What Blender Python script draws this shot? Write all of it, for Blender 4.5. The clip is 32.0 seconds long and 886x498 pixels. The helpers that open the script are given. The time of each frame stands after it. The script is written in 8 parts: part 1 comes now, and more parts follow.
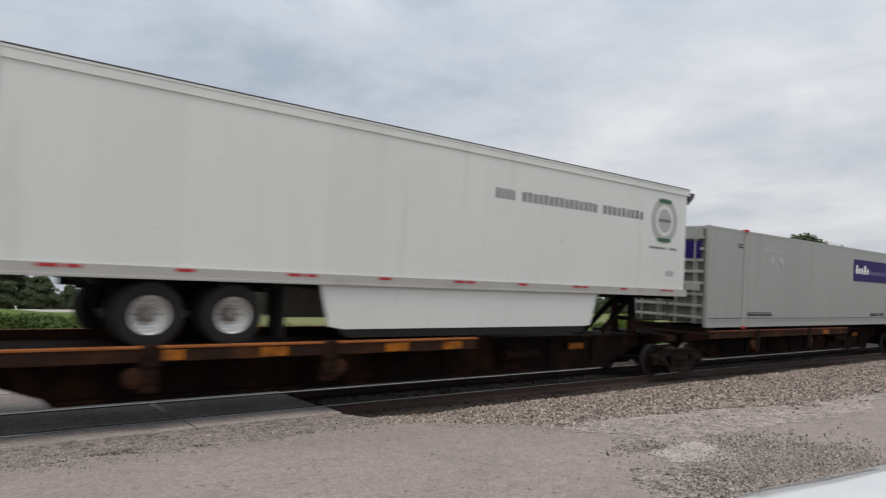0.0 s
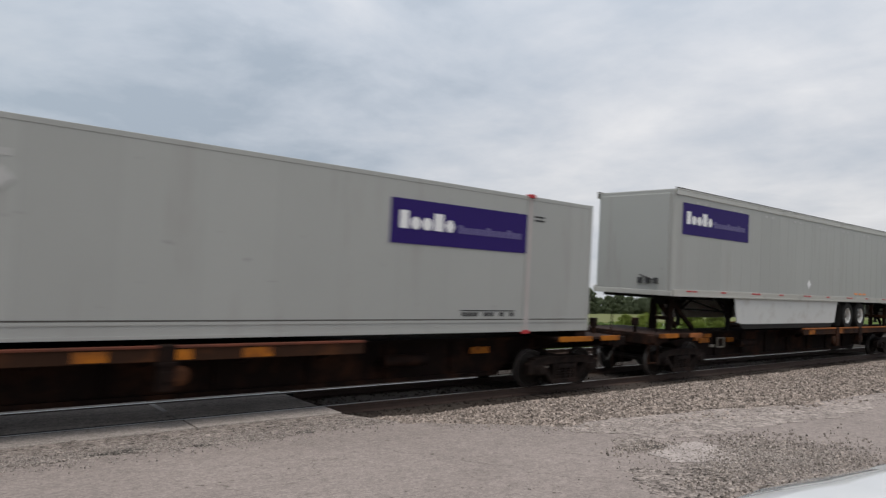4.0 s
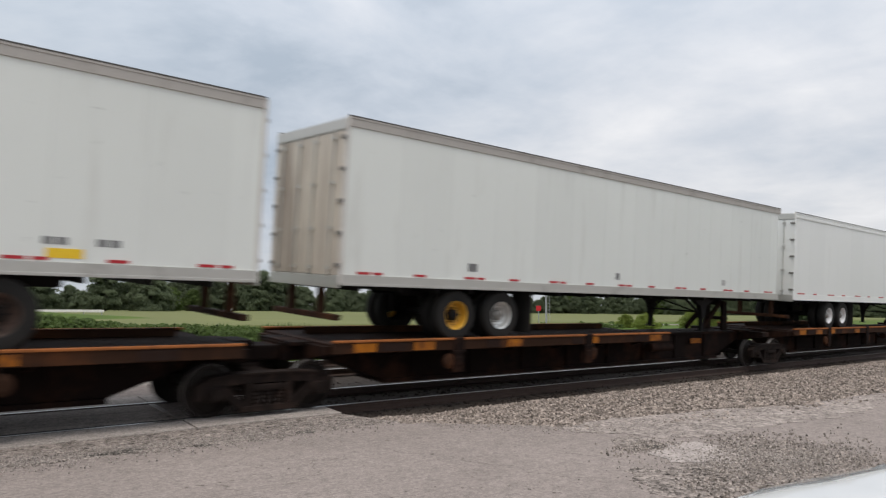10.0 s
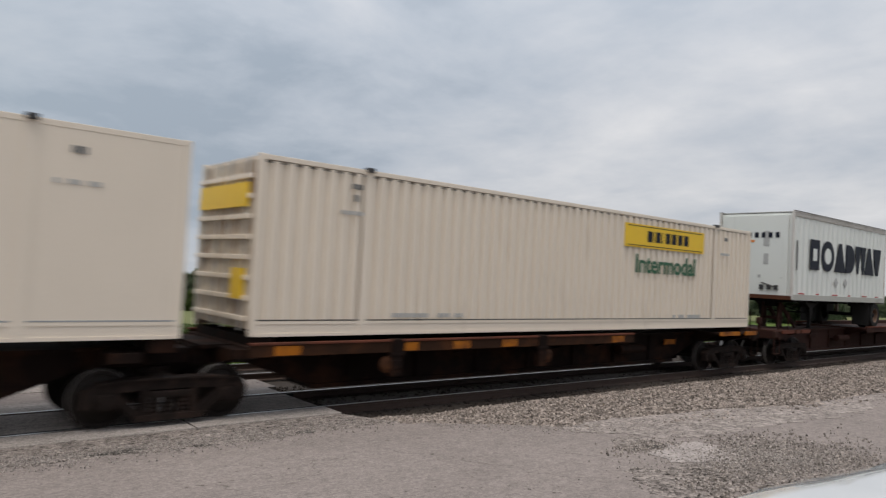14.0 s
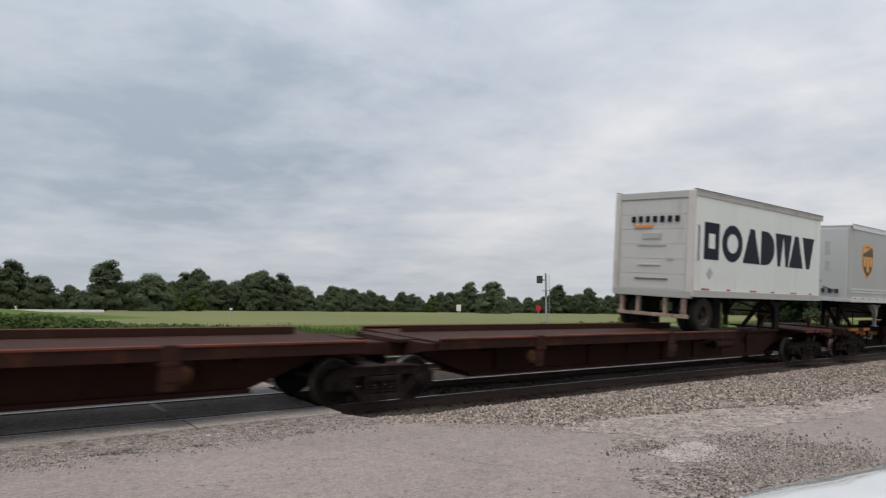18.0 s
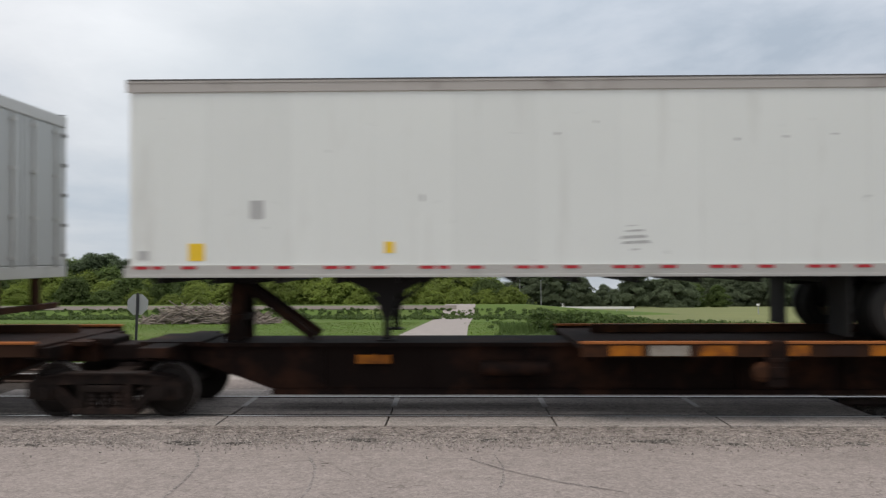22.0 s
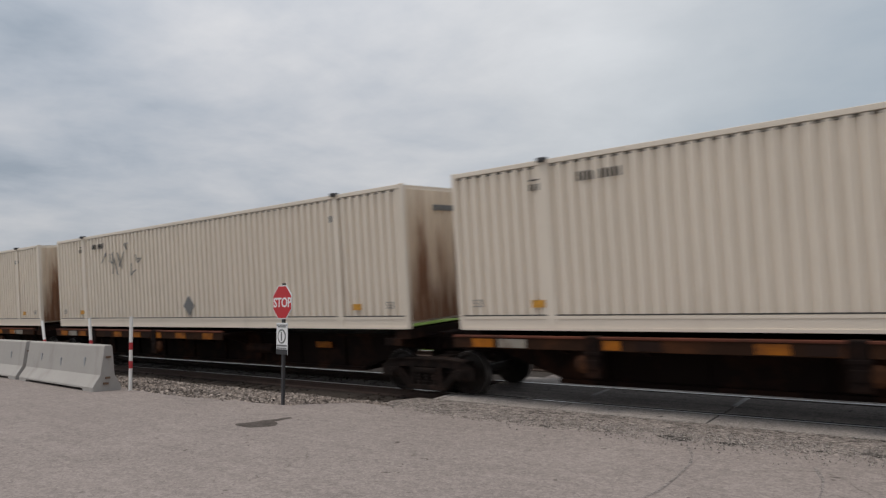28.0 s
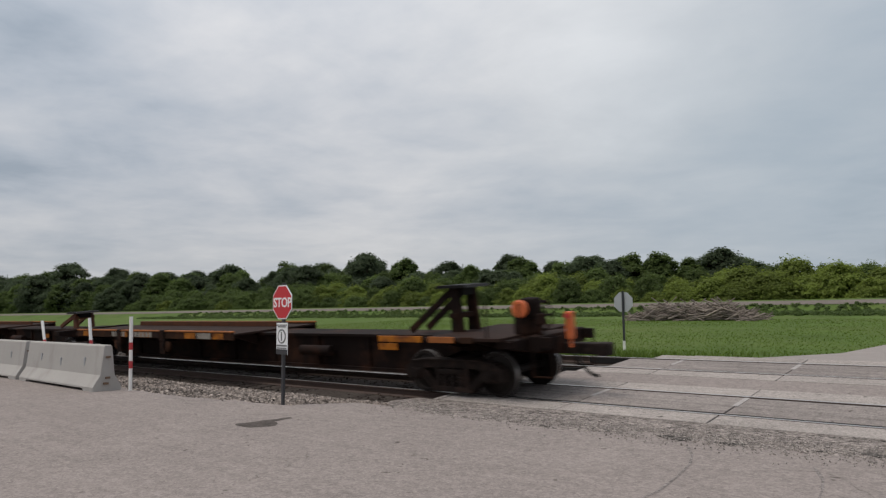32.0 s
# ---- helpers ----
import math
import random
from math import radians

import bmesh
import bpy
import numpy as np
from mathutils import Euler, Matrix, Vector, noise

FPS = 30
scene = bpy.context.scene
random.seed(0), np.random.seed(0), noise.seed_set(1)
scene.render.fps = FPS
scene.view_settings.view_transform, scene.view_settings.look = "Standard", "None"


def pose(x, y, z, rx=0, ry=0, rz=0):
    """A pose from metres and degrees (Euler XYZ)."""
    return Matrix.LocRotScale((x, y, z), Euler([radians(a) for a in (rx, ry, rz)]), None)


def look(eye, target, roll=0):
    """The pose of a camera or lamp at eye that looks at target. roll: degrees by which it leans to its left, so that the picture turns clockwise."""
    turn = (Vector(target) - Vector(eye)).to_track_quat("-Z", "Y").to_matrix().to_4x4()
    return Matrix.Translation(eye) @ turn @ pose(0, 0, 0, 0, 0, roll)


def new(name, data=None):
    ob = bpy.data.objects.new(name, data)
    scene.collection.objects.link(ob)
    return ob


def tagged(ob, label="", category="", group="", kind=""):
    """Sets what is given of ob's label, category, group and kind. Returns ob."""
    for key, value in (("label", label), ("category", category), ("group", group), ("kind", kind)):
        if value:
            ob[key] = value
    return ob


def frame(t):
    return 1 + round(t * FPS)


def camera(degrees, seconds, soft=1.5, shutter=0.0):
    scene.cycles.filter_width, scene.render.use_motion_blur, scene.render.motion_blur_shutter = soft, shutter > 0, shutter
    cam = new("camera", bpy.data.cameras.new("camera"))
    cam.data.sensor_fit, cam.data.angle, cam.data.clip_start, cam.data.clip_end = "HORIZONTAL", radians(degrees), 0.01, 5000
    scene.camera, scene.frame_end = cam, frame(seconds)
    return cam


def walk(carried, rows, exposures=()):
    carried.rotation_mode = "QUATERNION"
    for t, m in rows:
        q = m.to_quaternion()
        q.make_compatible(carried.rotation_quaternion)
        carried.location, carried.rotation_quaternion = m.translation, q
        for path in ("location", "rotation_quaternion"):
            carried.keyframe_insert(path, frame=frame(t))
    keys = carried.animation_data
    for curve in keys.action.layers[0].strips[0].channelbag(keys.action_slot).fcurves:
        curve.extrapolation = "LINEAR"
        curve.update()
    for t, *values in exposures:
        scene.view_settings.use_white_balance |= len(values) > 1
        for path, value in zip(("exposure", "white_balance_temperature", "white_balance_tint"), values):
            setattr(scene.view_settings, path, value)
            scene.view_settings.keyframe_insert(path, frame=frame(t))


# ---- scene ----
# ---- camera ----
LENS = 65.0
EYE = Vector((0.0, 0.0, 1.624))
cam = camera(LENS, 32.0, soft=1.3, shutter=0.3)


def aim(yaw, pitch, roll):
    """Camera pose on the tripod: yaw to the right, pitch up, roll, in degrees."""
    a, b = radians(yaw), radians(pitch)
    way = Vector((math.sin(a) * math.cos(b), math.cos(a) * math.cos(b), math.sin(b)))
    return look(EYE, EYE + way, roll)


walk(cam, [(0.0, aim(40.10, 5.42, 0.06)), (19.5, aim(40.10, 5.42, 0.06)), (20.0, aim(33.80, 5.50, 0.35)),
           (20.5, aim(20.05, 5.37, 0.20)), (21.0, aim(10.62, 5.25, 0.0)), (21.5, aim(3.60, 5.16, -0.10)),
           (22.0, aim(-1.10, 5.12, -0.10)), (22.3, aim(-1.29, 5.10, -0.07)), (24.2, aim(-1.29, 5.10, -0.07)),
           (24.5, aim(-5.56, 5.15, -0.25)), (25.0, aim(-17.95, 5.18, -0.60)), (25.5, aim(-29.30, 5.09, -0.68)),
           (26.0, aim(-37.20, 5.11, -0.69)), (26.4, aim(-39.18, 5.11, -0.69)), (32.0, aim(-39.18, 5.11, -0.69))],
     exposures=[(0.0, 0.0), (6.0, 0.0), (7.0, 0.14), (12.0, 0.14), (13.0, 0.0), (14.0, -0.12), (15.0, -0.32), (16.5, -0.2), (18.0, 0.0), (21.4, 0.0), (22.0, 0.1), (22.6, 0.0), (23.2, -0.06), (24.0, -0.12), (25.0, -0.02), (25.6, -0.05), (28.0, -0.26), (30.0, -0.30), (32.0, -0.2)])

# ---- world, sun, exposure ----
SUN_ELEV, SUN_AZ = radians(70), radians(224)      # azimuth from +Y towards +X: behind the camera, to its left


def build_world():
    w = bpy.data.worlds.new("overcast_sky")
    scene.world = w
    w.use_nodes = True
    nt = w.node_tree
    nt.nodes.clear()
    N = nt.nodes.new
    L = nt.links.new
    out, bg = N("ShaderNodeOutputWorld"), N("ShaderNodeBackground")
    L(bg.outputs[0], out.inputs[0])
    sky = N("ShaderNodeTexSky")
    sky.sky_type = "NISHITA"
    sky.sun_disc = False
    sky.sun_elevation, sky.sun_rotation = SUN_ELEV, SUN_AZ
    sky.dust_density = 3.0
    co = N("ShaderNodeTexCoord")
    sep = N("ShaderNodeSeparateXYZ")
    L(co.outputs["Generated"], sep.inputs[0])

    def mth(op, a, b=None, c=None):
        n = N("ShaderNodeMath")
        n.operation = op
        for i, v in enumerate((a, b, c)):
            if v is None:
                continue
            if isinstance(v, (int, float)):
                n.inputs[i].default_value = v
            else:
                L(v, n.inputs[i])
        return n.outputs[0]

    z = mth("ADD", mth("MAXIMUM", sep.outputs[2], 0.0), 0.2)
    comb = N("ShaderNodeCombineXYZ")
    L(mth("DIVIDE", sep.outputs[0], z), comb.inputs[0])
    L(mth("DIVIDE", sep.outputs[1], z), comb.inputs[1])

    # flatter projection for the long low bands of the deck
    z2 = mth("ADD", mth("MAXIMUM", sep.outputs[2], 0.0), 0.075)
    flat = N("ShaderNodeCombineXYZ")
    L(mth("DIVIDE", sep.outputs[0], z2), flat.inputs[0])
    L(mth("DIVIDE", sep.outputs[1], z2), flat.inputs[1])

    def cloud(scale, detail, rough, off, dist=0.4, plane=comb):
        m = N("ShaderNodeMapping")
        m.inputs["Location"].default_value = off
        L(plane.outputs[0], m.inputs[0])
        n = N("ShaderNodeTexNoise")
        n.inputs["Scale"].default_value = scale
        n.inputs["Detail"].default_value = detail
        n.inputs["Roughness"].default_value = rough
        n.inputs["Distortion"].default_value = dist
        L(m.outputs[0], n.inputs["Vector"])
        return n.outputs[0]

    big, mid, small = cloud(0.5, 3, 0.5, (3.1, 7.7, 0), 0.2), cloud(1.9, 6, 0.55, (11.0, 2.0, 4.0), 0.25), cloud(6.0, 5, 0.55, (1.0, 5.0, 2.0), 0.2)
    bands = cloud(1.5, 6, 0.56, (4.0, 9.0, 1.0), 0.35, flat)
    mixd = mth("ADD", mth("ADD", mth("MULTIPLY", big, 0.42), mth("MULTIPLY", bands, 0.22)), mth("ADD", mth("MULTIPLY", mid, 0.29), mth("MULTIPLY", small, 0.07)))
    # thin and thick places of the cloud deck
    for az, el, wide, amt in ((66, 24, 9, 0.06), (-24, 19, 14, 0.06), (-21, 18, 70, 0.09), (10, 16, 10, -0.035), (-6, 12, 14, -0.02), (0, 34, 10, 0.03), (24, 26, 8, -0.03), (42, 4, 30, 0.04), (-42, 6, 30, 0.05), (-58, 16, 12, -0.03), (-12, 30, 12, 0.04), (-14, 9, 28, -0.095), (34, 20, 14, -0.045), (-8, 22, 20, 0.035), (25, 22, 20, -0.03), (-58, 24, 26, 0.015), (-50, 12, 40, 0.02), (-20, 17, 160, 0.05), (-25, 20, 60, 0.06), (-46, 5.5, 220, 0.06), (-5, 25, 60, 0.05)):
        a, b = radians(az), radians(el)
        dot = N("ShaderNodeVectorMath")
        dot.operation = "DOT_PRODUCT"
        L(co.outputs["Generated"], dot.inputs[0])
        dot.inputs[1].default_value = (math.sin(a) * math.cos(b), math.cos(a) * math.cos(b), math.sin(b))
        mixd = mth("MULTIPLY_ADD", mth("POWER", mth("MAXIMUM", dot.outputs["Value"], 0.0), float(wide)), amt, mixd)
    ramp = N("ShaderNodeValToRGB")
    L(mixd, ramp.inputs[0])
    e = ramp.color_ramp.elements
    e[0].position, e[0].color = 0.395, (0.36, 0.415, 0.485, 1)
    e[1].position, e[1].color = 0.75, (0.90, 0.895, 0.905, 1)
    m1 = e.new(0.46)
    m1.color = (0.478, 0.523, 0.588, 1)
    m2 = e.new(0.54)
    m2.color = (0.600, 0.624, 0.668, 1)
    m3 = e.new(0.625)
    m3.color = (0.728, 0.732, 0.752, 1)
    # overcast: brighter towards the zenith, pale warm haze at the horizon
    up = mth("MULTIPLY_ADD", mth("POWER", mth("MAXIMUM", sep.outputs[2], 0.0), 1.6), 1.1, 1.0)
    tone = N("ShaderNodeVectorMath")
    tone.operation = "SCALE"
    L(ramp.outputs[0], tone.inputs[0])
    L(up, tone.inputs["Scale"])
    haze = N("ShaderNodeMix")
    haze.data_type = "RGBA"
    hz = mth("POWER", mth("SUBTRACT", 1.0, mth("MINIMUM", mth("MULTIPLY", mth("ABSOLUTE", sep.outputs[2]), 4.5), 1.0)), 2.2)
    L(mth("MULTIPLY", hz, 0.75), haze.inputs[0])
    L(tone.outputs[0], haze.inputs[6])
    haze.inputs[7].default_value = (0.60, 0.61, 0.625, 1)
    skys = N("ShaderNodeVectorMath")
    skys.operation = "SCALE"
    L(sky.outputs[0], skys.inputs[0])
    skys.inputs["Scale"].default_value = 0.08
    fin = N("ShaderNodeMix")
    fin.data_type = "RGBA"
    fin.inputs[0].default_value = 0.93
    L(skys.outputs[0], fin.inputs[6])
    L(haze.outputs[2], fin.inputs[7])
    # bluer, thinner cloud low over the crossing
    dotb = N("ShaderNodeVectorMath")
    dotb.operation = "DOT_PRODUCT"
    L(co.outputs["Generated"], dotb.inputs[0])
    a, b = radians(-13), radians(12)
    dotb.inputs[1].default_value = (math.sin(a) * math.cos(b), math.cos(a) * math.cos(b), math.sin(b))
    tint = N("ShaderNodeMix")
    tint.data_type = "RGBA"
    L(mth("MULTIPLY", mth("POWER", mth("MAXIMUM", dotb.outputs["Value"], 0.0), 16.0), 0.64), tint.inputs[0])
    L(fin.outputs[2], tint.inputs[6])
    tint.inputs[7].default_value = (0.44, 0.525, 0.60, 1)
    L(tint.outputs[2], bg.inputs[0])
    bg.inputs[1].default_value = 1.0


build_world()
sun_data = bpy.data.lights.new("sun", "SUN")
sun_data.energy, sun_data.angle, sun_data.color = 2.0, radians(30), (1.0, 0.915, 0.82)
sun = new("sun", sun_data)
sun.matrix_world = look(Vector((0, 0, 60)), Vector((0, 0, 60)) - 10 * Vector((math.sin(SUN_AZ) * math.cos(SUN_ELEV), math.cos(SUN_AZ) * math.cos(SUN_ELEV), math.sin(SUN_ELEV))))


# ---- materials ----
def material(name, col, rough=0.6, metal=0.0, var=0.25, scale=3.0, fine=40.0, bump=0.15, dirt=None, dirt_amt=0.0, dirt_scale=1.2,
             streak=0.0, rand=0.0, coat=0.0, spec=0.5, depth=0.01, island=0.0, panel=0.0, scuff=0.0):
    """Procedural surface: base colour varied at two scales, optional dirt patches and vertical streaks, fine bump."""
    m = bpy.data.materials.new(name)
    m.use_nodes = True
    nt = m.node_tree
    N, L = nt.nodes.new, nt.links.new
    b = nt.nodes["Principled BSDF"]
    b.inputs["Roughness"].default_value = rough
    b.inputs["Metallic"].default_value = metal
    b.inputs["Coat Weight"].default_value = coat
    b.inputs["Specular IOR Level"].default_value = spec
    co = N("ShaderNodeTexCoord")
    n1, n2 = N("ShaderNodeTexNoise"), N("ShaderNodeTexNoise")
    for n, s, d in ((n1, scale, 5), (n2, fine, 4)):
        n.inputs["Scale"].default_value = s
        n.inputs["Detail"].default_value = d
        L(co.outputs["Object"], n.inputs["Vector"])

    def mth(op, a, b_=None):
        n = N("ShaderNodeMath")
        n.operation = op
        for i, v in enumerate((a, b_)):
            if v is None:
                continue
            if isinstance(v, (int, float)):
                n.inputs[i].default_value = v
            else:
                L(v, n.inputs[i])
        return n.outputs[0]

    f = mth("ADD", mth("MULTIPLY", mth("SUBTRACT", n1.outputs[0], 0.5), 2 * var), mth("MULTIPLY", mth("SUBTRACT", n2.outputs[0], 0.5), var * 1.3))
    if rand or island:
        if rand:
            oi = N("ShaderNodeObjectInfo")
            r, amt = oi.outputs["Random"], rand
        else:
            oi = N("ShaderNodeNewGeometry")
            r, amt = oi.outputs["Random Per Island"], island
        f = mth("ADD", f, mth("MULTIPLY", mth("SUBTRACT", r, 0.5), amt))
    if panel:
        # sheets 1.22 m wide, each a little lighter or darker, with a thin line at each joint
        sx = N("ShaderNodeSeparateXYZ")
        L(co.outputs["Object"], sx.inputs[0])
        u = mth("DIVIDE", sx.outputs[0], 1.22)
        wn = N("ShaderNodeTexWhiteNoise")
        wn.noise_dimensions = "1D"
        L(mth("FLOOR", u), wn.inputs["W"])
        f = mth("ADD", f, mth("MULTIPLY", mth("SUBTRACT", wn.outputs["Value"], 0.5), panel))
        f = mth("SUBTRACT", f, mth("MULTIPLY", mth("LESS_THAN", mth("FRACT", u), 0.014), panel * 1.5))
    if scuff:
        # rubbed and scraped spots, longer than high
        ms, ns = N("ShaderNodeMapping"), N("ShaderNodeTexNoise")
        ms.inputs["Scale"].default_value = (1.0, 1.0, 2.2)
        L(co.outputs["Object"], ms.inputs[0])
        L(ms.outputs[0], ns.inputs["Vector"])
        ns.inputs["Scale"].default_value, ns.inputs["Detail"].default_value, ns.inputs["Roughness"].default_value = 2.4, 7, 0.62
        f = mth("SUBTRACT", f, mth("MULTIPLY", mth("MINIMUM", mth("MULTIPLY", mth("MAXIMUM", mth("SUBTRACT", ns.outputs[0], 0.66), 0.0), 9.0), 1.0), scuff))
    f = mth("MAXIMUM", mth("ADD", f, 1.0), 0.05)
    sc = N("ShaderNodeVectorMath")
    sc.operation = "SCALE"
    sc.inputs[0].default_value = col[:3]
    L(f, sc.inputs["Scale"])
    colour = sc.outputs[0]
    if dirt is not None:
        n3 = N("ShaderNodeTexNoise")
        n3.inputs["Scale"].default_value = dirt_scale
        n3.inputs["Detail"].default_value = 8
        n3.inputs["Roughness"].default_value = 0.65
        if streak:
            mp = N("ShaderNodeMapping")
            mp.inputs["Scale"].default_value = (1.0, 1.0, streak)
            L(co.outputs["Object"], mp.inputs[0])
            L(mp.outputs[0], n3.inputs["Vector"])
        else:
            L(co.outputs["Object"], n3.inputs["Vector"])
        rp = N("ShaderNodeMapRange")
        rp.inputs["From Min"].default_value = 0.62 - 0.35 * dirt_amt
        rp.inputs["From Max"].default_value = 0.80 - 0.25 * dirt_amt
        L(n3.outputs[0], rp.inputs[0])
        mx = N("ShaderNodeMix")
        mx.data_type = "RGBA"
        L(mth("MULTIPLY", rp.outputs[0], min(1.0, 0.35 + dirt_amt)), mx.inputs[0])
        L(colour, mx.inputs[6])
        mx.inputs[7].default_value = (*dirt, 1)
        colour = mx.outputs[2]
    L(colour, b.inputs["Base Color"])
    if bump:
        bp = N("ShaderNodeBump")
        bp.inputs["Strength"].default_value = bump
        bp.inputs["Distance"].default_value = depth
        L(n2.outputs[0], bp.inputs["Height"])
        L(bp.outputs[0], b.inputs["Normal"])
    return m


RUSTY = (0.10, 0.042, 0.02)
MAT = {}


def mat(name, *a, **k):
    MAT[name] = material(name, *a, **k)


mat("white_panel", (0.725, 0.745, 0.712), 0.38, var=0.04, scale=0.7, bump=0.02, dirt=(0.48, 0.47, 0.43), dirt_amt=0.14, dirt_scale=2.2, streak=0.12, panel=0.045, scuff=0.35)
mat("white_clean", (0.78, 0.79, 0.77), 0.35, var=0.03, scale=0.6, bump=0.02, dirt=(0.55, 0.54, 0.5), dirt_amt=0.05, dirt_scale=2.0, streak=0.1, panel=0.035, scuff=0.12)
mat("grey_panel", (0.345, 0.352, 0.337), 0.42, var=0.05, scale=0.6, bump=0.02, dirt=(0.24, 0.22, 0.2), dirt_amt=0.16, dirt_scale=2.0, streak=0.12, panel=0.06, scuff=0.3)
mat("grey_panel_dirty", (0.41, 0.415, 0.395), 0.5, var=0.07, scale=0.6, bump=0.03, dirt=(0.25, 0.22, 0.19), dirt_amt=0.25, dirt_scale=1.3, streak=0.15)
mat("bright_rail", (0.70, 0.70, 0.71), 0.3, metal=0.35, var=0.04, scale=1.5, bump=0.03)
mat("dark_rim", (0.05, 0.05, 0.052), 0.25, metal=0.6, var=0.1, bump=0.03)
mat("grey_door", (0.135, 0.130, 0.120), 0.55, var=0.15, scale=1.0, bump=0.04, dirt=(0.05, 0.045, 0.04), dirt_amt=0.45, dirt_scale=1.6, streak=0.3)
mat("post_worn", (0.60, 0.575, 0.54), 0.5, var=0.1, scale=1.5, bump=0.05, dirt=(0.30, 0.20, 0.13), dirt_amt=0.3, dirt_scale=2.0, streak=0.3)
mat("door_grey", (0.56, 0.55, 0.53), 0.5, var=0.06, scale=1.0, bump=0.03, dirt=(0.34, 0.32, 0.29), dirt_amt=0.25, dirt_scale=1.5, streak=0.3)
# white skirt, base greyed for shade on its inward slope, plus dirt patches
mat("skirt_shaded", (0.55, 0.555, 0.54), 0.45, var=0.05, scale=0.8, bump=0.02, dirt=(0.34, 0.31, 0.28), dirt_amt=0.3, dirt_scale=1.6)
mat("bumper_tan", (0.36, 0.28, 0.22), 0.6, var=0.2, scale=3, bump=0.08, dirt=(0.13, 0.06, 0.035), dirt_amt=0.5, dirt_scale=5)
mat("drip_panel", (0.72, 0.70, 0.66), 0.5, var=0.08, scale=0.8, bump=0.03, dirt=(0.10, 0.08, 0.065), dirt_amt=0.22, dirt_scale=2.8, streak=0.16)
mat("silver_panel", (0.415, 0.425, 0.412), 0.40, metal=0.10, var=0.04, scale=0.6, bump=0.015, panel=0.04, scuff=0.12)
mat("cream_rust", (0.60, 0.53, 0.43), 0.55, var=0.10, scale=1.2, bump=0.05, dirt=(0.16, 0.075, 0.035), dirt_amt=0.55, dirt_scale=2.2, streak=0.5)
mat("rail_rust", (0.036, 0.018, 0.011), 0.75, var=0.3, scale=1.6, bump=0.15, dirt=(0.12, 0.045, 0.018), dirt_amt=0.36, dirt_scale=1.3, spec=0.08)
mat("cream_panel", (0.755, 0.668, 0.562), 0.48, var=0.05, scale=0.8, bump=0.03, dirt=(0.30, 0.22, 0.15), dirt_amt=0.1, dirt_scale=1.8, streak=0.12)
mat("soot_panel", (0.44, 0.40, 0.36), 0.6, var=0.15, scale=0.8, bump=0.04, dirt=(0.07, 0.045, 0.035), dirt_amt=0.6, dirt_scale=0.7, streak=0.5)
mat("aluminium", (0.52, 0.51, 0.48), 0.42, metal=0.55, var=0.08, scale=1.5, bump=0.05, dirt=(0.2, 0.18, 0.16), dirt_amt=0.18)
mat("tan_rail", (0.43, 0.40, 0.37), 0.5, metal=0.2, var=0.08, scale=1.2, bump=0.05, dirt=(0.15, 0.12, 0.1), dirt_amt=0.25)
mat("dark_ink", (0.030, 0.030, 0.032), 0.5, var=0.1, bump=0.0, spec=0.2)
mat("nose_silver", (0.56, 0.57, 0.56), 0.34, metal=0.25, var=0.04, scale=0.8, bump=0.02)
mat("wheel_tread", (0.24, 0.225, 0.215), 0.35, metal=0.8, var=0.12, scale=4, bump=0.03)
mat("black_trim", (0.035, 0.035, 0.037), 0.5, var=0.2, bump=0.05)
mat("red_reflector", (0.42, 0.02, 0.03), 0.3, var=0.08, bump=0.02)
mat("orange_label", (0.75, 0.26, 0.06), 0.4, var=0.08, bump=0.02)
mat("amber_label", (0.62, 0.30, 0.035), 0.42, var=0.1, bump=0.02, dirt=(0.12, 0.07, 0.02), dirt_amt=0.4, dirt_scale=14)
mat("yellow_label", (0.80, 0.52, 0.02), 0.42, var=0.06, bump=0.02)
mat("purple_panel", (0.024, 0.011, 0.115), 0.5, var=0.06, bump=0.02, spec=0.15)
mat("faded_purple", (0.036, 0.024, 0.085), 0.5, var=0.1, bump=0.02, spec=0.15)
mat("lilac_ink", (0.115, 0.098, 0.235), 0.45, var=0.05, bump=0.0)
mat("white_ink", (0.78, 0.78, 0.78), 0.4, var=0.04, bump=0.0)
mat("navy_ink", (0.010, 0.012, 0.024), 0.5, var=0.08, bump=0.0, spec=0.15)
mat("grey_ink", (0.16, 0.16, 0.16), 0.5, var=0.1, bump=0.0)
mat("pale_ink", (0.42, 0.42, 0.41), 0.5, var=0.1, bump=0.0)
mat("green_ink", (0.022, 0.11, 0.055), 0.45, var=0.06, bump=0.0)
mat("brown_ink", (0.055, 0.028, 0.014), 0.4, var=0.06, bump=0.0)
mat("gold_ink", (0.66, 0.30, 0.045), 0.38, var=0.06, bump=0.0)
mat("rubber", (0.022, 0.021, 0.02), 0.8, var=0.2, bump=0.1, spec=0.15)
mat("steel_rim", (0.68, 0.68, 0.66), 0.35, metal=0.5, var=0.1, bump=0.03, dirt=(0.2, 0.17, 0.14), dirt_amt=0.2, dirt_scale=6)
mat("joint_metal", (0.315, 0.288, 0.27), 0.7, var=0.15, scale=4, bump=0.1, dirt=(0.16, 0.14, 0.13), dirt_amt=0.4, dirt_scale=5)
mat("worn_white", (0.30, 0.27, 0.225), 0.7, var=0.2, scale=4, bump=0.1, dirt=(0.10, 0.05, 0.03), dirt_amt=0.35, dirt_scale=4)
mat("dark_rail", (0.06, 0.055, 0.05), 0.6, var=0.2, bump=0.05)
mat("dull_rim", (0.20, 0.19, 0.175), 0.5, metal=0.3, var=0.15, bump=0.05, dirt=(0.08, 0.06, 0.05), dirt_amt=0.4, dirt_scale=6)
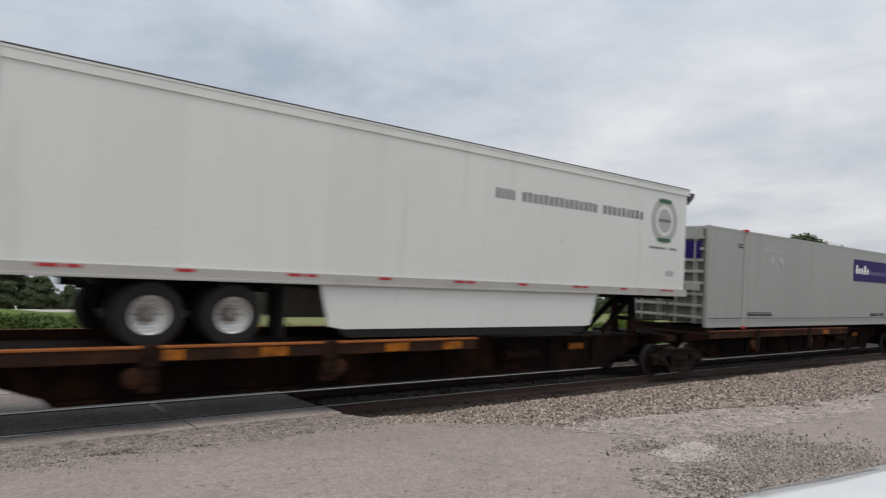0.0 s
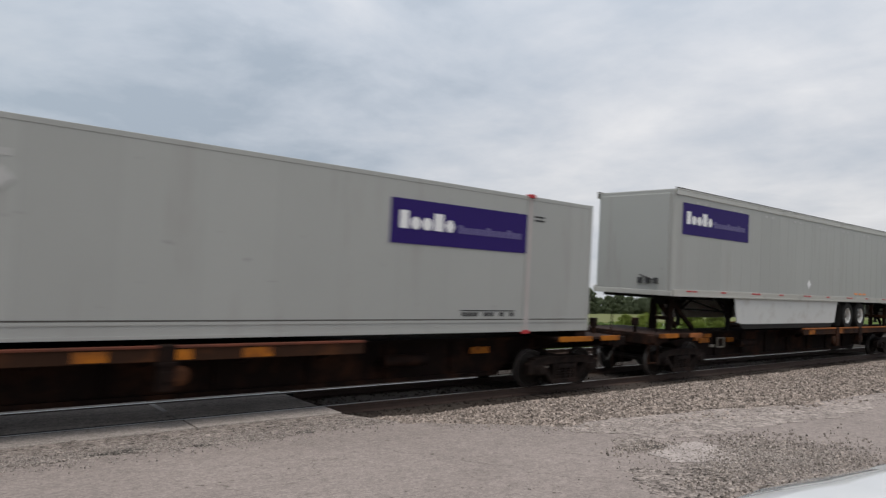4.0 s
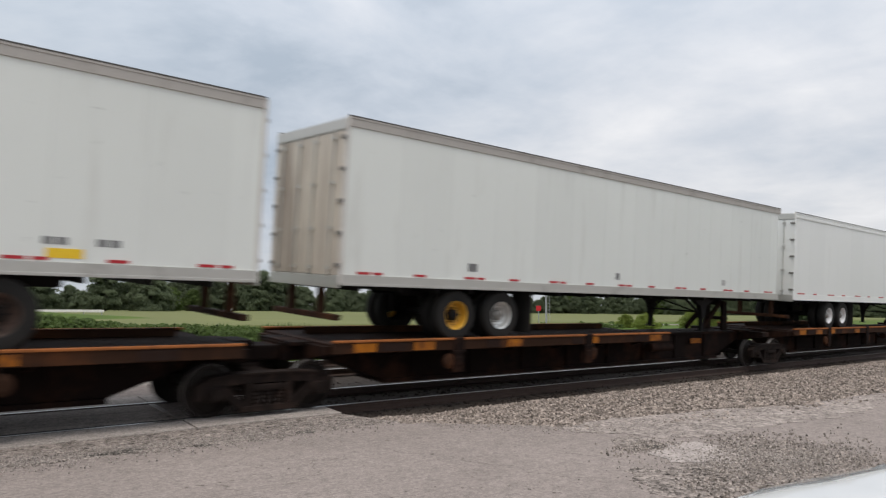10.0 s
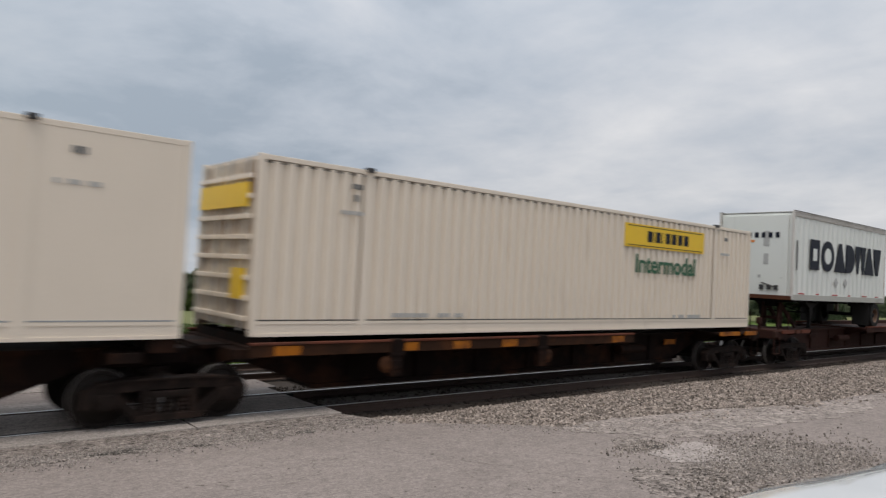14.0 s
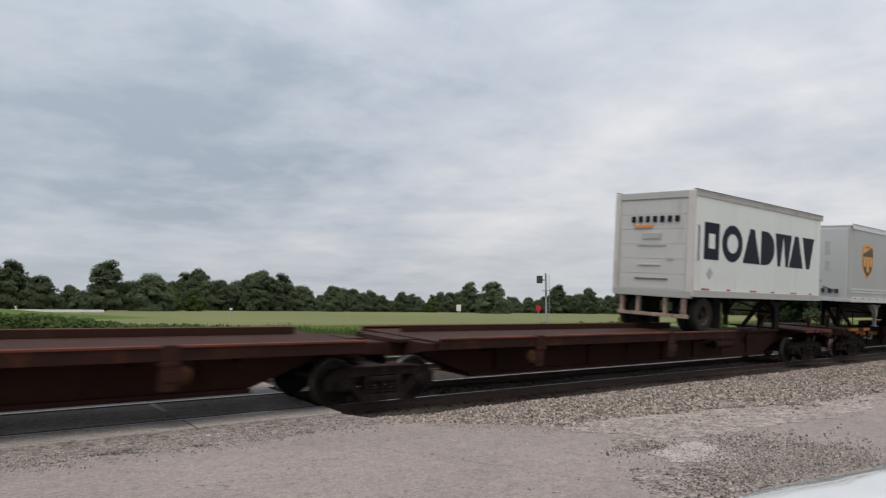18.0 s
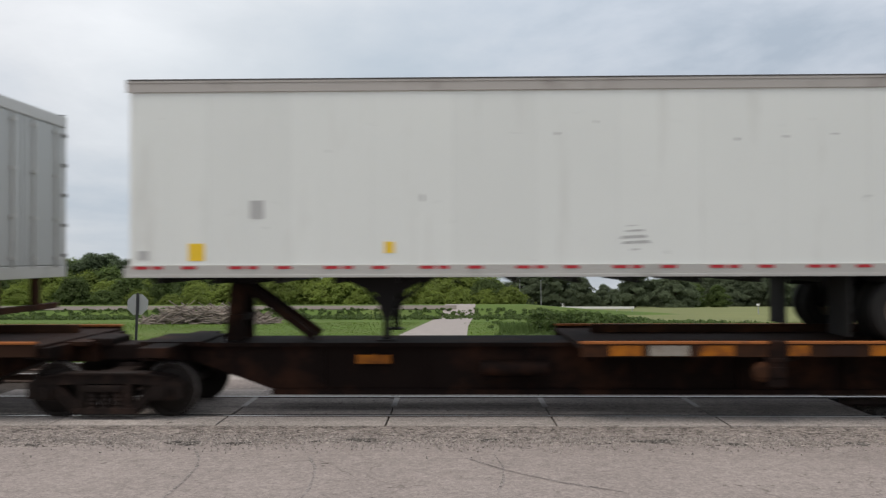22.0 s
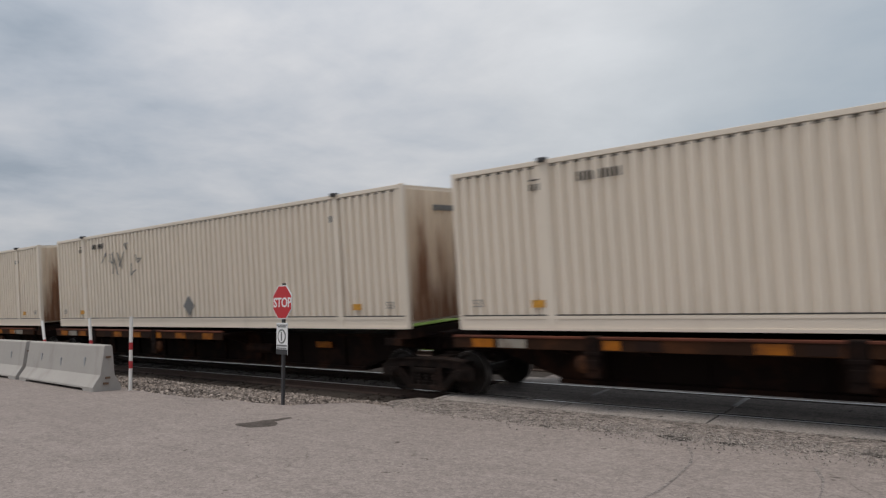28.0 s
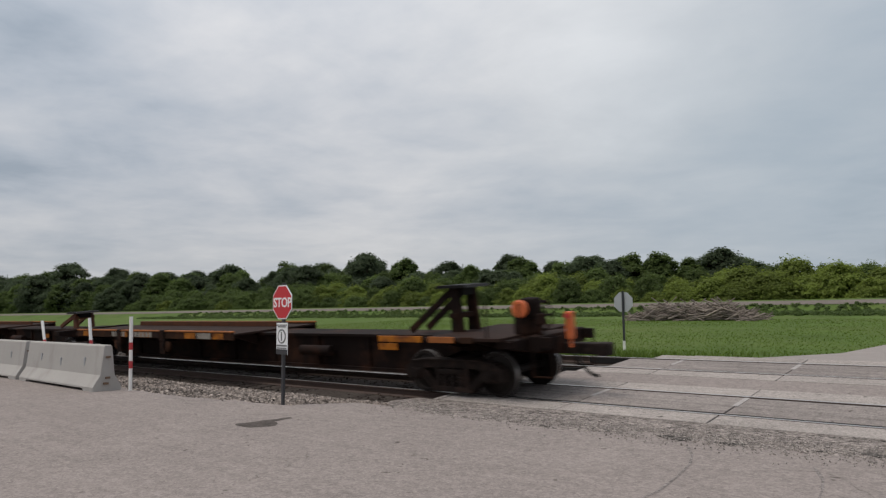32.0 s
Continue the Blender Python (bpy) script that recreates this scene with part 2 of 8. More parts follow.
mat("dark_rust_rim", (0.075, 0.042, 0.03), 0.65, metal=0.1, var=0.35, scale=6, bump=0.1, dirt=(0.02, 0.017, 0.015), dirt_amt=0.5, dirt_scale=7)
mat("tan_rim", (0.29, 0.225, 0.165), 0.55, metal=0.2, var=0.2, scale=5, bump=0.08, dirt=(0.08, 0.055, 0.04), dirt_amt=0.4, dirt_scale=7)
mat("rusty_rim", (0.17, 0.105, 0.07), 0.6, metal=0.2, var=0.2, bump=0.08)
mat("yellow_rim", (0.62, 0.33, 0.03), 0.5, var=0.15, bump=0.05)
mat("chassis_black", (0.009, 0.008, 0.008), 0.65, var=0.25, bump=0.08, spec=0.15)
mat("car_brown", (0.0110, 0.0066, 0.0055), 0.75, var=0.3, scale=1.5, bump=0.15, dirt=(0.058, 0.024, 0.013), dirt_amt=0.42, dirt_scale=1.1, spec=0.08)
mat("red_rail", (0.030, 0.013, 0.010), 0.75, var=0.3, scale=1.6, bump=0.15, dirt=(0.12, 0.042, 0.02), dirt_amt=0.3, dirt_scale=1.8, spec=0.12)
mat("red_lip", (0.13, 0.042, 0.026), 0.75, var=0.3, scale=2.5, bump=0.15, dirt=(0.05, 0.028, 0.02), dirt_amt=0.4, dirt_scale=2.0, spec=0.15)
mat("car_red", (0.036, 0.014, 0.010), 0.75, var=0.25, scale=1.4, bump=0.15, dirt=(0.05, 0.03, 0.022), dirt_amt=0.3, dirt_scale=1.5, spec=0.15)
mat("car_yellow", (0.39, 0.130, 0.012), 0.6, var=0.25, scale=2.5, bump=0.1, dirt=(0.095, 0.032, 0.016), dirt_amt=0.52, dirt_scale=3.2, spec=0.15)
mat("deck_rust", (0.028, 0.016, 0.0125), 0.8, var=0.25, scale=2.0, bump=0.15, dirt=(0.03, 0.022, 0.019), dirt_amt=0.3, dirt_scale=2.5, spec=0.08)
mat("bogie_steel", (0.016, 0.0115, 0.010), 0.7, var=0.35, scale=4, bump=0.2, dirt=(0.052, 0.032, 0.025), dirt_amt=0.35, dirt_scale=5, spec=0.08)
mat("wheel_steel", (0.024, 0.0195, 0.0175), 0.55, metal=0.3, var=0.25, scale=5, bump=0.15, spec=0.15)
mat("tan_door", (0.60, 0.54, 0.46), 0.55, var=0.08, scale=1.0, bump=0.03, dirt=(0.14, 0.085, 0.055), dirt_amt=0.45, dirt_scale=1.6, streak=0.12)
mat("rust_edge", (0.32, 0.110, 0.032), 0.75, var=0.3, scale=2.5, bump=0.15, dirt=(0.05, 0.03, 0.02), dirt_amt=0.3, dirt_scale=3, spec=0.2)
mat("hitch_rust", (0.095, 0.034, 0.016), 0.7, var=0.3, scale=4, bump=0.15, dirt=(0.03, 0.02, 0.018), dirt_amt=0.4, dirt_scale=3, spec=0.2)
mat("orange_paint", (0.55, 0.12, 0.03), 0.55, var=0.2, bump=0.1, dirt=(0.1, 0.05, 0.03), dirt_amt=0.25, dirt_scale=4)
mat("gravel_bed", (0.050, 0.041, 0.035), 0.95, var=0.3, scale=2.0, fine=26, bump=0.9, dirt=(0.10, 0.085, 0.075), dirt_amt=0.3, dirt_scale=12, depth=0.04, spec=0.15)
mat("gravel_stone", (0.256, 0.217, 0.190), 0.9, var=0.2, scale=6, fine=60, bump=0.2, island=1.25, spec=0.08)
mat("concrete_barrier", (0.355, 0.335, 0.312), 0.85, var=0.1, scale=1.5, fine=40, bump=0.25, dirt=(0.24, 0.22, 0.2), dirt_amt=0.25, dirt_scale=2.0, streak=0.4)
mat("rail_steel", (0.06, 0.038, 0.03), 0.6, metal=0.3, var=0.2, scale=3, bump=0.1)
mat("rail_top", (0.50, 0.48, 0.46), 0.32, metal=0.9, var=0.05, scale=3, bump=0.02)
mat("timber_tie", (0.036, 0.028, 0.024), 0.9, var=0.3, scale=4, bump=0.4, rand=0.4, spec=0.15)
mat("sign_red", (0.50, 0.012, 0.02), 0.35, var=0.05, bump=0.0)
mat("sign_back", (0.50, 0.51, 0.51), 0.4, metal=0.6, var=0.06, bump=0.02)
mat("sign_post", (0.03, 0.03, 0.033), 0.5, var=0.2, bump=0.05)
mat("post_white", (0.74, 0.72, 0.69), 0.5, var=0.06, bump=0.03)
mat("pink_worn", (0.46, 0.385, 0.375), 0.5, var=0.2, scale=3, bump=0.02)
mat("post_red", (0.42, 0.03, 0.035), 0.5, var=0.08, bump=0.03)
mat("bark", (0.085, 0.065, 0.048), 0.9, var=0.3, scale=4, bump=0.5)
# dark leaf green with a little grey haze mixed into its colour
mat("leaf_dark", (0.076, 0.104, 0.052), 0.7, var=0.25, scale=0.35, fine=2.5, bump=0.0, island=0.35, rand=0.4, spec=0.25)
mat("leaf_mid", (0.090, 0.130, 0.034), 0.7, var=0.3, scale=0.35, fine=2.5, bump=0.0, island=0.35, rand=0.4, spec=0.25)
mat("leaf_light", (0.165, 0.212, 0.040), 0.7, var=0.3, scale=0.4, fine=3, bump=0.0, island=0.35, rand=0.4, spec=0.25)
# distance haze put into the leaf colour: paler and greyer
mat("leaf_hazed", (0.1288, 0.1587, 0.092), 0.8, var=0.15, scale=0.3, fine=2.5, bump=0.0, island=0.22, rand=0.35, spec=0.2)
mat("weed_leaf", (0.086, 0.128, 0.036), 0.7, var=0.3, scale=0.4, fine=3, bump=0.0, island=0.4, spec=0.25)
mat("grass_blade", (0.106, 0.158, 0.028), 0.75, var=0.25, scale=0.3, fine=2, bump=0.0, island=0.45, spec=0.2)
mat("dry_wood", (0.20, 0.165, 0.14), 0.9, var=0.25, scale=3, bump=0.3, island=1.0)
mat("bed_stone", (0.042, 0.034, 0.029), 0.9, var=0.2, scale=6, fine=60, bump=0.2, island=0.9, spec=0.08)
mat("chip_stone", (0.27, 0.237, 0.213), 0.9, var=0.2, scale=6, fine=60, bump=0.2, island=1.1, spec=0.08)
mat("pale_gravel", (0.245, 0.215, 0.197), 0.95, var=0.2, scale=1.5, fine=18, bump=0.5, depth=0.03)
mat("car_paint", (0.52, 0.53, 0.53), 0.25, var=0.01, bump=0.0, coat=1.0)
mat("car_glass", (0.02, 0.025, 0.028), 0.05, var=0.02, bump=0.0)
mat("grit", (0.29, 0.258, 0.235), 0.9, var=0.2, scale=6, bump=0.2, island=0.5, spec=0.15)
mat("bank_stone", (0.145, 0.125, 0.108), 0.95, var=0.25, scale=0.8, fine=8, bump=0.5, spec=0.15, depth=0.05)
mat("grey_paint", (0.30, 0.31, 0.32), 0.6, var=0.1, bump=0.05)


def aggregate(name, base, cell=45.0, grain=0.5, patch=0.3, rough=0.92, relief=0.012, pits=0.0, streak=0.0, crack=0.0, rand=0.0, dark=(0.35, 0.34, 0.33), warm=0.0):
    """Worn asphalt, concrete or grit: single stones in a binder, pale and dark patches, pits, traffic streaks along x, hair cracks."""
    m = bpy.data.materials.new(name)
    m.use_nodes = True
    nt = m.node_tree
    N, L = nt.nodes.new, nt.links.new
    b = nt.nodes["Principled BSDF"]
    b.inputs["Roughness"].default_value = rough
    b.inputs["Specular IOR Level"].default_value = 0.06
    co = N("ShaderNodeTexCoord")

    def mth(op, a, b_=None, c_=None):
        n = N("ShaderNodeMath")
        n.operation = op
        for i, v in enumerate((a, b_, c_)):
            if v is None:
                continue
            if isinstance(v, (int, float)):
                n.inputs[i].default_value = v
            else:
                L(v, n.inputs[i])
        return n.outputs[0]

    def cloud(scale, detail=4, roughness=0.6, stretch=None, dist=0.0):
        n = N("ShaderNodeTexNoise")
        n.inputs["Scale"].default_value = scale
        n.inputs["Detail"].default_value = detail
        n.inputs["Roughness"].default_value = roughness
        n.inputs["Distortion"].default_value = dist
        if stretch:
            mp = N("ShaderNodeMapping")
            mp.inputs["Scale"].default_value = stretch
            L(co.outputs["Object"], mp.inputs[0])
            L(mp.outputs[0], n.inputs["Vector"])
        else:
            L(co.outputs["Object"], n.inputs["Vector"])
        return n.outputs[0]

    def band(v, lo, hi):
        n = N("ShaderNodeMapRange")
        n.inputs["From Min"].default_value, n.inputs["From Max"].default_value = lo, hi
        L(v, n.inputs[0])
        return n.outputs[0]

    vo = N("ShaderNodeTexVoronoi")
    vo.inputs["Scale"].default_value = cell
    L(co.outputs["Object"], vo.inputs["Vector"])
    sep = N("ShaderNodeSeparateColor")
    L(vo.outputs["Color"], sep.inputs[0])
    v2 = N("ShaderNodeTexVoronoi")
    v2.inputs["Scale"].default_value = cell * 0.42
    L(co.outputs["Object"], v2.inputs["Vector"])
    sep2 = N("ShaderNodeSeparateColor")
    L(v2.outputs["Color"], sep2.inputs[0])
    f = mth("MULTIPLY", mth("SUBTRACT", sep.outputs[0], 0.5), grain * 1.2)
    f = mth("ADD", f, mth("MULTIPLY", mth("SUBTRACT", sep2.outputs[0], 0.5), grain * 0.8))
    f = mth("ADD", f, mth("MULTIPLY", mth("SUBTRACT", cloud(cell * 0.11, 5, 0.7), 0.5), grain * 1.3))
    f = mth("ADD", f, mth("MULTIPLY", mth("SUBTRACT", cloud(0.45, 6, 0.62, None, 0.6), 0.5), patch * 2.0))
    f = mth("ADD", f, mth("MULTIPLY", mth("SUBTRACT", cloud(2.3, 5, 0.65, None, 0.4), 0.5), patch * 1.4))
    if streak:
        f = mth("ADD", f, mth("MULTIPLY", mth("SUBTRACT", cloud(1.0, 6, 0.7, (0.35, 9.0, 1.0), 0.3), 0.5), streak * 2.4))
    if rand:
        oi = N("ShaderNodeObjectInfo")
        f = mth("ADD", f, mth("MULTIPLY", mth("SUBTRACT", oi.outputs["Random"], 0.5), rand))
    f = mth("MAXIMUM", mth("ADD", f, 1.0), 0.12)
    sc = N("ShaderNodeVectorMath")
    sc.operation = "SCALE"
    sc.inputs[0].default_value = base
    L(f, sc.inputs["Scale"])
    colour = sc.outputs[0]
    holes = None
    if pits:
        holes = mth("MULTIPLY", band(cloud(7.5, 3, 0.55, None, 0.5), 0.66 - 0.06 * pits, 0.72 - 0.06 * pits), band(cloud(1.1, 3, 0.5), 0.45, 0.62))
    if crack:
        v3 = N("ShaderNodeTexVoronoi")
        v3.feature = "DISTANCE_TO_EDGE"
        v3.inputs["Scale"].default_value = 0.42
        wob = N("ShaderNodeTexNoise")
        wob.inputs["Scale"].default_value = 1.7
        wob.inputs["Detail"].default_value = 6
        L(co.outputs["Object"], wob.inputs["Vector"])
        mixv = N("ShaderNodeVectorMath")
        mixv.operation = "MULTIPLY_ADD"
        mixv.inputs[1].default_value = (0.9, 0.9, 0.0)
        L(wob.outputs["Color"], mixv.inputs[0])
        L(co.outputs["Object"], mixv.inputs[2])
        L(mixv.outputs[0], v3.inputs["Vector"])
        line = mth("MULTIPLY", mth("SUBTRACT", 1.0, band(v3.outputs["Distance"], 0.001, 0.005)), band(cloud(0.7, 4, 0.5), 0.46, 0.58))
        line = mth("MULTIPLY", line, crack)
        holes = line if holes is None else mth("MAXIMUM", holes, line)
    if holes is not None:
        mx = N("ShaderNodeMix")
        mx.data_type = "RGBA"
        L(holes, mx.inputs[0])
        L(colour, mx.inputs[6])
        dk = N("ShaderNodeVectorMath")
        dk.operation = "MULTIPLY"
        L(colour, dk.inputs[0])
        dk.inputs[1].default_value = dark
        L(dk.outputs[0], mx.inputs[7])
        colour = mx.outputs[2]
    L(colour, b.inputs["Base Color"])
    bp = N("ShaderNodeBump")
    bp.inputs["Strength"].default_value = 0.8
    bp.inputs["Distance"].default_value = relief
    hgt = mth("SUBTRACT", mth("ADD", sep.outputs[0], mth("MULTIPLY", cloud(cell * 0.25, 4, 0.7), 1.2)), mth("MULTIPLY", vo.outputs["Distance"], 0.7))
    L(hgt, bp.inputs["Height"])
    L(bp.outputs[0], b.inputs["Normal"])
    MAT[name] = m
    return m


aggregate("asphalt_lot", (0.242, 0.209, 0.193), 52, 0.27, 0.17, relief=0.005, pits=0.25, streak=0.12, crack=0.5)
aggregate("pale_patch", (0.315, 0.280, 0.262), 40, 0.35, 0.2, relief=0.008, pits=0.3)
aggregate("patch_gravel", (0.214, 0.186, 0.169), 30, 0.95, 0.30, relief=0.030, pits=0.75)
aggregate("dark_asphalt", (0.085, 0.077, 0.070), 30, 0.9, 0.3, relief=0.030)
aggregate("wet_asphalt", (0.080, 0.068, 0.061), 42, 0.4, 0.15, rough=0.8, relief=0.006)
aggregate("concrete_slab", (0.300, 0.268, 0.246), 60, 0.36, 0.22, relief=0.004, pits=0.4, streak=0.34, rand=0.10)
# slab between the rails: shade under the train put into a darker base
aggregate("shaded_slab", (0.224, 0.197, 0.182), 60, 0.36, 0.28, relief=0.004, pits=0.6, streak=0.55, rand=0.12)
aggregate("grit_spill", (0.272, 0.237, 0.217), 26, 0.62, 0.22, relief=0.02, pits=0.4)


def rust_end(name, base):
    """Cream container end with brown rust run down in two broad streaks and along the foot."""
    m = material(name, base, 0.55, var=0.08, scale=0.9, bump=0.03, dirt=(0.30, 0.17, 0.09), dirt_amt=0.35, dirt_scale=1.4, streak=0.12)
    nt = m.node_tree
    N, L = nt.nodes.new, nt.links.new
    b = nt.nodes["Principled BSDF"]
    src = b.inputs["Base Color"].links[0].from_socket
    co, sep = N("ShaderNodeTexCoord"), N("ShaderNodeSeparateXYZ")
    L(co.outputs["Object"], sep.inputs[0])
    mp = N("ShaderNodeMapping")
    mp.inputs["Scale"].default_value = (1.0, 5.0, 0.45)
    L(co.outputs["Object"], mp.inputs[0])
    nz = N("ShaderNodeTexNoise")
    nz.inputs["Scale"].default_value = 1.6
    nz.inputs["Detail"].default_value = 7
    L(mp.outputs[0], nz.inputs["Vector"])

    def mth(op, a, b_=None, c_=None):
        n = N("ShaderNodeMath")
        n.operation = op
        for i, v in enumerate((a, b_, c_)):
            if v is None:
                continue
            if isinstance(v, (int, float)):
                n.inputs[i].default_value = v
            else:
                L(v, n.inputs[i])
        return n.outputs[0]

    total = None
    for c, w in ((-0.68, 0.25), (0.58, 0.22), (-0.1, 0.35)):
        k = mth("MAXIMUM", mth("SUBTRACT", 1.0, mth("DIVIDE", mth("ABSOLUTE", mth("SUBTRACT", sep.outputs[1], c)), w)), 0.0)
        if w == 0.35:
            k = mth("MULTIPLY", k, 0.25)
        total = k if total is None else mth("MAXIMUM", total, k)
    fall = mth("MINIMUM", mth("MAXIMUM", mth("MULTIPLY", mth("SUBTRACT", mth("MULTIPLY_ADD", nz.outputs[0], 1.1, 3.0), sep.outputs[2]), 1.1), 0.0), 1.0)
    foot = mth("MULTIPLY", mth("MAXIMUM", mth("SUBTRACT", 1.0, mth("MULTIPLY", mth("SUBTRACT", sep.outputs[2], 1.31), 0.62)), 0.0), 0.62)
    amt = mth("MAXIMUM", mth("MULTIPLY", total, fall), foot)
    amt = mth("MINIMUM", mth("MULTIPLY", amt, mth("MULTIPLY", mth("POWER", nz.outputs[0], 2.0), 6.5)), 0.92)
    mx = N("ShaderNodeMix")
    mx.data_type = "RGBA"
    L(amt, mx.inputs[0])
    L(src, mx.inputs[6])
    mx.inputs[7].default_value = (0.175, 0.066, 0.024, 1)
    L(mx.outputs[2], b.inputs["Base Color"])
    MAT[name] = m


rust_end("rust_streaks", (0.72, 0.60, 0.46))


def leafy(m):
    """Lets some daylight through thin leaves."""
    nt = m.node_tree
    b = nt.nodes["Principled BSDF"]
    tr, mx = nt.nodes.new("ShaderNodeBsdfTranslucent"), nt.nodes.new("ShaderNodeMixShader")
    src = b.inputs["Base Color"].links[0].from_socket
    nt.links.new(src, tr.inputs[0])
    mx.inputs[0].default_value = 0.5
    nt.links.new(b.outputs[0], mx.inputs[1])
    nt.links.new(tr.outputs[0], mx.inputs[2])
    nt.links.new(mx.outputs[0], nt.nodes["Material Output"].inputs[0])


for leaf in ("leaf_hazed", "leaf_dark", "leaf_mid", "leaf_light", "weed_leaf", "grass_blade"):
    leafy(MAT[leaf])


def ground_material():
    """Grass land: mown strips, soil and lighter field by patches."""
    m = material("grass_ground", (0.068, 0.108, 0.020), 0.95, var=0.45, scale=0.22, fine=5, bump=0.8, dirt=(0.096, 0.118, 0.032), dirt_amt=0.45, dirt_scale=0.10, spec=0.15, depth=0.05)
    return m


MAT["grass_ground"] = ground_material()
MAT["field"] = material("field", (0.128, 0.140, 0.056), 0.95, var=0.16, scale=0.04, fine=3.0, bump=0.6, dirt=(0.18, 0.18, 0.075), dirt_amt=0.3, dirt_scale=0.05, spec=0.15, depth=0.04)


# ---- mesh helpers ----
class Shape:
    """Collects boxes, tubes and prisms into one mesh."""

    def __init__(self):
        self.v, self.f, self.mi = [], [], []

    def add(self, verts, faces, slot=0):
        n = len(self.v)
        self.v += [tuple(p) for p in verts]
        self.f += [tuple(i + n for i in q) for q in faces]
        self.mi += [slot] * len(faces)
        return self

    def box(self, x0, x1, y0, y1, z0, z1, c=0.0, slot=0):
        """A box; c: width of its chamfered edges."""
        if c <= 0:
            v = [(x, y, z) for x in (x0, x1) for y in (y0, y1) for z in (z0, z1)]
            f = [(0, 1, 3, 2), (4, 6, 7, 5), (0, 4, 5, 1), (2, 3, 7, 6), (0, 2, 6, 4), (1, 5, 7, 3)]
            return self.add(v, f, slot)
        bm = bmesh.new()
        vs = [bm.verts.new((x, y, z)) for x in (x0, x1) for y in (y0, y1) for z in (z0, z1)]
        for q in [(0, 1, 3, 2), (4, 6, 7, 5), (0, 4, 5, 1), (2, 3, 7, 6), (0, 2, 6, 4), (1, 5, 7, 3)]:
            bm.faces.new([vs[i] for i in q])
        bmesh.ops.bevel(bm, geom=bm.edges[:], offset=c, segments=2, affect="EDGES", profile=0.6)
        bm.verts.index_update()
        self.add([tuple(p.co) for p in bm.verts], [[p.index for p in q.verts] for q in bm.faces], slot)
        bm.free()
        return self

    def prism(self, pts, axis, a, b, slot=0):
        """A polygon (counter-clockwise or not) extruded along axis 0, 1 or 2 from a to b."""
        n = len(pts)

        def place(p, d):
            q = list(p)
            q.insert(axis, d)
            return tuple(q)
        v = [place(p, a) for p in pts] + [place(p, b) for p in pts]
        f = [tuple(range(n)), tuple(range(2 * n - 1, n - 1, -1))] + [(i, (i + 1) % n, n + (i + 1) % n, n + i) for i in range(n)]
        return self.add(v, f, slot)

    def tube(self, p, q, r, n=10, r2=None, slot=0):
        """A round bar from p to q."""
        p, q = Vector(p), Vector(q)
        r2 = r if r2 is None else r2
        d = (q - p).normalized()
        u = d.orthogonal().normalized()
        w = d.cross(u)
        ring = [(math.cos(2 * math.pi * i / n), math.sin(2 * math.pi * i / n)) for i in range(n)]
        v = [p + (u * c + w * s) * r for c, s in ring] + [q + (u * c + w * s) * r2 for c, s in ring]
        f = [tuple(range(n - 1, -1, -1)), tuple(range(n, 2 * n))] + [(i, (i + 1) % n, n + (i + 1) % n, n + i) for i in range(n)]
        return self.add(v, f, slot)

    def lathe(self, prof, centre, axis=1, n=24, slot=0, ring=False):
        """A profile of (radius, offset) turned round an axis through centre; closed round its ends."""
        cx, cy, cz = centre
        v, f = [], []
        k = len(prof)
        for i in range(n):
            a = 2 * math.pi * i / n
            for r, o in prof:
                if axis == 1:
                    v.append((cx + r * math.cos(a), cy + o, cz + r * math.sin(a)))
                elif axis == 2:
                    v.append((cx + r * math.cos(a), cy + r * math.sin(a), cz + o))
                else:
                    v.append((cx + o, cy + r * math.cos(a), cz + r * math.sin(a)))
        for i in range(n):
            j = (i + 1) % n
            for s in range(k - 1):
                f.append((i * k + s, i * k + s + 1, j * k + s + 1, j * k + s))
        if ring:
            f += [(i * k + k - 1, i * k, ((i + 1) % n) * k, ((i + 1) % n) * k + k - 1) for i in range(n)]
        else:
            f.append(tuple(i * k for i in range(n - 1, -1, -1)))
            f.append(tuple(i * k + k - 1 for i in range(n)))
        return self.add(v, f, slot)

    def sweep(self, pts, r, n=8, slot=0):
        """One round hose or bent bar through a row of points."""
        pts = [Vector(p) for p in pts]
        v, f = [], []
        for i, p in enumerate(pts):
            d = (pts[min(i + 1, len(pts) - 1)] - pts[max(i - 1, 0)]).normalized()
            u = Vector((0, 1, 0))
            u = (u - d * u.dot(d)).normalized()
            w = d.cross(u)
            v += [p + (u * math.cos(6.2832 * k / n) + w * math.sin(6.2832 * k / n)) * r for k in range(n)]
        for i in range(len(pts) - 1):
            f += [(i * n + k, i * n + (k + 1) % n, (i + 1) * n + (k + 1) % n, (i + 1) * n + k) for k in range(n)]
        f += [tuple(range(n - 1, -1, -1)), tuple(range((len(pts) - 1) * n, len(pts) * n))]
        return self.add(v, f, slot)

    def bar(self, p, q, w, h, slot=0):
        """A flat-sided bar from p to q of section w by h."""
        p, q = Vector(p), Vector(q)
        d = (q - p).normalized()
        u = d.cross(Vector((0, 1, 0)))
        u = u.normalized() if u.length > 0.01 else Vector((0, 0, 1))
        s = d.cross(u)
        v = [e + u * a * h / 2 + s * b * w / 2 for e in (p, q) for a, b in ((-1, -1), (1, -1), (1, 1), (-1, 1))]
        return self.add(v, [(0, 1, 2, 3), (7, 6, 5, 4), (0, 4, 5, 1), (1, 5, 6, 2), (2, 6, 7, 3), (3, 7, 4, 0)], slot)

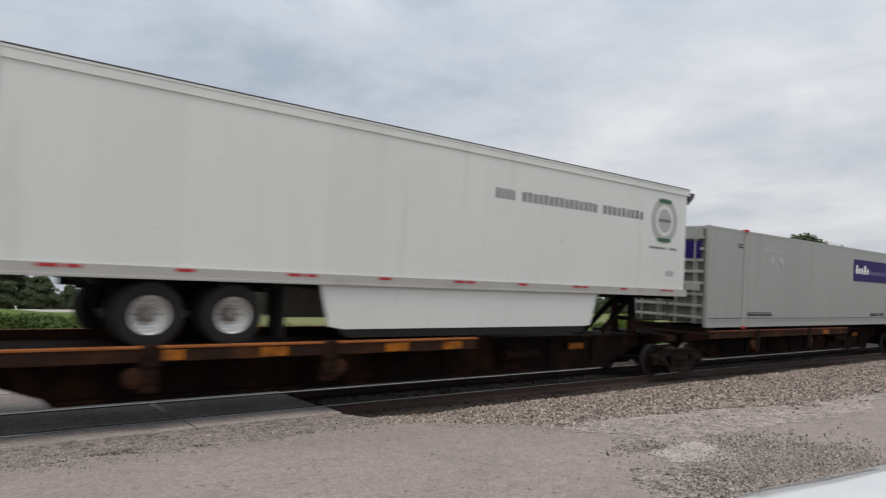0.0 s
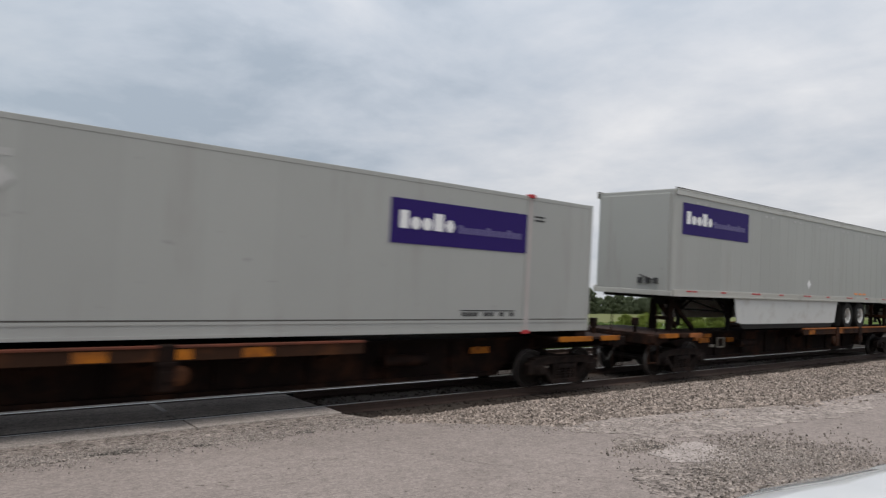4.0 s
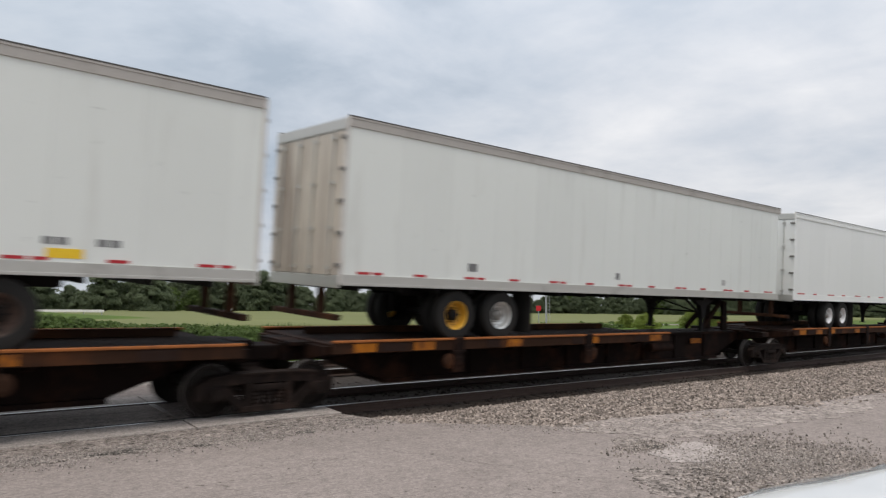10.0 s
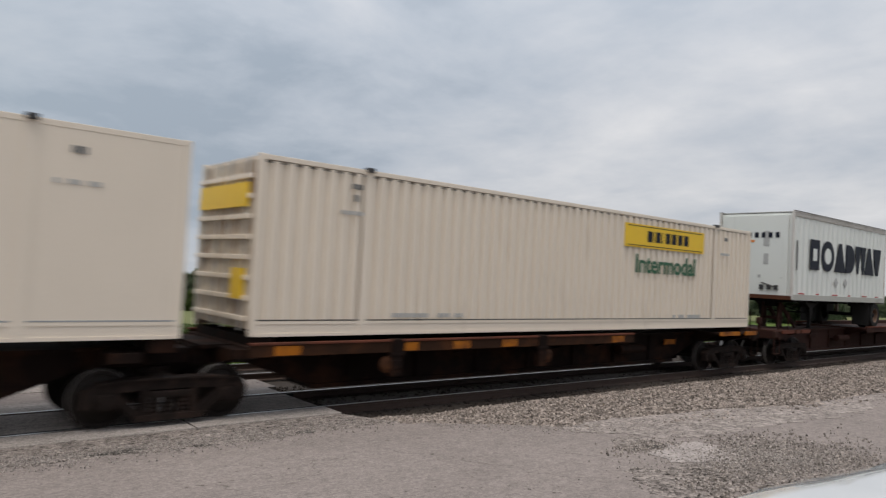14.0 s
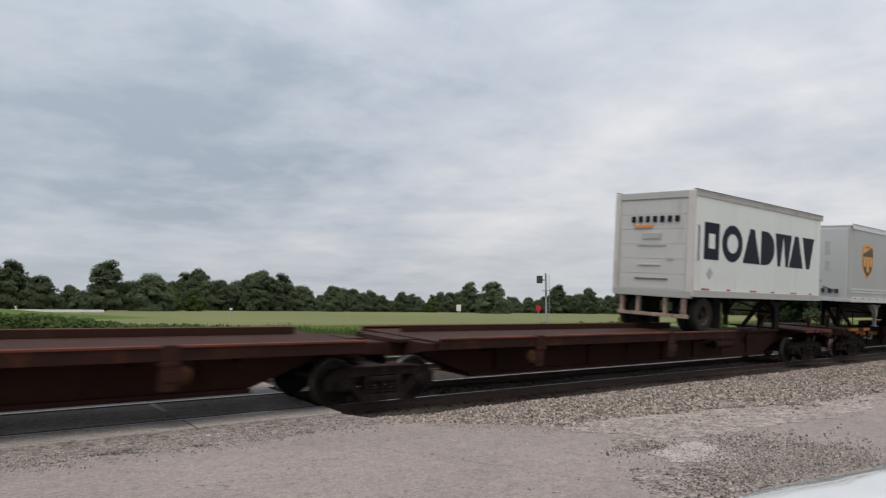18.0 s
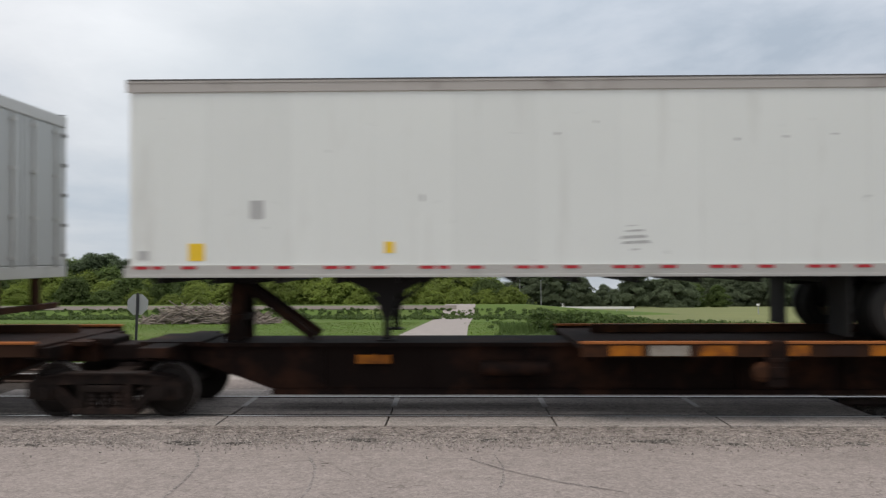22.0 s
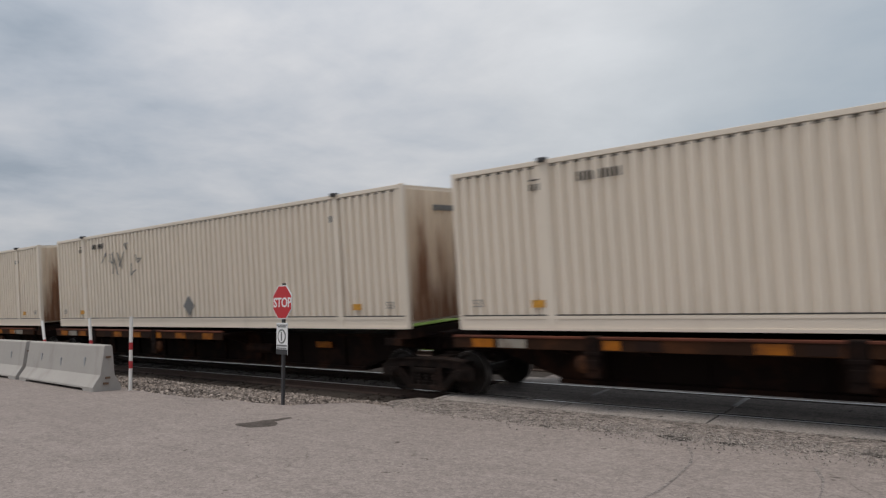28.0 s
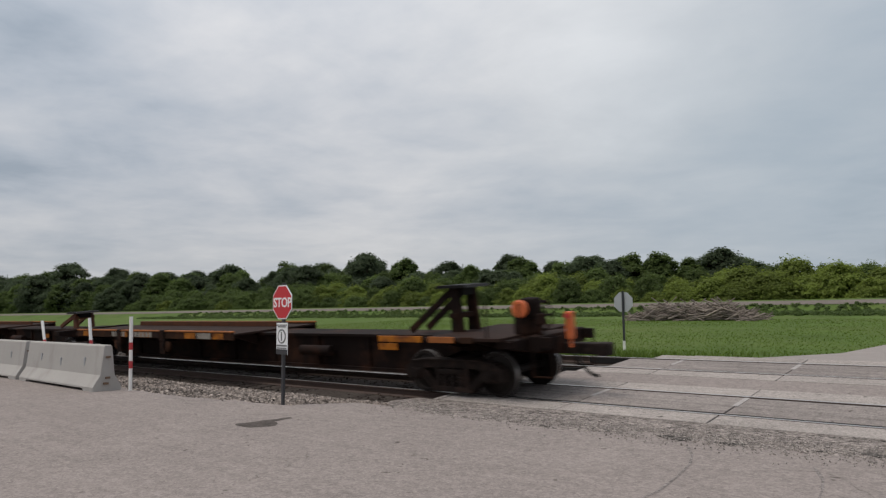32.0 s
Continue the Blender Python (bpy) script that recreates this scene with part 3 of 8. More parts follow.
    def mesh(self, name, *mats, smooth=False):
        me = bpy.data.meshes.new(name)
        me.from_pydata(self.v, [], self.f)
        for m in mats:
            me.materials.append(MAT[m] if isinstance(m, str) else m)
        if len(mats) > 1:
            me.polygons.foreach_set("material_index", self.mi)
        bm = bmesh.new()
        bm.from_mesh(me)
        bmesh.ops.recalc_face_normals(bm, faces=bm.faces[:])
        bm.to_mesh(me)
        bm.free()
        if smooth:
            me.polygons.foreach_set("use_smooth", [True] * len(me.polygons))
            me.set_sharp_from_angle(angle=radians(38))
        me.update()
        return me


def thing(name, label, category, group="", kind=""):
    """An Empty that carries a thing's parts."""
    return tagged(new(name), label, category, group, kind)


def part(name, shape, material_, parent, label="", at=None, smooth=False):
    """One mesh object under a thing or a part."""
    me = shape.mesh(name, material_, smooth=smooth) if isinstance(shape, Shape) else shape
    ob = new(name, me)
    ob.parent = parent
    if at is not None:
        ob.matrix_basis = at
    return tagged(ob, label)


TEXTS = {}


def lettering(name, body, height, material_, parent, at, label=""):
    """Readable words in the built-in font, as a thin mesh in the xz plane facing -y."""
    key = (body, height, material_)
    if key not in TEXTS:
        cu = bpy.data.curves.new("letters", "FONT")
        cu.body, cu.size, cu.extrude, cu.align_x = body, height * 1.38, 0.003, "CENTER"
        cu.offset = height * 0.03 if height > 0.15 else 0.0
        ob = bpy.data.objects.new("letters", cu)
        scene.collection.objects.link(ob)
        bpy.context.view_layer.update()
        me = bpy.data.meshes.new_from_object(ob.evaluated_get(bpy.context.evaluated_depsgraph_get()))
        me.transform(Matrix.Rotation(radians(90), 4, "X"))
        me.materials.clear()
        me.materials.append(MAT[material_])
        scene.collection.objects.unlink(ob)
        bpy.data.objects.remove(ob)
        TEXTS[key] = me
    return part(name, TEXTS[key], material_, parent, label, at)

# ---- large structure ----
CANT = 4.5                                   # superelevation of the curve, degrees
TRACK_Y, TRACK_Z = 11.784, 0.059             # centre of the near track at rail-top level
TRACK = Matrix.Translation((0, TRACK_Y, TRACK_Z)) @ Matrix.Rotation(radians(CANT), 4, "X")
SECOND = 3.90                                # second track, to its centre


def land(x, y):
    """Height of the natural ground."""
    t = [(-4000, -0.06), (5.0, -0.06), (8.5, -0.10), (9.9, -0.20), (10.6, -0.42), (12.0, -0.45), (16.0, -0.10), (17.6, 0.26), (20.0, 0.30), (32, 0.36), (55, 0.80), (68, 1.05),
         (84, 1.35), (110, 1.7), (220, 3.0), (500, 3.4), (4000, 3.4)]
    bank = 0.0
    if 68 < y < 84 and x < 22:
        bank = 1.15 * min(1.0, (y - 68) / 5.0, (84 - y) / 5.0) * min(1.0, (22 - x) / 14.0)
    for (a, za), (b, zb) in zip(t, t[1:]):
        if y <= b:
            return za + (zb - za) * (y - a) / (b - a) + bank
    return t[-1][1]


def build_ground():
    ys = [-4000, -600, -100, -30, 0, 5, 8.5, 9.9, 10.6, 12, 14, 16, 17.6, 18.5, 20, 23, 26, 32, 38, 44, 55, 68, 73, 79, 84, 95, 110, 130, 160, 220, 320, 500, 900, 4000]
    xs = [-4000, -1200, -500, -250, -140, -90, -60, -40, -26, -16, -8, 0, 8, 16, 26, 40, 60, 90, 140, 250, 500, 1200, 4000]
    v, f = [], []
    for j, y in enumerate(ys):
        for i, x in enumerate(xs):
            wob = 0.06 * noise.noise((x * 0.07, y * 0.09, 0)) if 20 < y < 300 else 0
            v.append((x, y, land(x, y) + wob))
    n = len(xs)
    for j in range(len(ys) - 1):
        for i in range(n - 1):
            f.append((j * n + i, j * n + i + 1, (j + 1) * n + i + 1, (j + 1) * n + i))
    s = Shape()
    s.add(v, f)
    me = s.mesh("ground", "grass_ground", smooth=True)
    tagged(new("ground", me), "green grass land reaching to the tree line", "ground", kind="structure")


build_ground()


def sheet(name, pts, z, material_, label, thick=0.05, wob=0.0, sub=0):
    """A flat slab with an outline that is broken up by small jogs."""
    out = []
    for i, p in enumerate(pts):
        q = pts[(i + 1) % len(pts)]
        d = math.dist(p, q)
        k = max(1, int(d / sub)) if sub else 1
        for j in range(k):
            a = j / k
            x, y = p[0] + (q[0] - p[0]) * a, p[1] + (q[1] - p[1]) * a
            if wob:
                dx = sum(noise.noise((x * q, y * q, 3.0)) / q for q in (1.7, 5.1, 13.0)) * 1.7
                dy = sum(noise.noise((x * q, y * q, 9.0)) / q for q in (1.7, 5.1, 13.0)) * 1.7
                x, y = x + wob * dx, y + wob * dy
            out.append((x, y))
    bm = bmesh.new()
    vs = [bm.verts.new((x, y, z)) for x, y in out]
    fc = bm.faces.new(vs)
    ex = bmesh.ops.extrude_face_region(bm, geom=[fc])
    for e in ex["geom"]:
        if isinstance(e, bmesh.types.BMVert):
            e.co.z -= thick
    bmesh.ops.triangulate(bm, faces=[q for q in bm.faces if len(q.verts) > 4])
    bmesh.ops.recalc_face_normals(bm, faces=bm.faces[:])
    me = bpy.data.meshes.new(name)
    bm.to_mesh(me)
    bm.free()
    me.materials.append(MAT[material_])
    return tagged(new(name, me), label, kind="structure")


# the worn lot and its approach up to the crossing
sheet("pavement", [(-60, -40), (60, -40), (60, 5.0), (16.7, 5.45), (11.1, 5.9), (8.1, 6.8), (6.3, 8.7), (6.4, 8.86), (-9.3, 8.86),
                   (-10.0, 7.95), (-13.3, 7.55), (-20, 7.9), (-60, 8.3)], 0.0, "asphalt_lot", "worn pale asphalt lot with cracks and loose grit", 0.12, 0.14, 0.25)


def strip_top(x, y):
    """Height of the crumbled strip, which dips towards the low edge of the canted crossing."""
    z = 0.004 - 0.058 * max(0.0, min(1.0, (y - 8.8) / 1.55))
    return z + 0.009 * noise.noise((x * 2.1, y * 2.1, 4.0)) + 0.006 * noise.noise((x * 7.0, y * 7.0, 8.0))


def lay(ob):
    """Sets an object of the track into the canted track plane."""
    ob.matrix_world = TRACK
    return ob


def build_track():
    # ballast bed: one broad canted body with shoulders
    prof = [(-2.6, -0.42), (-1.75, -0.20), (-1.45, -0.17), (1.5, -0.17), (2.4, -0.19), (5.5, -0.19), (6.6, -0.45), (7.4, -0.75), (7.4, -1.0), (-2.6, -1.0)]
    s = Shape()
    xs = [-400, -160, -80, -50] + [x for x in range(-40, 44, 2)] + [50, 80, 160, 400]
    n = len(prof)
    v, f = [], []
    for x in xs:
        for y, z in prof:
            v.append((x, y + 0.10 * noise.noise((x * 0.5, y, 0)) * (abs(y) > 1.6), z + 0.05 * noise.noise((x * 0.6, y * 1.3, 5)) * (abs(y) > 1.4)))
    for i in range(len(xs) - 1):
        for j in range(n):
            k = (j + 1) % n
            f.append((i * n + j, (i + 1) * n + j, (i + 1) * n + k, i * n + k))
    s.add(v, f)
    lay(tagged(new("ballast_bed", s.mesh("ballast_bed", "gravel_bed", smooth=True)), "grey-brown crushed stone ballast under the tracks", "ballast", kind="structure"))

    # rails
    rail = [(-0.075, -0.172), (0.075, -0.172), (0.075, -0.155), (0.012, -0.13), (0.012, -0.045), (0.036, -0.03), (0.036, -0.006), (0.024, 0.0),
            (-0.024, 0.0), (-0.036, -0.006), (-0.036, -0.03), (-0.012, -0.045), (-0.012, -0.13), (-0.075, -0.155)]
    for c in (0.0, SECOND):
        for y in (-0.752, 0.752):
            s = Shape()
            s.prism([(py + y + c, pz) for py, pz in rail], 0, -400, 400)
            ob = lay(tagged(new("rail", s.mesh("rail", "rail_steel")), "rusty steel rail with a bright worn head", "rail", "rails of the two tracks", "structure"))
            t = Shape()
            t.box(-400, 400, y + c - 0.022, y + c + 0.022, -0.004, 0.0015)
            part("rail_head", t, "rail_top", ob, "bright polished running surface")


build_track()

# crossing: concrete panels outside and between the rails of both tracks


def crossing():
    cr = thing("level_crossing", "grey concrete panel level crossing over two tracks", "crossing", kind="structure")
    lay(cr)
    rnd = random.Random(4)
    rows = [(-1.42, -0.845, -8.75, 0), (-0.60, 0.66, -8.58, 1), (0.80, 1.46, -8.4, 0), (SECOND - 1.42, SECOND - 0.80, -7.8, 0),
            (SECOND - 0.66, SECOND + 0.66, -7.4, 1), (SECOND + 0.80, SECOND + 1.42, -6.9, 0)]
    joint = Shape().box(-0.045, 0.045, -0.10, 0.62, -0.10, 0.001, 0.004).mesh("joint_strip", "joint_metal")
    for y0, y1, xl, strips in rows:
        x = xl
        while x < 6.2:
            x1 = min(-8.58 + 2.51 * (math.floor((x + 8.585) / 2.51) + 1), 6.68)
            if strips and x > xl:
                part("joint_strip", joint, "", cr, "pale steel strip in the joint", pose(x, (y0 + y1) / 2, 0))
            dz = rnd.uniform(-0.008, 0.004)
            s = Shape()
            s.box(x + 0.012, x1 - 0.012, y0, y1, -0.14, (-0.004 if strips or y0 > 0 else 0.016) + dz, 0.012)
            # panels between the rails take the slab with the train's shade painted in
            part("panel", s, "shaded_slab" if strips else "concrete_slab", cr)
            x = x1
    # black strips beside the rails, standing in for shade down in the flangeways
    for c in (0.0, SECOND):
        for a, b, top in ((-0.842, -0.792, -0.045), (-0.712, -0.604, -0.012), (0.664, 0.712, -0.016)):
            s = Shape()
            s.box(-8.5, 6.66, c + a, c + b, -0.15, top)
            part("flangeway", s, "rubber", cr, "black strip for shade in the flangeway groove")
    # asphalt between the tracks
    s = Shape()
    s.box(-8.0, 6.7, 1.47, SECOND - 1.43, -0.16, -0.014)
    part("infill", s, "asphalt_lot", cr, "patched asphalt strip between the tracks")


crossing()


def ties():
    """Timber ties of the near track where its ends show, right and left of the crossing."""
    bed = thing("ties", "dark weathered timber ties half sunk in stone", "ties", kind="structure")
    lay(bed)
    s = Shape()
    s.box(-0.115, 0.115, -1.32, 1.32, -0.34, -0.165, 0.012)
    me = s.mesh("tie", "timber_tie")
    rnd = random.Random(8)
    x = 6.95
    xs = []
    while x < 42:
        xs.append(x)
        x += 0.50
    x = -9.05
    while x > -42:
        xs.append(x)
        x -= 0.50
    for x in xs:
        part("tie", me, "", bed, at=pose(x + rnd.uniform(-0.02, 0.02), rnd.uniform(-0.05, 0.05), rnd.uniform(-0.008, 0.012), 0, 0, rnd.uniform(-1, 1)))


ties()

# far side: road on from the crossing, dirt track, field, second embankment
def ribbon(name, pts, width, material_, label, lift=0.02, wob=0.15):
    """A strip of road that follows the land."""
    v, f = [], []
    for i, (x, y) in enumerate(pts):
        a, b = pts[max(i - 1, 0)], pts[min(i + 1, len(pts) - 1)]
        d = Vector((b[0] - a[0], b[1] - a[1], 0)).normalized()
        nrm = Vector((-d.y, d.x, 0))
        for sgn in (-1, 1):
            w = width[i] / 2 + wob * noise.noise((x * 0.4, y * 0.4, sgn * 3.0))
            p = Vector((x, y, 0)) + nrm * sgn * w
            v.append((p.x, p.y, land(p.x, p.y) + lift))
    for i in range(len(pts) - 1):
        f.append((2 * i, 2 * i + 1, 2 * i + 3, 2 * i + 2))
    s = Shape()
    s.add(v, f)
    me = s.mesh(name, material_)
    return tagged(new(name, me), label, kind="structure")



def verge():
    """Crushed stone between the ties and the lot, on both sides of the approach."""
    ys = [4.6, 5.5, 6.5, 7.5, 8.5, 9.2, 9.9, 10.35]
    xs = [-300, -120, -60] + list(range(-44, 46, 2)) + [60, 120, 300]
    v, f, n = [], [], len(ys)
    for x in xs:
        for y in ys:
            v.append((x, y, land(x, y) + 0.035 + 0.035 * noise.noise((x * 0.8, y * 0.8, 1))))
    for i in range(len(xs) - 1):
        for j in range(n - 1):
            f.append((i * n + j, (i + 1) * n + j, (i + 1) * n + j + 1, i * n + j + 1))
    s = Shape()
    s.add(v, f)
    tagged(new("ballast_shoulder", s.mesh("ballast_shoulder", "gravel_bed", smooth=True)), "crushed grey-brown stone sloping from the track to the lot", "ballast", kind="structure")


verge()

STONE = [(-1, -0.8, -0.6), (0.9, -1, -0.5), (1, 0.8, -0.6), (-0.8, 1, -0.5), (-0.7, -0.9, 0.5), (0.8, -0.6, 0.7), (0.6, 0.9, 0.5), (-1, 0.6, 0.6)]
STONE_F = [(0, 3, 2, 1), (4, 5, 6, 7), (0, 1, 5, 4), (1, 2, 6, 5), (2, 3, 7, 6), (3, 0, 4, 7)]


def stones(name, count, where, size, material_, label, seed):
    """Loose stones, each a chipped block of its own; where(rng) gives a place on the ground."""
    rng = np.random.default_rng(seed)
    base = np.array(STONE)
    pts = np.array([where(rng) for _ in range(count)])
    V = np.empty((count, 8, 3))
    for i in range(count):
        r = size * rng.uniform(0.5, 1.25)
        q = Euler(rng.uniform(0, 6.28, 3)).to_matrix()
        b = base * (rng.uniform(0.6, 1.2, 3) * r) * rng.uniform(0.75, 1.2, (8, 3))
        V[i] = b @ np.array(q).T + pts[i]
    F = np.array(STONE_F)
    faces = (F[None] + (np.arange(count) * 8)[:, None, None]).reshape(-1, 4)
    me = bpy.data.meshes.new(name)
    me.from_pydata(V.reshape(-1, 3).tolist(), [], faces.tolist())
    me.materials.append(MAT[material_])
    return tagged(new(name, me), label, name.replace("_", " "), kind="stuff")


def lot_edge(x):
    """Y of the lot's edge towards the ballast."""
    t = [(-60, 8.3), (-20, 7.9), (-13.3, 7.55), (-10.0, 7.95), (-9.0, 9.6), (-8.9, 10.2), (6.3, 10.2), (6.35, 8.7), (8.1, 6.8), (11.1, 5.9), (16.7, 5.45), (60, 5.0)]
    for (a, ya), (b, yb) in zip(t, t[1:]):
        if x <= b:
            return ya + (yb - ya) * (x - a) / (b - a)
    return 5.0


def on_shoulder(rng):
    while True:
        x = 6.3 + 30 * rng.random() ** 1.6 if rng.random() < 0.7 else -9.0 - 26 * rng.random() ** 1.5
        y = rng.uniform(5.0, 10.25)
        e = lot_edge(x)
        if y > e + rng.normal(0, 0.16 if x < 0 else 0.30):
            return x, y, land(x, y) + 0.045 + 0.035 * noise.noise((x * 0.8, y * 0.8, 1))


stones("ballast_stones", 62000, on_shoulder, 0.034, "gravel_stone", "loose grey-brown ballast stones", 5)


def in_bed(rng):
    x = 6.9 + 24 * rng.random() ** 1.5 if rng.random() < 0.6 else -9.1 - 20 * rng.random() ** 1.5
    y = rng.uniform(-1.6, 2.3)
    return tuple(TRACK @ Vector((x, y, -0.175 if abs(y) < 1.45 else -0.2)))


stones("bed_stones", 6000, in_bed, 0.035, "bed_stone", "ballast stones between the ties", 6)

# crumbled strip between the concrete panels and the lot, broken corner with loose grit, dark holes
def crumbled_strip():
    """Rough strip of broken asphalt, from its ragged lower edge up to the concrete panels."""
    ax, ay = [-9.1, -8.3, -7.0, -5.9, -5.0, -4.2, -3.5, -2.65, -1.5, 1.2, 2.1, 3.3, 4.9, 6.45], [9.6, 8.8, 8.55, 8.45, 8.46, 8.56, 8.62, 8.6, 8.72, 8.7, 8.74, 8.53, 8.6, 8.65]
    xs = np.arange(-9.1, 6.46, 0.07)
    v, f, n = [], [], 24
    for x in xs:
        lo = float(np.interp(x, ax, ay)) + 0.16 * noise.noise((x * 1.3, 0, 5)) + 0.08 * noise.noise((x * 4.5, 0, 6)) + 0.04 * noise.noise((x * 11, 0, 7))
        for j in range(n):
            y = lo + (10.40 - lo) * j / (n - 1)
            v.append((x, y, strip_top(x, y) - (0.012 if j == 0 else 0.0)))
    for i in range(len(xs) - 1):
        for j in range(n - 1):
            f.append((i * n + j, (i + 1) * n + j, (i + 1) * n + j + 1, i * n + j + 1))
    s = Shape()
    s.add(v, f)
    tagged(new("crumbled_strip", s.mesh("crumbled_strip", "patch_gravel", smooth=True)), "crumbled asphalt strip along the crossing", kind="structure")


crumbled_strip()
sheet("broken_corner", [(5.3, 3.2), (5.58, 3.65), (5.95, 4.11), (6.25, 4.38), (6.5, 4.41), (6.68, 4.21), (7.05, 4.2), (7.41, 4.02), (7.63, 3.77), (7.53, 3.58), (7.74, 3.53), (7.95, 3.84), (7.99, 4.17), (8.32, 4.55),
                        (8.73, 4.64), (8.92, 4.39), (8.93, 3.99), (8.71, 3.56), (8.37, 3.15), (8.3, 2.6), (7.5, 2.3), (6.2, 2.5)], 0.004, "patch_gravel", "broken asphalt with loose grit", 0.03, 0.22, 0.1)
sheet("broken_corner", [(7.82, 5.82), (8.1, 5.78), (8.07, 5.36), (7.83, 4.97), (7.37, 4.81), (7.33, 5.06), (7.15, 5.21), (7.5, 5.5)], 0.006, "patch_gravel", "broken asphalt with loose grit", 0.03, 0.3, 0.1)
sheet("broken_corner", [(7.99, 6.89), (8.87, 6.81), (10.41, 6.53), (11.81, 6.13), (13.27, 5.66), (16.33, 5.25), (13.13, 4.5), (11.17, 4.7), (9.97, 5.05), (8.76, 5.0), (8.26, 5.19), (8.23, 5.88), (7.86, 6.37)], 0.005, "grit_spill", "pale worn asphalt strewn with grit", 0.03, 0.3, 0.1)
sheet("broken_corner", [(7.92, 5.03), (8.41, 4.91), (8.32, 4.6), (8.0, 4.2), (7.95, 3.9), (7.66, 3.7), (7.41, 4.06), (7.05, 4.24), (6.93, 4.36), (7.21, 4.71)], 0.0075, "pale_patch", "pale worn asphalt between broken patches", 0.03, 0.25, 0.1)
for cx, cy, w, h in ((2.4, 8.88, 0.62, 0.18), (-3.4, 8.72, 0.5, 0.16), (-2.7, 8.72, 0.34, 0.13), (-1.2, 8.92, 0.34, 0.14), (7.5, 5.08, 0.55, 0.15), (-1.75, 8.85, 0.16, 0.08),
                     (0.4, 8.95, 0.24, 0.12), (4.9, 8.78, 0.28, 0.12), (3.4, 8.72, 0.2, 0.08), (-5.2, 8.62, 0.2, 0.07)):
    sheet("pothole", [(cx - w / 2, cy), (cx - w / 4, cy + h * 0.9), (cx, cy + h * 0.6), (cx + w / 3, cy + h), (cx + w / 2, cy - h * 0.1), (cx + w / 5, cy - h * 0.8), (cx - w / 5, cy - h * 0.4)], strip_top(cx, cy) + 0.006 if cx < 6.4 else 0.009, "dark_asphalt", "dark broken hole in the asphalt", 0.02, 0.12, 0.05)
sheet("damp_patch", [(-8.98, 6.15), (-8.98, 6.45), (-8.95, 6.62), (-8.84, 6.85), (-8.86, 7.05), (-8.74, 7.0), (-8.7, 6.7), (-8.52, 6.6), (-8.42, 6.45), (-8.5, 6.14), (-8.75, 6.08)], 0.003, "wet_asphalt", "dark damp stain on the asphalt", 0.02, 0.14, 0.06)


def on_strip(rng):
    if rng.random() < 0.55:
        x = rng.uniform(-8.6, 6.3) if rng.random() < 0.5 else rng.uniform(-4.5, 4.5)
        y = min(rng.normal(9.0, 0.35), 10.25)
        return x, y, strip_top(x, y) + 0.004
    if rng.random() < 0.7:
        return rng.normal(8.0, 0.75), rng.normal(3.7, 0.5), 0.008
    x = 6.6 + rng.exponential(4.0)
    return x, lot_edge(x) - abs(rng.normal(0, 0.45)), 0.004


stones("loose_grit", 12000, on_strip, 0.0105, "grit", "loose grit and pebbles on the asphalt", 9)


def on_belt(rng):
    if rng.random() < 0.5:
        u = rng.random()
        return 8.75 - 0.7 * u + rng.normal(0, 0.3) + rng.exponential(0.4), 4.75 - 1.9 * u + rng.normal(0, 0.2), 0.010
    if rng.random() < 0.75:
        u, w = rng.random(), rng.random()
        return 5.8 + 2.0 * u + 0.3 * w, 3.0 + 1.4 * w * (0.5 + 0.5 * u) + rng.normal(0, 0.08), 0.010
    return rng.normal(7.55, 0.3), rng.normal(5.1, 0.14), 0.010


stones("stone_chips", 2500, on_belt, 0.014, "chip_stone", "grey-brown stone chips on broken asphalt", 10)


def tyre_marks():
    """Faint curved scuffs left by turning wheels."""
    for pts in (((-3.1, 8.35), (-2.86, 7.84), (-2.72, 7.38), (-2.62, 6.75), (-2.56, 6.1), (-2.6, 5.5)), ((-1.66, 7.95), (-1.49, 7.44), (-1.41, 6.99), (-1.36, 6.5), (-1.36, 6.0)), ((0.42, 8.1), (0.48, 7.5), (0.45, 6.9), (0.36, 6.4)),
                ((0.1, 7.9), (0.5, 7.3), (1.0, 6.8), (1.6, 6.4))):
        v, f = [], []
        dense = []
        for (x0, y0), (x1, y1) in zip(pts, pts[1:]):
            for i in range(6):
                dense.append((x0 + (x1 - x0) * i / 6, y0 + (y1 - y0) * i / 6))
        for i, (x, y) in enumerate(dense):
            a = dense[max(i - 1, 0)]
            b = dense[min(i + 1, len(dense) - 1)]
            d = Vector((b[0] - a[0], b[1] - a[1], 0)).normalized()
            w = 0.014 + 0.012 * noise.noise((x * 3, y * 3, 2.0))
            for sgn in (-1, 1):
                v.append((x - d.y * w * sgn, y + d.x * w * sgn, 0.0035))
        for i in range(len(dense) - 1):
            f.append((2 * i, 2 * i + 1, 2 * i + 3, 2 * i + 2))
        s = Shape()
        s.add(v, f)
        tagged(new("tyre_mark", s.mesh("tyre_mark", "scuff")), "faint dark curved tyre mark on asphalt", kind="structure")


aggregate("scuff", (0.190, 0.168, 0.158), 42, 0.62, 0.25, relief=0.008)
tyre_marks()

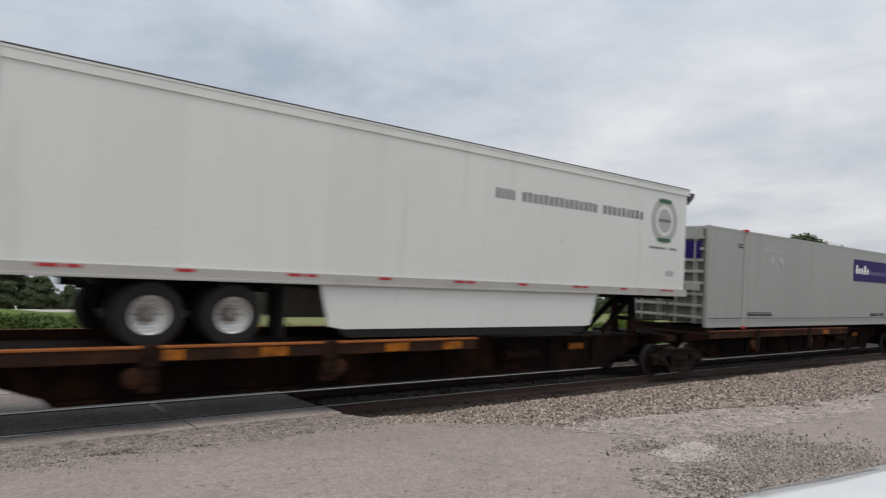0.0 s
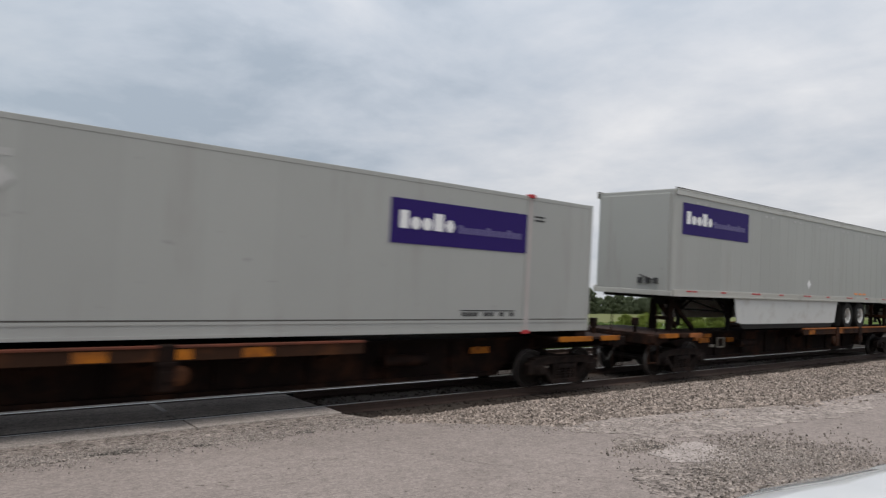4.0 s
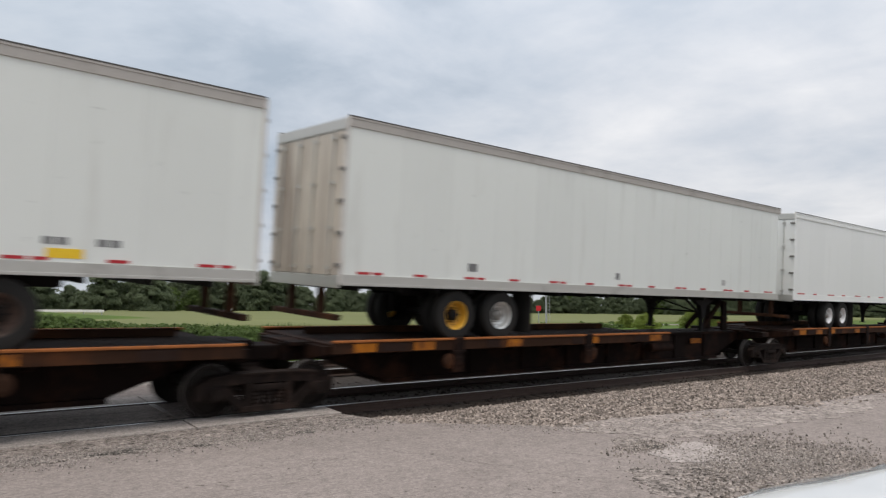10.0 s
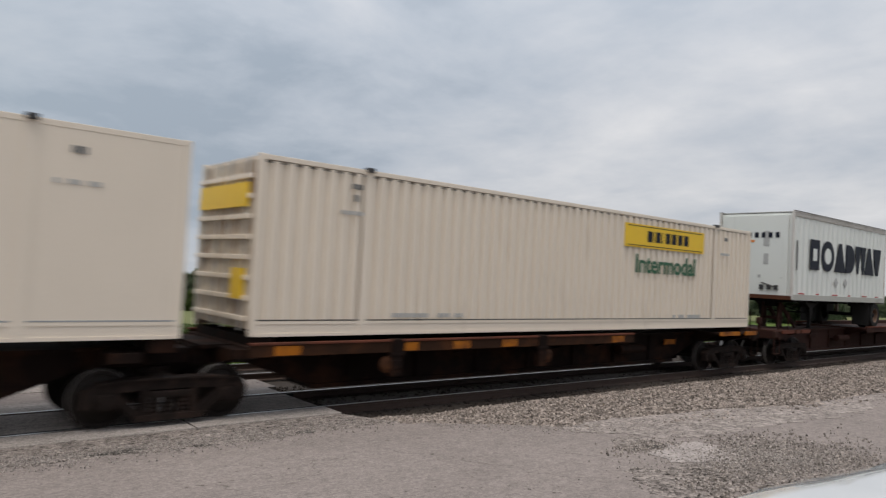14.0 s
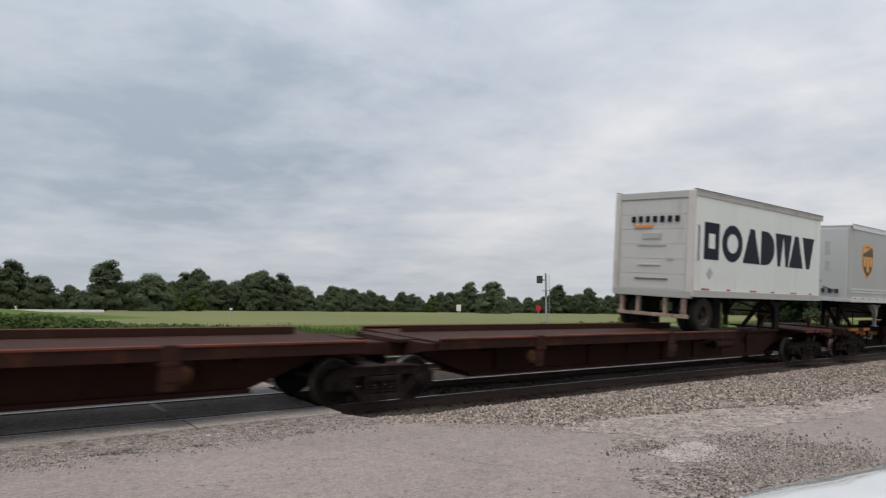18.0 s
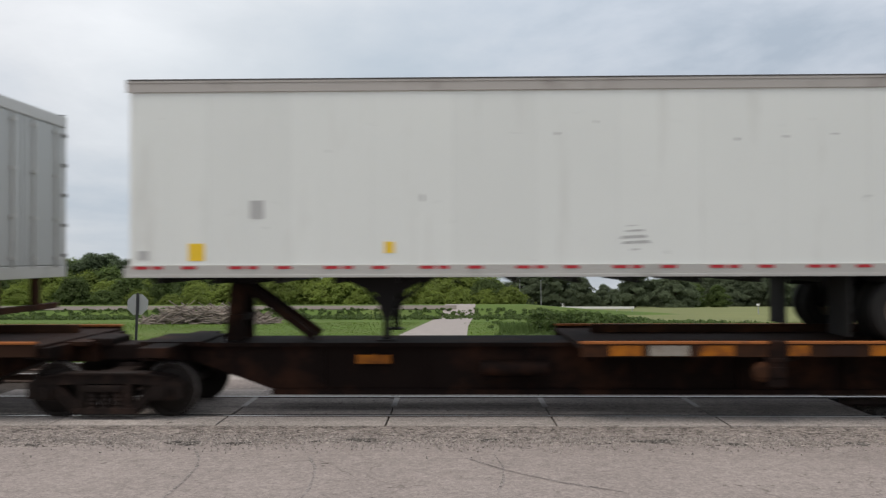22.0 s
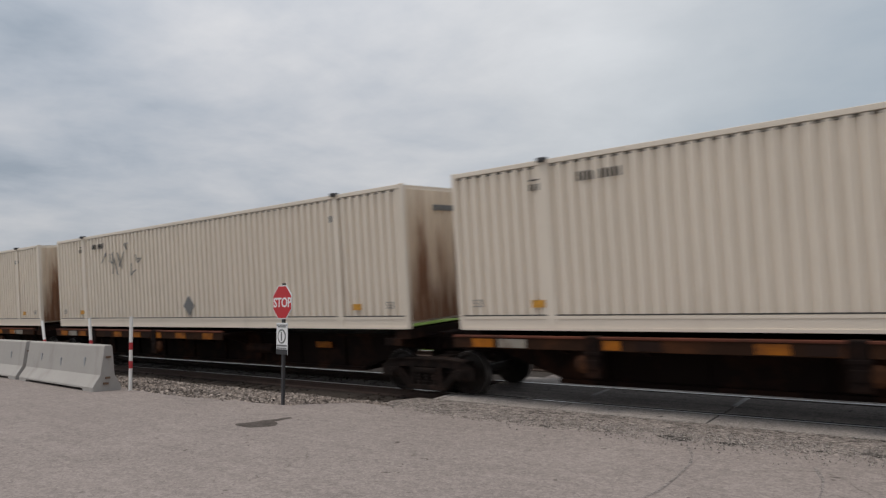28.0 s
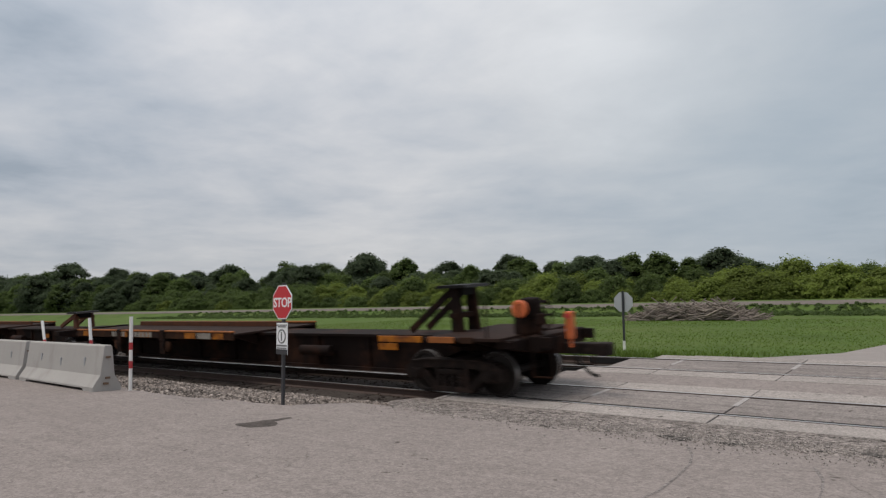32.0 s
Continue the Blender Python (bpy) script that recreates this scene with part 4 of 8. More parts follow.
# far side ways
ribbon("road", [(-1.0, 17.4), (-1.0, 19), (-1.1, 22), (-1.2, 27), (-1.2, 32), (-0.9, 45), (-0.4, 58), (0.1, 68), (0.4, 73), (0.5, 79), (0.6, 84), (0.6, 110)], [15.2, 9.0, 5.2, 4.2, 3.5, 3.3, 3.2, 3.2, 3.2, 3.2, 3.0, 3.0], "pale_gravel", "narrow pale road running on over the rise", 0.03)
ribbon("embankment_ballast", [(x, 71.8) for x in range(-340, 10, 10)], [1.6] * 35, "bank_stone", "pale stone flank of an embankment beyond the meadow", 0.05, 0.3)
ribbon("dirt_track", [(70, 42), (58, 46), (48, 50), (40, 56), (34, 64)], [2.2] * 5, "pale_gravel", "pale dirt track along the field", 0.03)
for fx0, fx1, fy0, fy1 in ((9, 330, 50, 240),):
    v, f = [], []
    xs, ys = np.linspace(fx0, fx1, 14), [49.6, 50, 68, 84, 110, 160, 220, 240]
    for y in ys:
        for x in xs:
            v.append((x, y, land(x, y) + (0.12 if y > 49.8 else -0.25)))
    for j in range(len(ys) - 1):
        for i in range(13):
            f.append((j * 14 + i, j * 14 + i + 1, (j + 1) * 14 + i + 1, (j + 1) * 14 + i))
    s = Shape()
    s.add(v, f)
    tagged(new("field", s.mesh("field", "field")), "pale green mown field before the woods", "field", kind="structure")

mat("pink_gravel", (0.300, 0.252, 0.232), 0.95, var=0.2, scale=0.6, fine=10, bump=0.5, depth=0.03)
v, f = [], []
for j in range(5):
    for i in range(12):
        fw, rt = 39.5 + 3.4 * j, -4.0 + 2.4 * i + 0.5 * noise.noise((j * 1.3, i * 0.7, 4.0))
        x, y = fw * 0.644 + rt * 0.765, fw * 0.765 - rt * 0.644
        v.append((x, y, land(x, y) + 0.07))
for j in range(4):
    for i in range(11):
        f.append((j * 12 + i, j * 12 + i + 1, (j + 1) * 12 + i + 1, (j + 1) * 12 + i))
s = Shape()
s.add(v, f)
tagged(new("gravel_yard", s.mesh("gravel_yard", "pink_gravel")), "pale pinkish gravel yard beyond the tracks", "yard", kind="structure")

# ---- the train ----
CARRIED = []            # (thing, place along the train)
WHEELSETS = {}          # offset of a wheelset on its bogie: the objects


def travel(t):
    """Metres run by the train after t seconds."""
    return 14.6198 * t - 0.049387 * t * t + 0.00037977 * t ** 3


WHEEL_R = 0.42


def wheelset_mesh():
    s = Shape()
    for y in (-0.752, 0.752):
        o = -1 if y < 0 else 1
        s.lathe([(0.10, y + o * 0.085), (0.15, y + o * 0.06), (0.34, y + o * 0.025), (0.36, y + o * 0.065), (WHEEL_R, y + o * 0.065), (WHEEL_R + 0.004, y - o * 0.05),
                 (WHEEL_R + 0.028, y - o * 0.055), (WHEEL_R + 0.02, y - o * 0.085), (0.36, y - o * 0.08), (0.15, y - o * 0.03), (0.10, y - o * 0.07)], (0, 0, 0), 1, 28)
    s.tube((0, -1.02, 0), (0, 1.02, 0), 0.075, 12)
    for a in range(3):
        c, d = math.cos(a * 2.094), math.sin(a * 2.094)
        s.box(c * 0.10 - 0.025, c * 0.10 + 0.025, -1.06, -1.0, d * 0.10 - 0.025, d * 0.10 + 0.025)
    for y in (-0.752, 0.752):
        o = -1 if y < 0 else 1
        s.lathe([(WHEEL_R - 0.004, y + o * 0.062), (WHEEL_R + 0.003, y + o * 0.060), (WHEEL_R + 0.006, y - o * 0.045), (WHEEL_R - 0.01, y - o * 0.045)], (0, 0, 0), 1, 32, slot=1, ring=True)
    return s.mesh("wheelset", "wheel_steel", "wheel_tread", smooth=True)


def side_frame_mesh(y):
    """Cast side frame: slim top chord, sloping tension members round two open windows, spring nest with coils."""
    s = Shape()
    top = [(-1.20, 0.33), (-1.20, 0.55), (-1.02, 0.65), (-0.58, 0.70), (0.58, 0.70), (1.02, 0.65), (1.20, 0.55), (1.20, 0.33), (1.07, 0.33), (1.05, 0.49), (0.76, 0.53),
           (0.42, 0.555), (-0.42, 0.555), (-0.76, 0.53), (-1.05, 0.49), (-1.07, 0.33)]
    s.prism(top, 1, y - 0.085, y + 0.085)
    flange = [(-1.03, 0.645), (-0.58, 0.695), (0.58, 0.695), (1.03, 0.645), (1.03, 0.675), (0.58, 0.725), (-0.58, 0.725), (-1.03, 0.675)]
    s.prism(flange, 1, y - 0.125, y + 0.125)
    for m in (-1, 1):
        s.prism([(m * 0.90, 0.53), (m * 0.74, 0.55), (m * 0.33, 0.17), (m * 0.47, 0.11)], 1, y - 0.08, y + 0.08)
        s.prism([(m * 0.92, 0.53), (m * 0.89, 0.54), (m * 0.46, 0.13), (m * 0.485, 0.115)], 1, y - 0.12, y + 0.12)
        s.prism([(m * 0.40, 0.56), (m * 0.31, 0.56), (m * 0.31, 0.17), (m * 0.40, 0.17)], 1, y - 0.10, y + 0.07)
        s.box(m * 0.89 - 0.15, m * 0.89 + 0.15, y - 0.11, y + 0.11, 0.30, 0.53, 0.03)
        s.tube((m * 0.89, y - 0.17, 0.42), (m * 0.89, y - 0.10, 0.42), 0.105, 14)
        s.tube((m * 0.89, y - 0.19, 0.42), (m * 0.89, y - 0.165, 0.42), 0.06, 10)
    s.prism([(-0.50, 0.10), (0.50, 0.10), (0.44, 0.19), (-0.44, 0.19)], 1, y - 0.12, y + 0.12)
    for x in (-0.20, 0.0, 0.20):
        s.lathe([(0.084 - 0.012 * (k % 2), 0.03 * k) for k in range(9)], (x, y - 0.04, 0.19), 2, 10)
    s.box(-0.29, 0.29, y - 0.13, y + 0.08, 0.435, 0.535, 0.02)
    return s.mesh("side_frame", "bogie_steel", smooth=True)


WHEELSET, FRAMES = wheelset_mesh(), [side_frame_mesh(-1.0), side_frame_mesh(1.0)]
bs = Shape()
bs.box(-0.20, 0.20, -0.98, 0.98, 0.46, 0.70, 0.03)
bs.lathe([(0.30, 0.66), (0.30, 0.76), (0.20, 0.80)], (0, 0, 0), 2, 20)
for bx in (-0.40, 0.40):
    bs.box(bx - 0.05, bx + 0.05, -0.92, 0.92, 0.34, 0.42)
BOLSTER = bs.mesh("bogie", "bogie_steel")


def bogie(parent, x):
    b = part("bogie", BOLSTER, "", parent, "grimy two-axle cast steel bogie", pose(x, 0, 0))
    for me in FRAMES:
        part("side_frame", me, "", b)
    for dx in (-0.89, 0.89):
        w = part("wheelset", WHEELSET, "", b, "worn steel wheels on an axle", pose(dx, 0, WHEEL_R))
        WHEELSETS.setdefault(dx, []).append(w)
    return b


def hitch(parent, x, way, paint="car_brown", folded=False):
    """Collapsible trailer hitch: post, sloping strut (towards way) and head plate at 2.16 m."""
    s = Shape()
    top = 2.13
    if folded:
        top = 1.72
    for y in (-0.28, 0.28):
        s.prism([(x - way * 0.20, 1.12), (x + way * 0.10, 1.12), (x + way * 0.09, top - 0.08), (x - way * 0.11, top - 0.08)], 1, y - 0.045, y + 0.045)
        s.bar((x + way * 1.25, y, 1.18), (x + way * 0.12, y * 0.8, top - 0.12), 0.08, 0.13)
    s.box(x - 0.12, x + 0.12, -0.36, 0.36, 1.45, 1.55)
    h = part("hitch", s, paint, parent, "folding steel trailer hitch")
    s = Shape()
    s.prism([(x - 0.42, top - 0.06), (x + 0.42, top - 0.06), (x + 0.36, top), (x - 0.36, top)], 1, -0.42, 0.42)
    s.box(x - 0.15, x + 0.15, -0.2, 0.2, top - 0.22, top - 0.05)
    part("head_plate", s, "chassis_black", h)
    return h


BOXES = ((18.65, 35.3), (36.6, 53.25), (54.35, 71.0), (183.7, 199.75), (200.85, 217.15), (335.25, 351.55), (353.2, 369.55), (370.85, 387.1))     # where containers ride


def car_unit(s0, s1, platform, deck_mat="car_yellow", body="car_brown", bogies=(), hitches=(), couplers=(), load="trailer", label="", brake_end=False, marks=False):
    """One unit of an articulated spine car between places s0 and s1 along the train. platform: its wheel platform's (start, end)."""
    T = thing("spine_car", label or "grimy dark brown spine car with orange-edged wheel platforms on the rails", "rail car", "train")
    n = s1 - s0
    low, high = 0.30, 1.10
    # central spine, fish-bellied towards its ends; car_end: longer draft end over a bogie of its own
    eL, eR = (2.2 if "L" in couplers else 0.9), (2.2 if "R" in couplers else 0.9)
    s = Shape()
    pts = [(0.35, high), (n - 0.35, high), (n - 0.35, 0.80), (n - eR - 0.35, 0.80), (n - eR - 1.75, low), (eL + 1.75, low), (eL + 0.35, 0.80), (0.35, 0.80)]
    s.prism(pts, 1, -0.42, 0.42)
    k = int(n / 1.6)
    for i in range(1, k):
        x = i * n / k
        if eL + 1.8 < x < n - eR - 1.8:
            s.box(x - 0.03, x + 0.03, -0.47, 0.47, low + 0.02, high - 0.04)
    s.box(eL + 1.6, n - eR - 1.6, -0.50, 0.50, low - 0.02, low + 0.06)
    s.box(0.5, n - 0.5, -0.52, 0.52, high - 0.05, high + 0.01)
    part("centre_sill", s, body, T)
    # wheel platform, wide, with turned-up side rails
    p0, p1 = platform[0] - s0, platform[1] - s0
    s = Shape()
    s.box(p0, p1, -1.33, 1.33, 1.115, 1.16)
    for y in (-1.0, -0.7, 0.7, 1.0):
        s.box(p0 + 0.3, p1 - 0.3, y - 0.05, y + 0.05, 1.0, 1.115)
    for i in range(7):
        x = p0 + 0.3 + (p1 - p0 - 0.6) * i / 6
        s.prism([(-1.30, 1.115), (1.30, 1.115), (0.45, 0.80), (-0.45, 0.80)], 0, x - 0.04, x + 0.04)
    pl = part("wheel_platform", s, "deck_rust" if body == "car_brown" else "car_red", T, "rust-brown steel wheel platform")
    for y in (-1.345, 1.345):
        s = Shape()
        s.box(p0, p1, y - 0.022, y + 0.022, 1.0, 1.215, 0.008)
        part("side_lip", Shape().box(p0, p1, y - 0.045, y + 0.045, 1.192, 1.230, 0.008), "rust_edge" if body == "car_brown" and load == "trailer" else "red_lip", pl, "rust-coloured worn lip")
        part("side_rail", s, "rail_rust" if body == "car_brown" else "red_rail", pl)
    # inner curbs seen beyond the near edge
    s = Shape()
    s.box(p0 + 0.5, p1 - 0.4, 0.52, 0.60, 1.16, 1.30, 0.01)
    part("guide_curb", s, "hitch_rust" if s0 > 380 else ("rail_rust" if body == "car_brown" else "car_red"), pl)
    rnd = random.Random(int(s0 * 10))
    if deck_mat:
        spans = []
        for a, w, m in ((0.42, 0.47, 0), (1.0, 0.58, 1), (1.74, 0.5, 0), (3.03, 0.3, 0), (3.6, 0.4, 2), (4.2, 0.45, 0)):
            odds = 0.8 if s0 > 290 else (0.55 if load == "trailer" else 0.4)
            if rnd.random() < odds:
                spans.append((p0 + a, w, m))
            if rnd.random() < odds:
                spans.append((p1 - a - w, w, m))
        for x, w, m in spans:
            white = m == 1 and s0 > 290
            s = Shape()
            s.box(x, x + w, -1.378, -1.366, 1.02, 1.172)
            mm = deck_mat if m == 0 else ("worn_white" if white else "deck_rust")
            part("edge_marking", s, mm, pl, "worn white edge marking" if white else ("worn orange-yellow edge marking" if m == 0 else "rusty edge plate"))
    if marks:
        for x, w in ([(7.32 + 0.34 * i, 0.28) for i in range(3)] if marks == "three" else [(p0 + 2.4 + 0.22 * i, 0.15) for i in range(4)] + [(p0 + 3.6 + 0.21 * i, 0.15) for i in range(6)]):
            s = Shape()
            s.box(x, x + w, -1.383, -1.366, 1.03, 1.17)
            part("stencil_mark", s, "worn_white", pl, "white stencilled mark")
        for k, ch in enumerate("53"):
            lettering("figure", ch, 0.14, "worn_white", pl, pose(p0 + 7.19 + 0.12 * k, -1.384, 1.03), "white stencilled figure")
    # bracket at the platform's end
    for x, e in ((p0 + 2.85, -1), (p1 - 3.4, 1)):
        s = Shape()
        s.box(x - 0.13, x + 0.13, -1.40, -1.22, 0.56, 1.24, 0.02)
        s.box(x - 0.10, x + 0.10, -1.415, -1.39, 0.70, 0.86, 0.01)
        s.box(x - 0.16, x + 0.16, -1.41, -1.2, 0.93, 0.99, 0.01)
        br = part("bracket", s, body, T, "dark side bracket")
        s = Shape()
        s.lathe([(0.15, -1.30), (0.15, -1.36), (0.08, -1.385)], (x + e * 0.20, 0, 0.78), 1, 18)
        part("round_plate", s, "rail_rust", br, "rusty round plate")
    # cross-wise rests under the ends of the container
    for a, b in BOXES if load == "container" else ():
        if a < s1 and b > s0:
            for x0 in (max(a - s0 + 0.03, 0.15), min(b - s0 - 0.43, n - 0.55)):
                s = Shape()
                s.box(x0, x0 + 0.40, -1.19, 1.19, 1.10, 1.306, 0.015)
                part("container_rest", s, body, T, "dark cross-wise container rest")
    # end cross beams over the bogies
    for x in (0.9, n - 0.9):
        s = Shape()
        s.prism([(-1.25, 1.12), (1.25, 1.12), (1.25, 0.98), (0.5, 0.82), (-0.5, 0.82), (-1.25, 0.98)], 0, x - 0.22, x + 0.22)
        s.box(x - 0.5, x + 0.5, -0.62, 0.62, 1.08, 1.14)
        part("cross_beam", s, body, T)
    s = Shape()
    s.box(-0.42, 0.55, -0.30, 0.30, 0.80, 1.06, 0.03)
    s.box(-0.55, -0.15, -0.34, 0.34, 1.02, 1.16, 0.03)
    if "L" not in couplers:
        part("articulation", s, body, T, "articulated joint over the shared bogie")
    # air reservoir and valve under the sill
    s = Shape()
    xa = n * 0.5 + (2.8 if (p0 + p1) / 2 < n / 2 else -2.8)
    s.tube((xa - 0.50, -0.72, 0.74), (xa + 0.55, -0.72, 0.74), 0.12, 14)
    s.box(xa - 0.4, xa + 0.4, -0.72, -0.4, 0.66, 0.72)
    part("air_tank", s, body, T, "round air reservoir", smooth=True)
    # yellow blocks and marking frame on the spine's side
    for i, (dx, w, m) in enumerate(((1.0, 0.55, "car_yellow" if deck_mat else "red_rail"),)):
        s = Shape()
        xx = n * 0.5 + (4.0 + dx if (p0 + p1) / 2 < n / 2 else -4.0 - dx)
        s.box(xx - w / 2, xx + w / 2, -0.545, -0.52, 0.78 + 0.12 * i, 0.92 + 0.12 * i)
        s.box(xx - 0.03, xx + 0.03, -0.53, -0.42, 0.78 + 0.12 * i, 0.92 + 0.12 * i)
        part("side_plate", s, m, T, "worn side plate")
    # plates and a pale frame near the sloping end of the spine
    q = -1 if (p0 + p1) / 2 > n / 2 else 1
    xb = n - eR - 1.9 if q > 0 else eL + 1.9
    for dx, w, z0, z1, m, lab in ((1.80, 0.40, 0.76, 0.90, "car_yellow", "dull orange side plate"), (0.37, 0.44, 0.93, 1.09, "car_yellow", "dull orange side plate"), (-0.12, 0.40, 0.84, 1.0, "rust_edge", "rusty side plate"), (0.72, 0.20, 0.62, 0.70, "worn_white", "faded white side marking")) if load == "trailer" and couplers and not brake_end and deck_mat else ():
        s = Shape()
        s.box(xb - q * dx - w / 2, xb - q * dx + w / 2, -0.49, -0.415, z0, z1)
        part("side_plate", s, m, T, lab)
    xc = xb - q * 1.24
    s = Shape()
    for a, b, c, e in ((-0.22, 0.22, 0.88, 0.91), (-0.22, 0.22, 0.60, 0.63), (-0.22, -0.19, 0.63, 0.88), (0.19, 0.22, 0.63, 0.88)):
        s.box(xc + a, xc + b, -0.49, -0.415, c, e)
    if load == "trailer" and couplers and not brake_end and deck_mat:
        part("marking_frame", s, "worn_white", T, "pale rectangular marking frame")
    for x in bogies:
        bogie(T, x - s0)
    for x, way, folded in hitches:
        hitch(T, x - s0, way, "hitch_rust" if folded else body, folded)
    for e in couplers:
        d = -1 if e == "L" else 1
        xe = 0.0 if e == "L" else n
        s = Shape()
        s.box(min(xe - d * 0.5, xe + d * 0.35), max(xe - d * 0.5, xe + d * 0.35), -0.12, 0.12, 0.76, 0.96, 0.02)
        s.box(xe + d * 0.42 - 0.13, xe + d * 0.42 + 0.13, -0.15, 0.15, 0.73, 0.97, 0.05)
        part("coupler", s, "bogie_steel", T, "knuckle coupler")
        s = Shape()
        s.sweep([(xe + d * 0.45 * i / 8, -0.35, 0.80 - 0.38 * math.sin(math.pi * 0.55 * i / 8)) for i in range(9)], 0.03)
        part("air_hose", s, "rubber", T)
        s = Shape()
        half = 0.86 if brake_end else 1.30
        s.box(xe - d * 0.55 - 0.14, xe - d * 0.55 + 0.14, -half, half, 0.88, 1.16, 0.02)
        for y in (-half + 0.06, half - 0.06):
            s.box(xe - d * 0.55 - 0.35, xe - d * 0.55 + 0.35, y - 0.05, y + 0.05, 0.95, 1.14, 0.01)
            s.tube((xe - d * 0.62, y, 0.95), (xe - d * 0.62, y, 0.40), 0.018, 6)
            s.tube((xe - d * 0.22, y, 0.95), (xe - d * 0.22, y, 0.40), 0.018, 6)
            s.tube((xe - d * 0.62, y, 0.42), (xe - d * 0.22, y, 0.42), 0.018, 6)
        part("end_sill", s, body, T)
        for dx in (0.62, 1.35) if load == "trailer" else (0.62,):
            s = Shape()
            s.tube((xe - d * dx, -1.18, 1.12), (xe - d * dx, -1.18, 1.78), 0.017, 6)
            part("grab_rail", s, body, T, "thin upright grab rail")
        xi, xo = xe - d * 2.75, xe - d * (0.95 if brake_end else 0.42)
        s = Shape()
        s.box(min(xi, xo), max(xi, xo), -1.34, 1.34, 1.105, 1.165, 0.006)
        for x in (xe - d * 0.8, xe - d * 1.6, xe - d * 2.5):
            s.prism([(-1.32, 1.105), (1.32, 1.105), (0.45, 0.86), (-0.45, 0.86)], 0, x - 0.04, x + 0.04)
        ed = part("end_deck", s, "deck_rust" if body == "car_brown" else "car_red", T, "rough steel end platform over the bogie")
        for a, b, m in ((0.55, 1.40, 0), (1.55, 1.85, 2), (2.0, 2.62, 1)) if load == "trailer" else ((0.55, 1.25, 0), (1.6, 2.75, 0)):
            if brake_end and a < 1.0:
                continue
            xa, xb2 = xe - d * a, xe - d * b
            s = Shape()
            s.box(min(xa, xb2), max(xa, xb2), -1.372, -1.335, 1.07, 1.185, 0.006)
            part("end_marking", s, (("red_lip", "car_yellow", "rail_rust") if 120 < s0 < 135 else ("car_yellow", "rust_edge", "rail_rust"))[m] if deck_mat else "red_lip", ed, "worn edge marking")
        if brake_end:
            s = Shape()
            s.box(xe - 3.95, xe - 2.80, -1.385, -1.34, 1.07, 1.19, 0.006)
            part("end_marking", s, "car_yellow", ed, "worn orange-yellow edge marking")
        s = Shape()
        s.box(xe - d * 0.55 - 0.04, xe - d * 0.55 + 0.04, -0.62, -0.54, 1.16, 1.50, 0.01)
        s.box(xe - d * 0.55 - 0.09, xe - d * 0.55 + 0.09, -0.64, -0.50, 1.34, 1.55, 0.02)
        part("brake_stand", s, body, T)
    if brake_end:
        s = Shape()
        s.lathe([(0.27, -0.02), (0.29, 0.0), (0.27, 0.02), (0.24, 0.0)], (n - 0.58, -0.35, 1.50), 0, 24, ring=True)
        for a in range(5):
            c_, d_ = math.cos(a * 1.2566), math.sin(a * 1.2566)
            s.tube((n - 0.58, -0.35, 1.50), (n - 0.58, -0.35 + 0.26 * c_, 1.50 + 0.26 * d_), 0.016, 6)
        part("brake_wheel", s, body, T, "hand brake wheel")
        s = Shape()
        s.box(n - 1.12, n - 0.80, -0.62, -0.06, 1.14, 1.70, 0.05)
        s.box(n - 1.06, n - 0.72, -0.55, -0.14, 1.44, 1.84, 0.10)
        hs = part("brake_housing", s, body, T, "dark brake gear housing")
        s = Shape()
        s.lathe([(0.15, -0.67), (0.17, -0.655), (0.17, -0.60)], (n - 0.95, 0, 1.64), 1, 20)
        part("round_plate", s, "orange_paint", hs, "orange round plate")
        s = Shape()
        s.tube((n - 0.12, -0.25, 0.90), (n - 0.12, -0.25, 1.1), 0.035, 8)
        s.box(n - 0.18, n - 0.05, -0.33, -0.18, 1.05, 1.56, 0.03)
        tm = part("tail_marker", s, "orange_paint", T, "orange end-of-train marker box")
        s = Shape()
        s.lathe([(0.05, -0.37), (0.05, -0.335)], (n - 0.12, 0, 1.48), 1, 14)
        part("lamp_lens", s, "red_reflector", tm, "dark red lamp lens")
    CARRIED.append((T, s0))
    return T


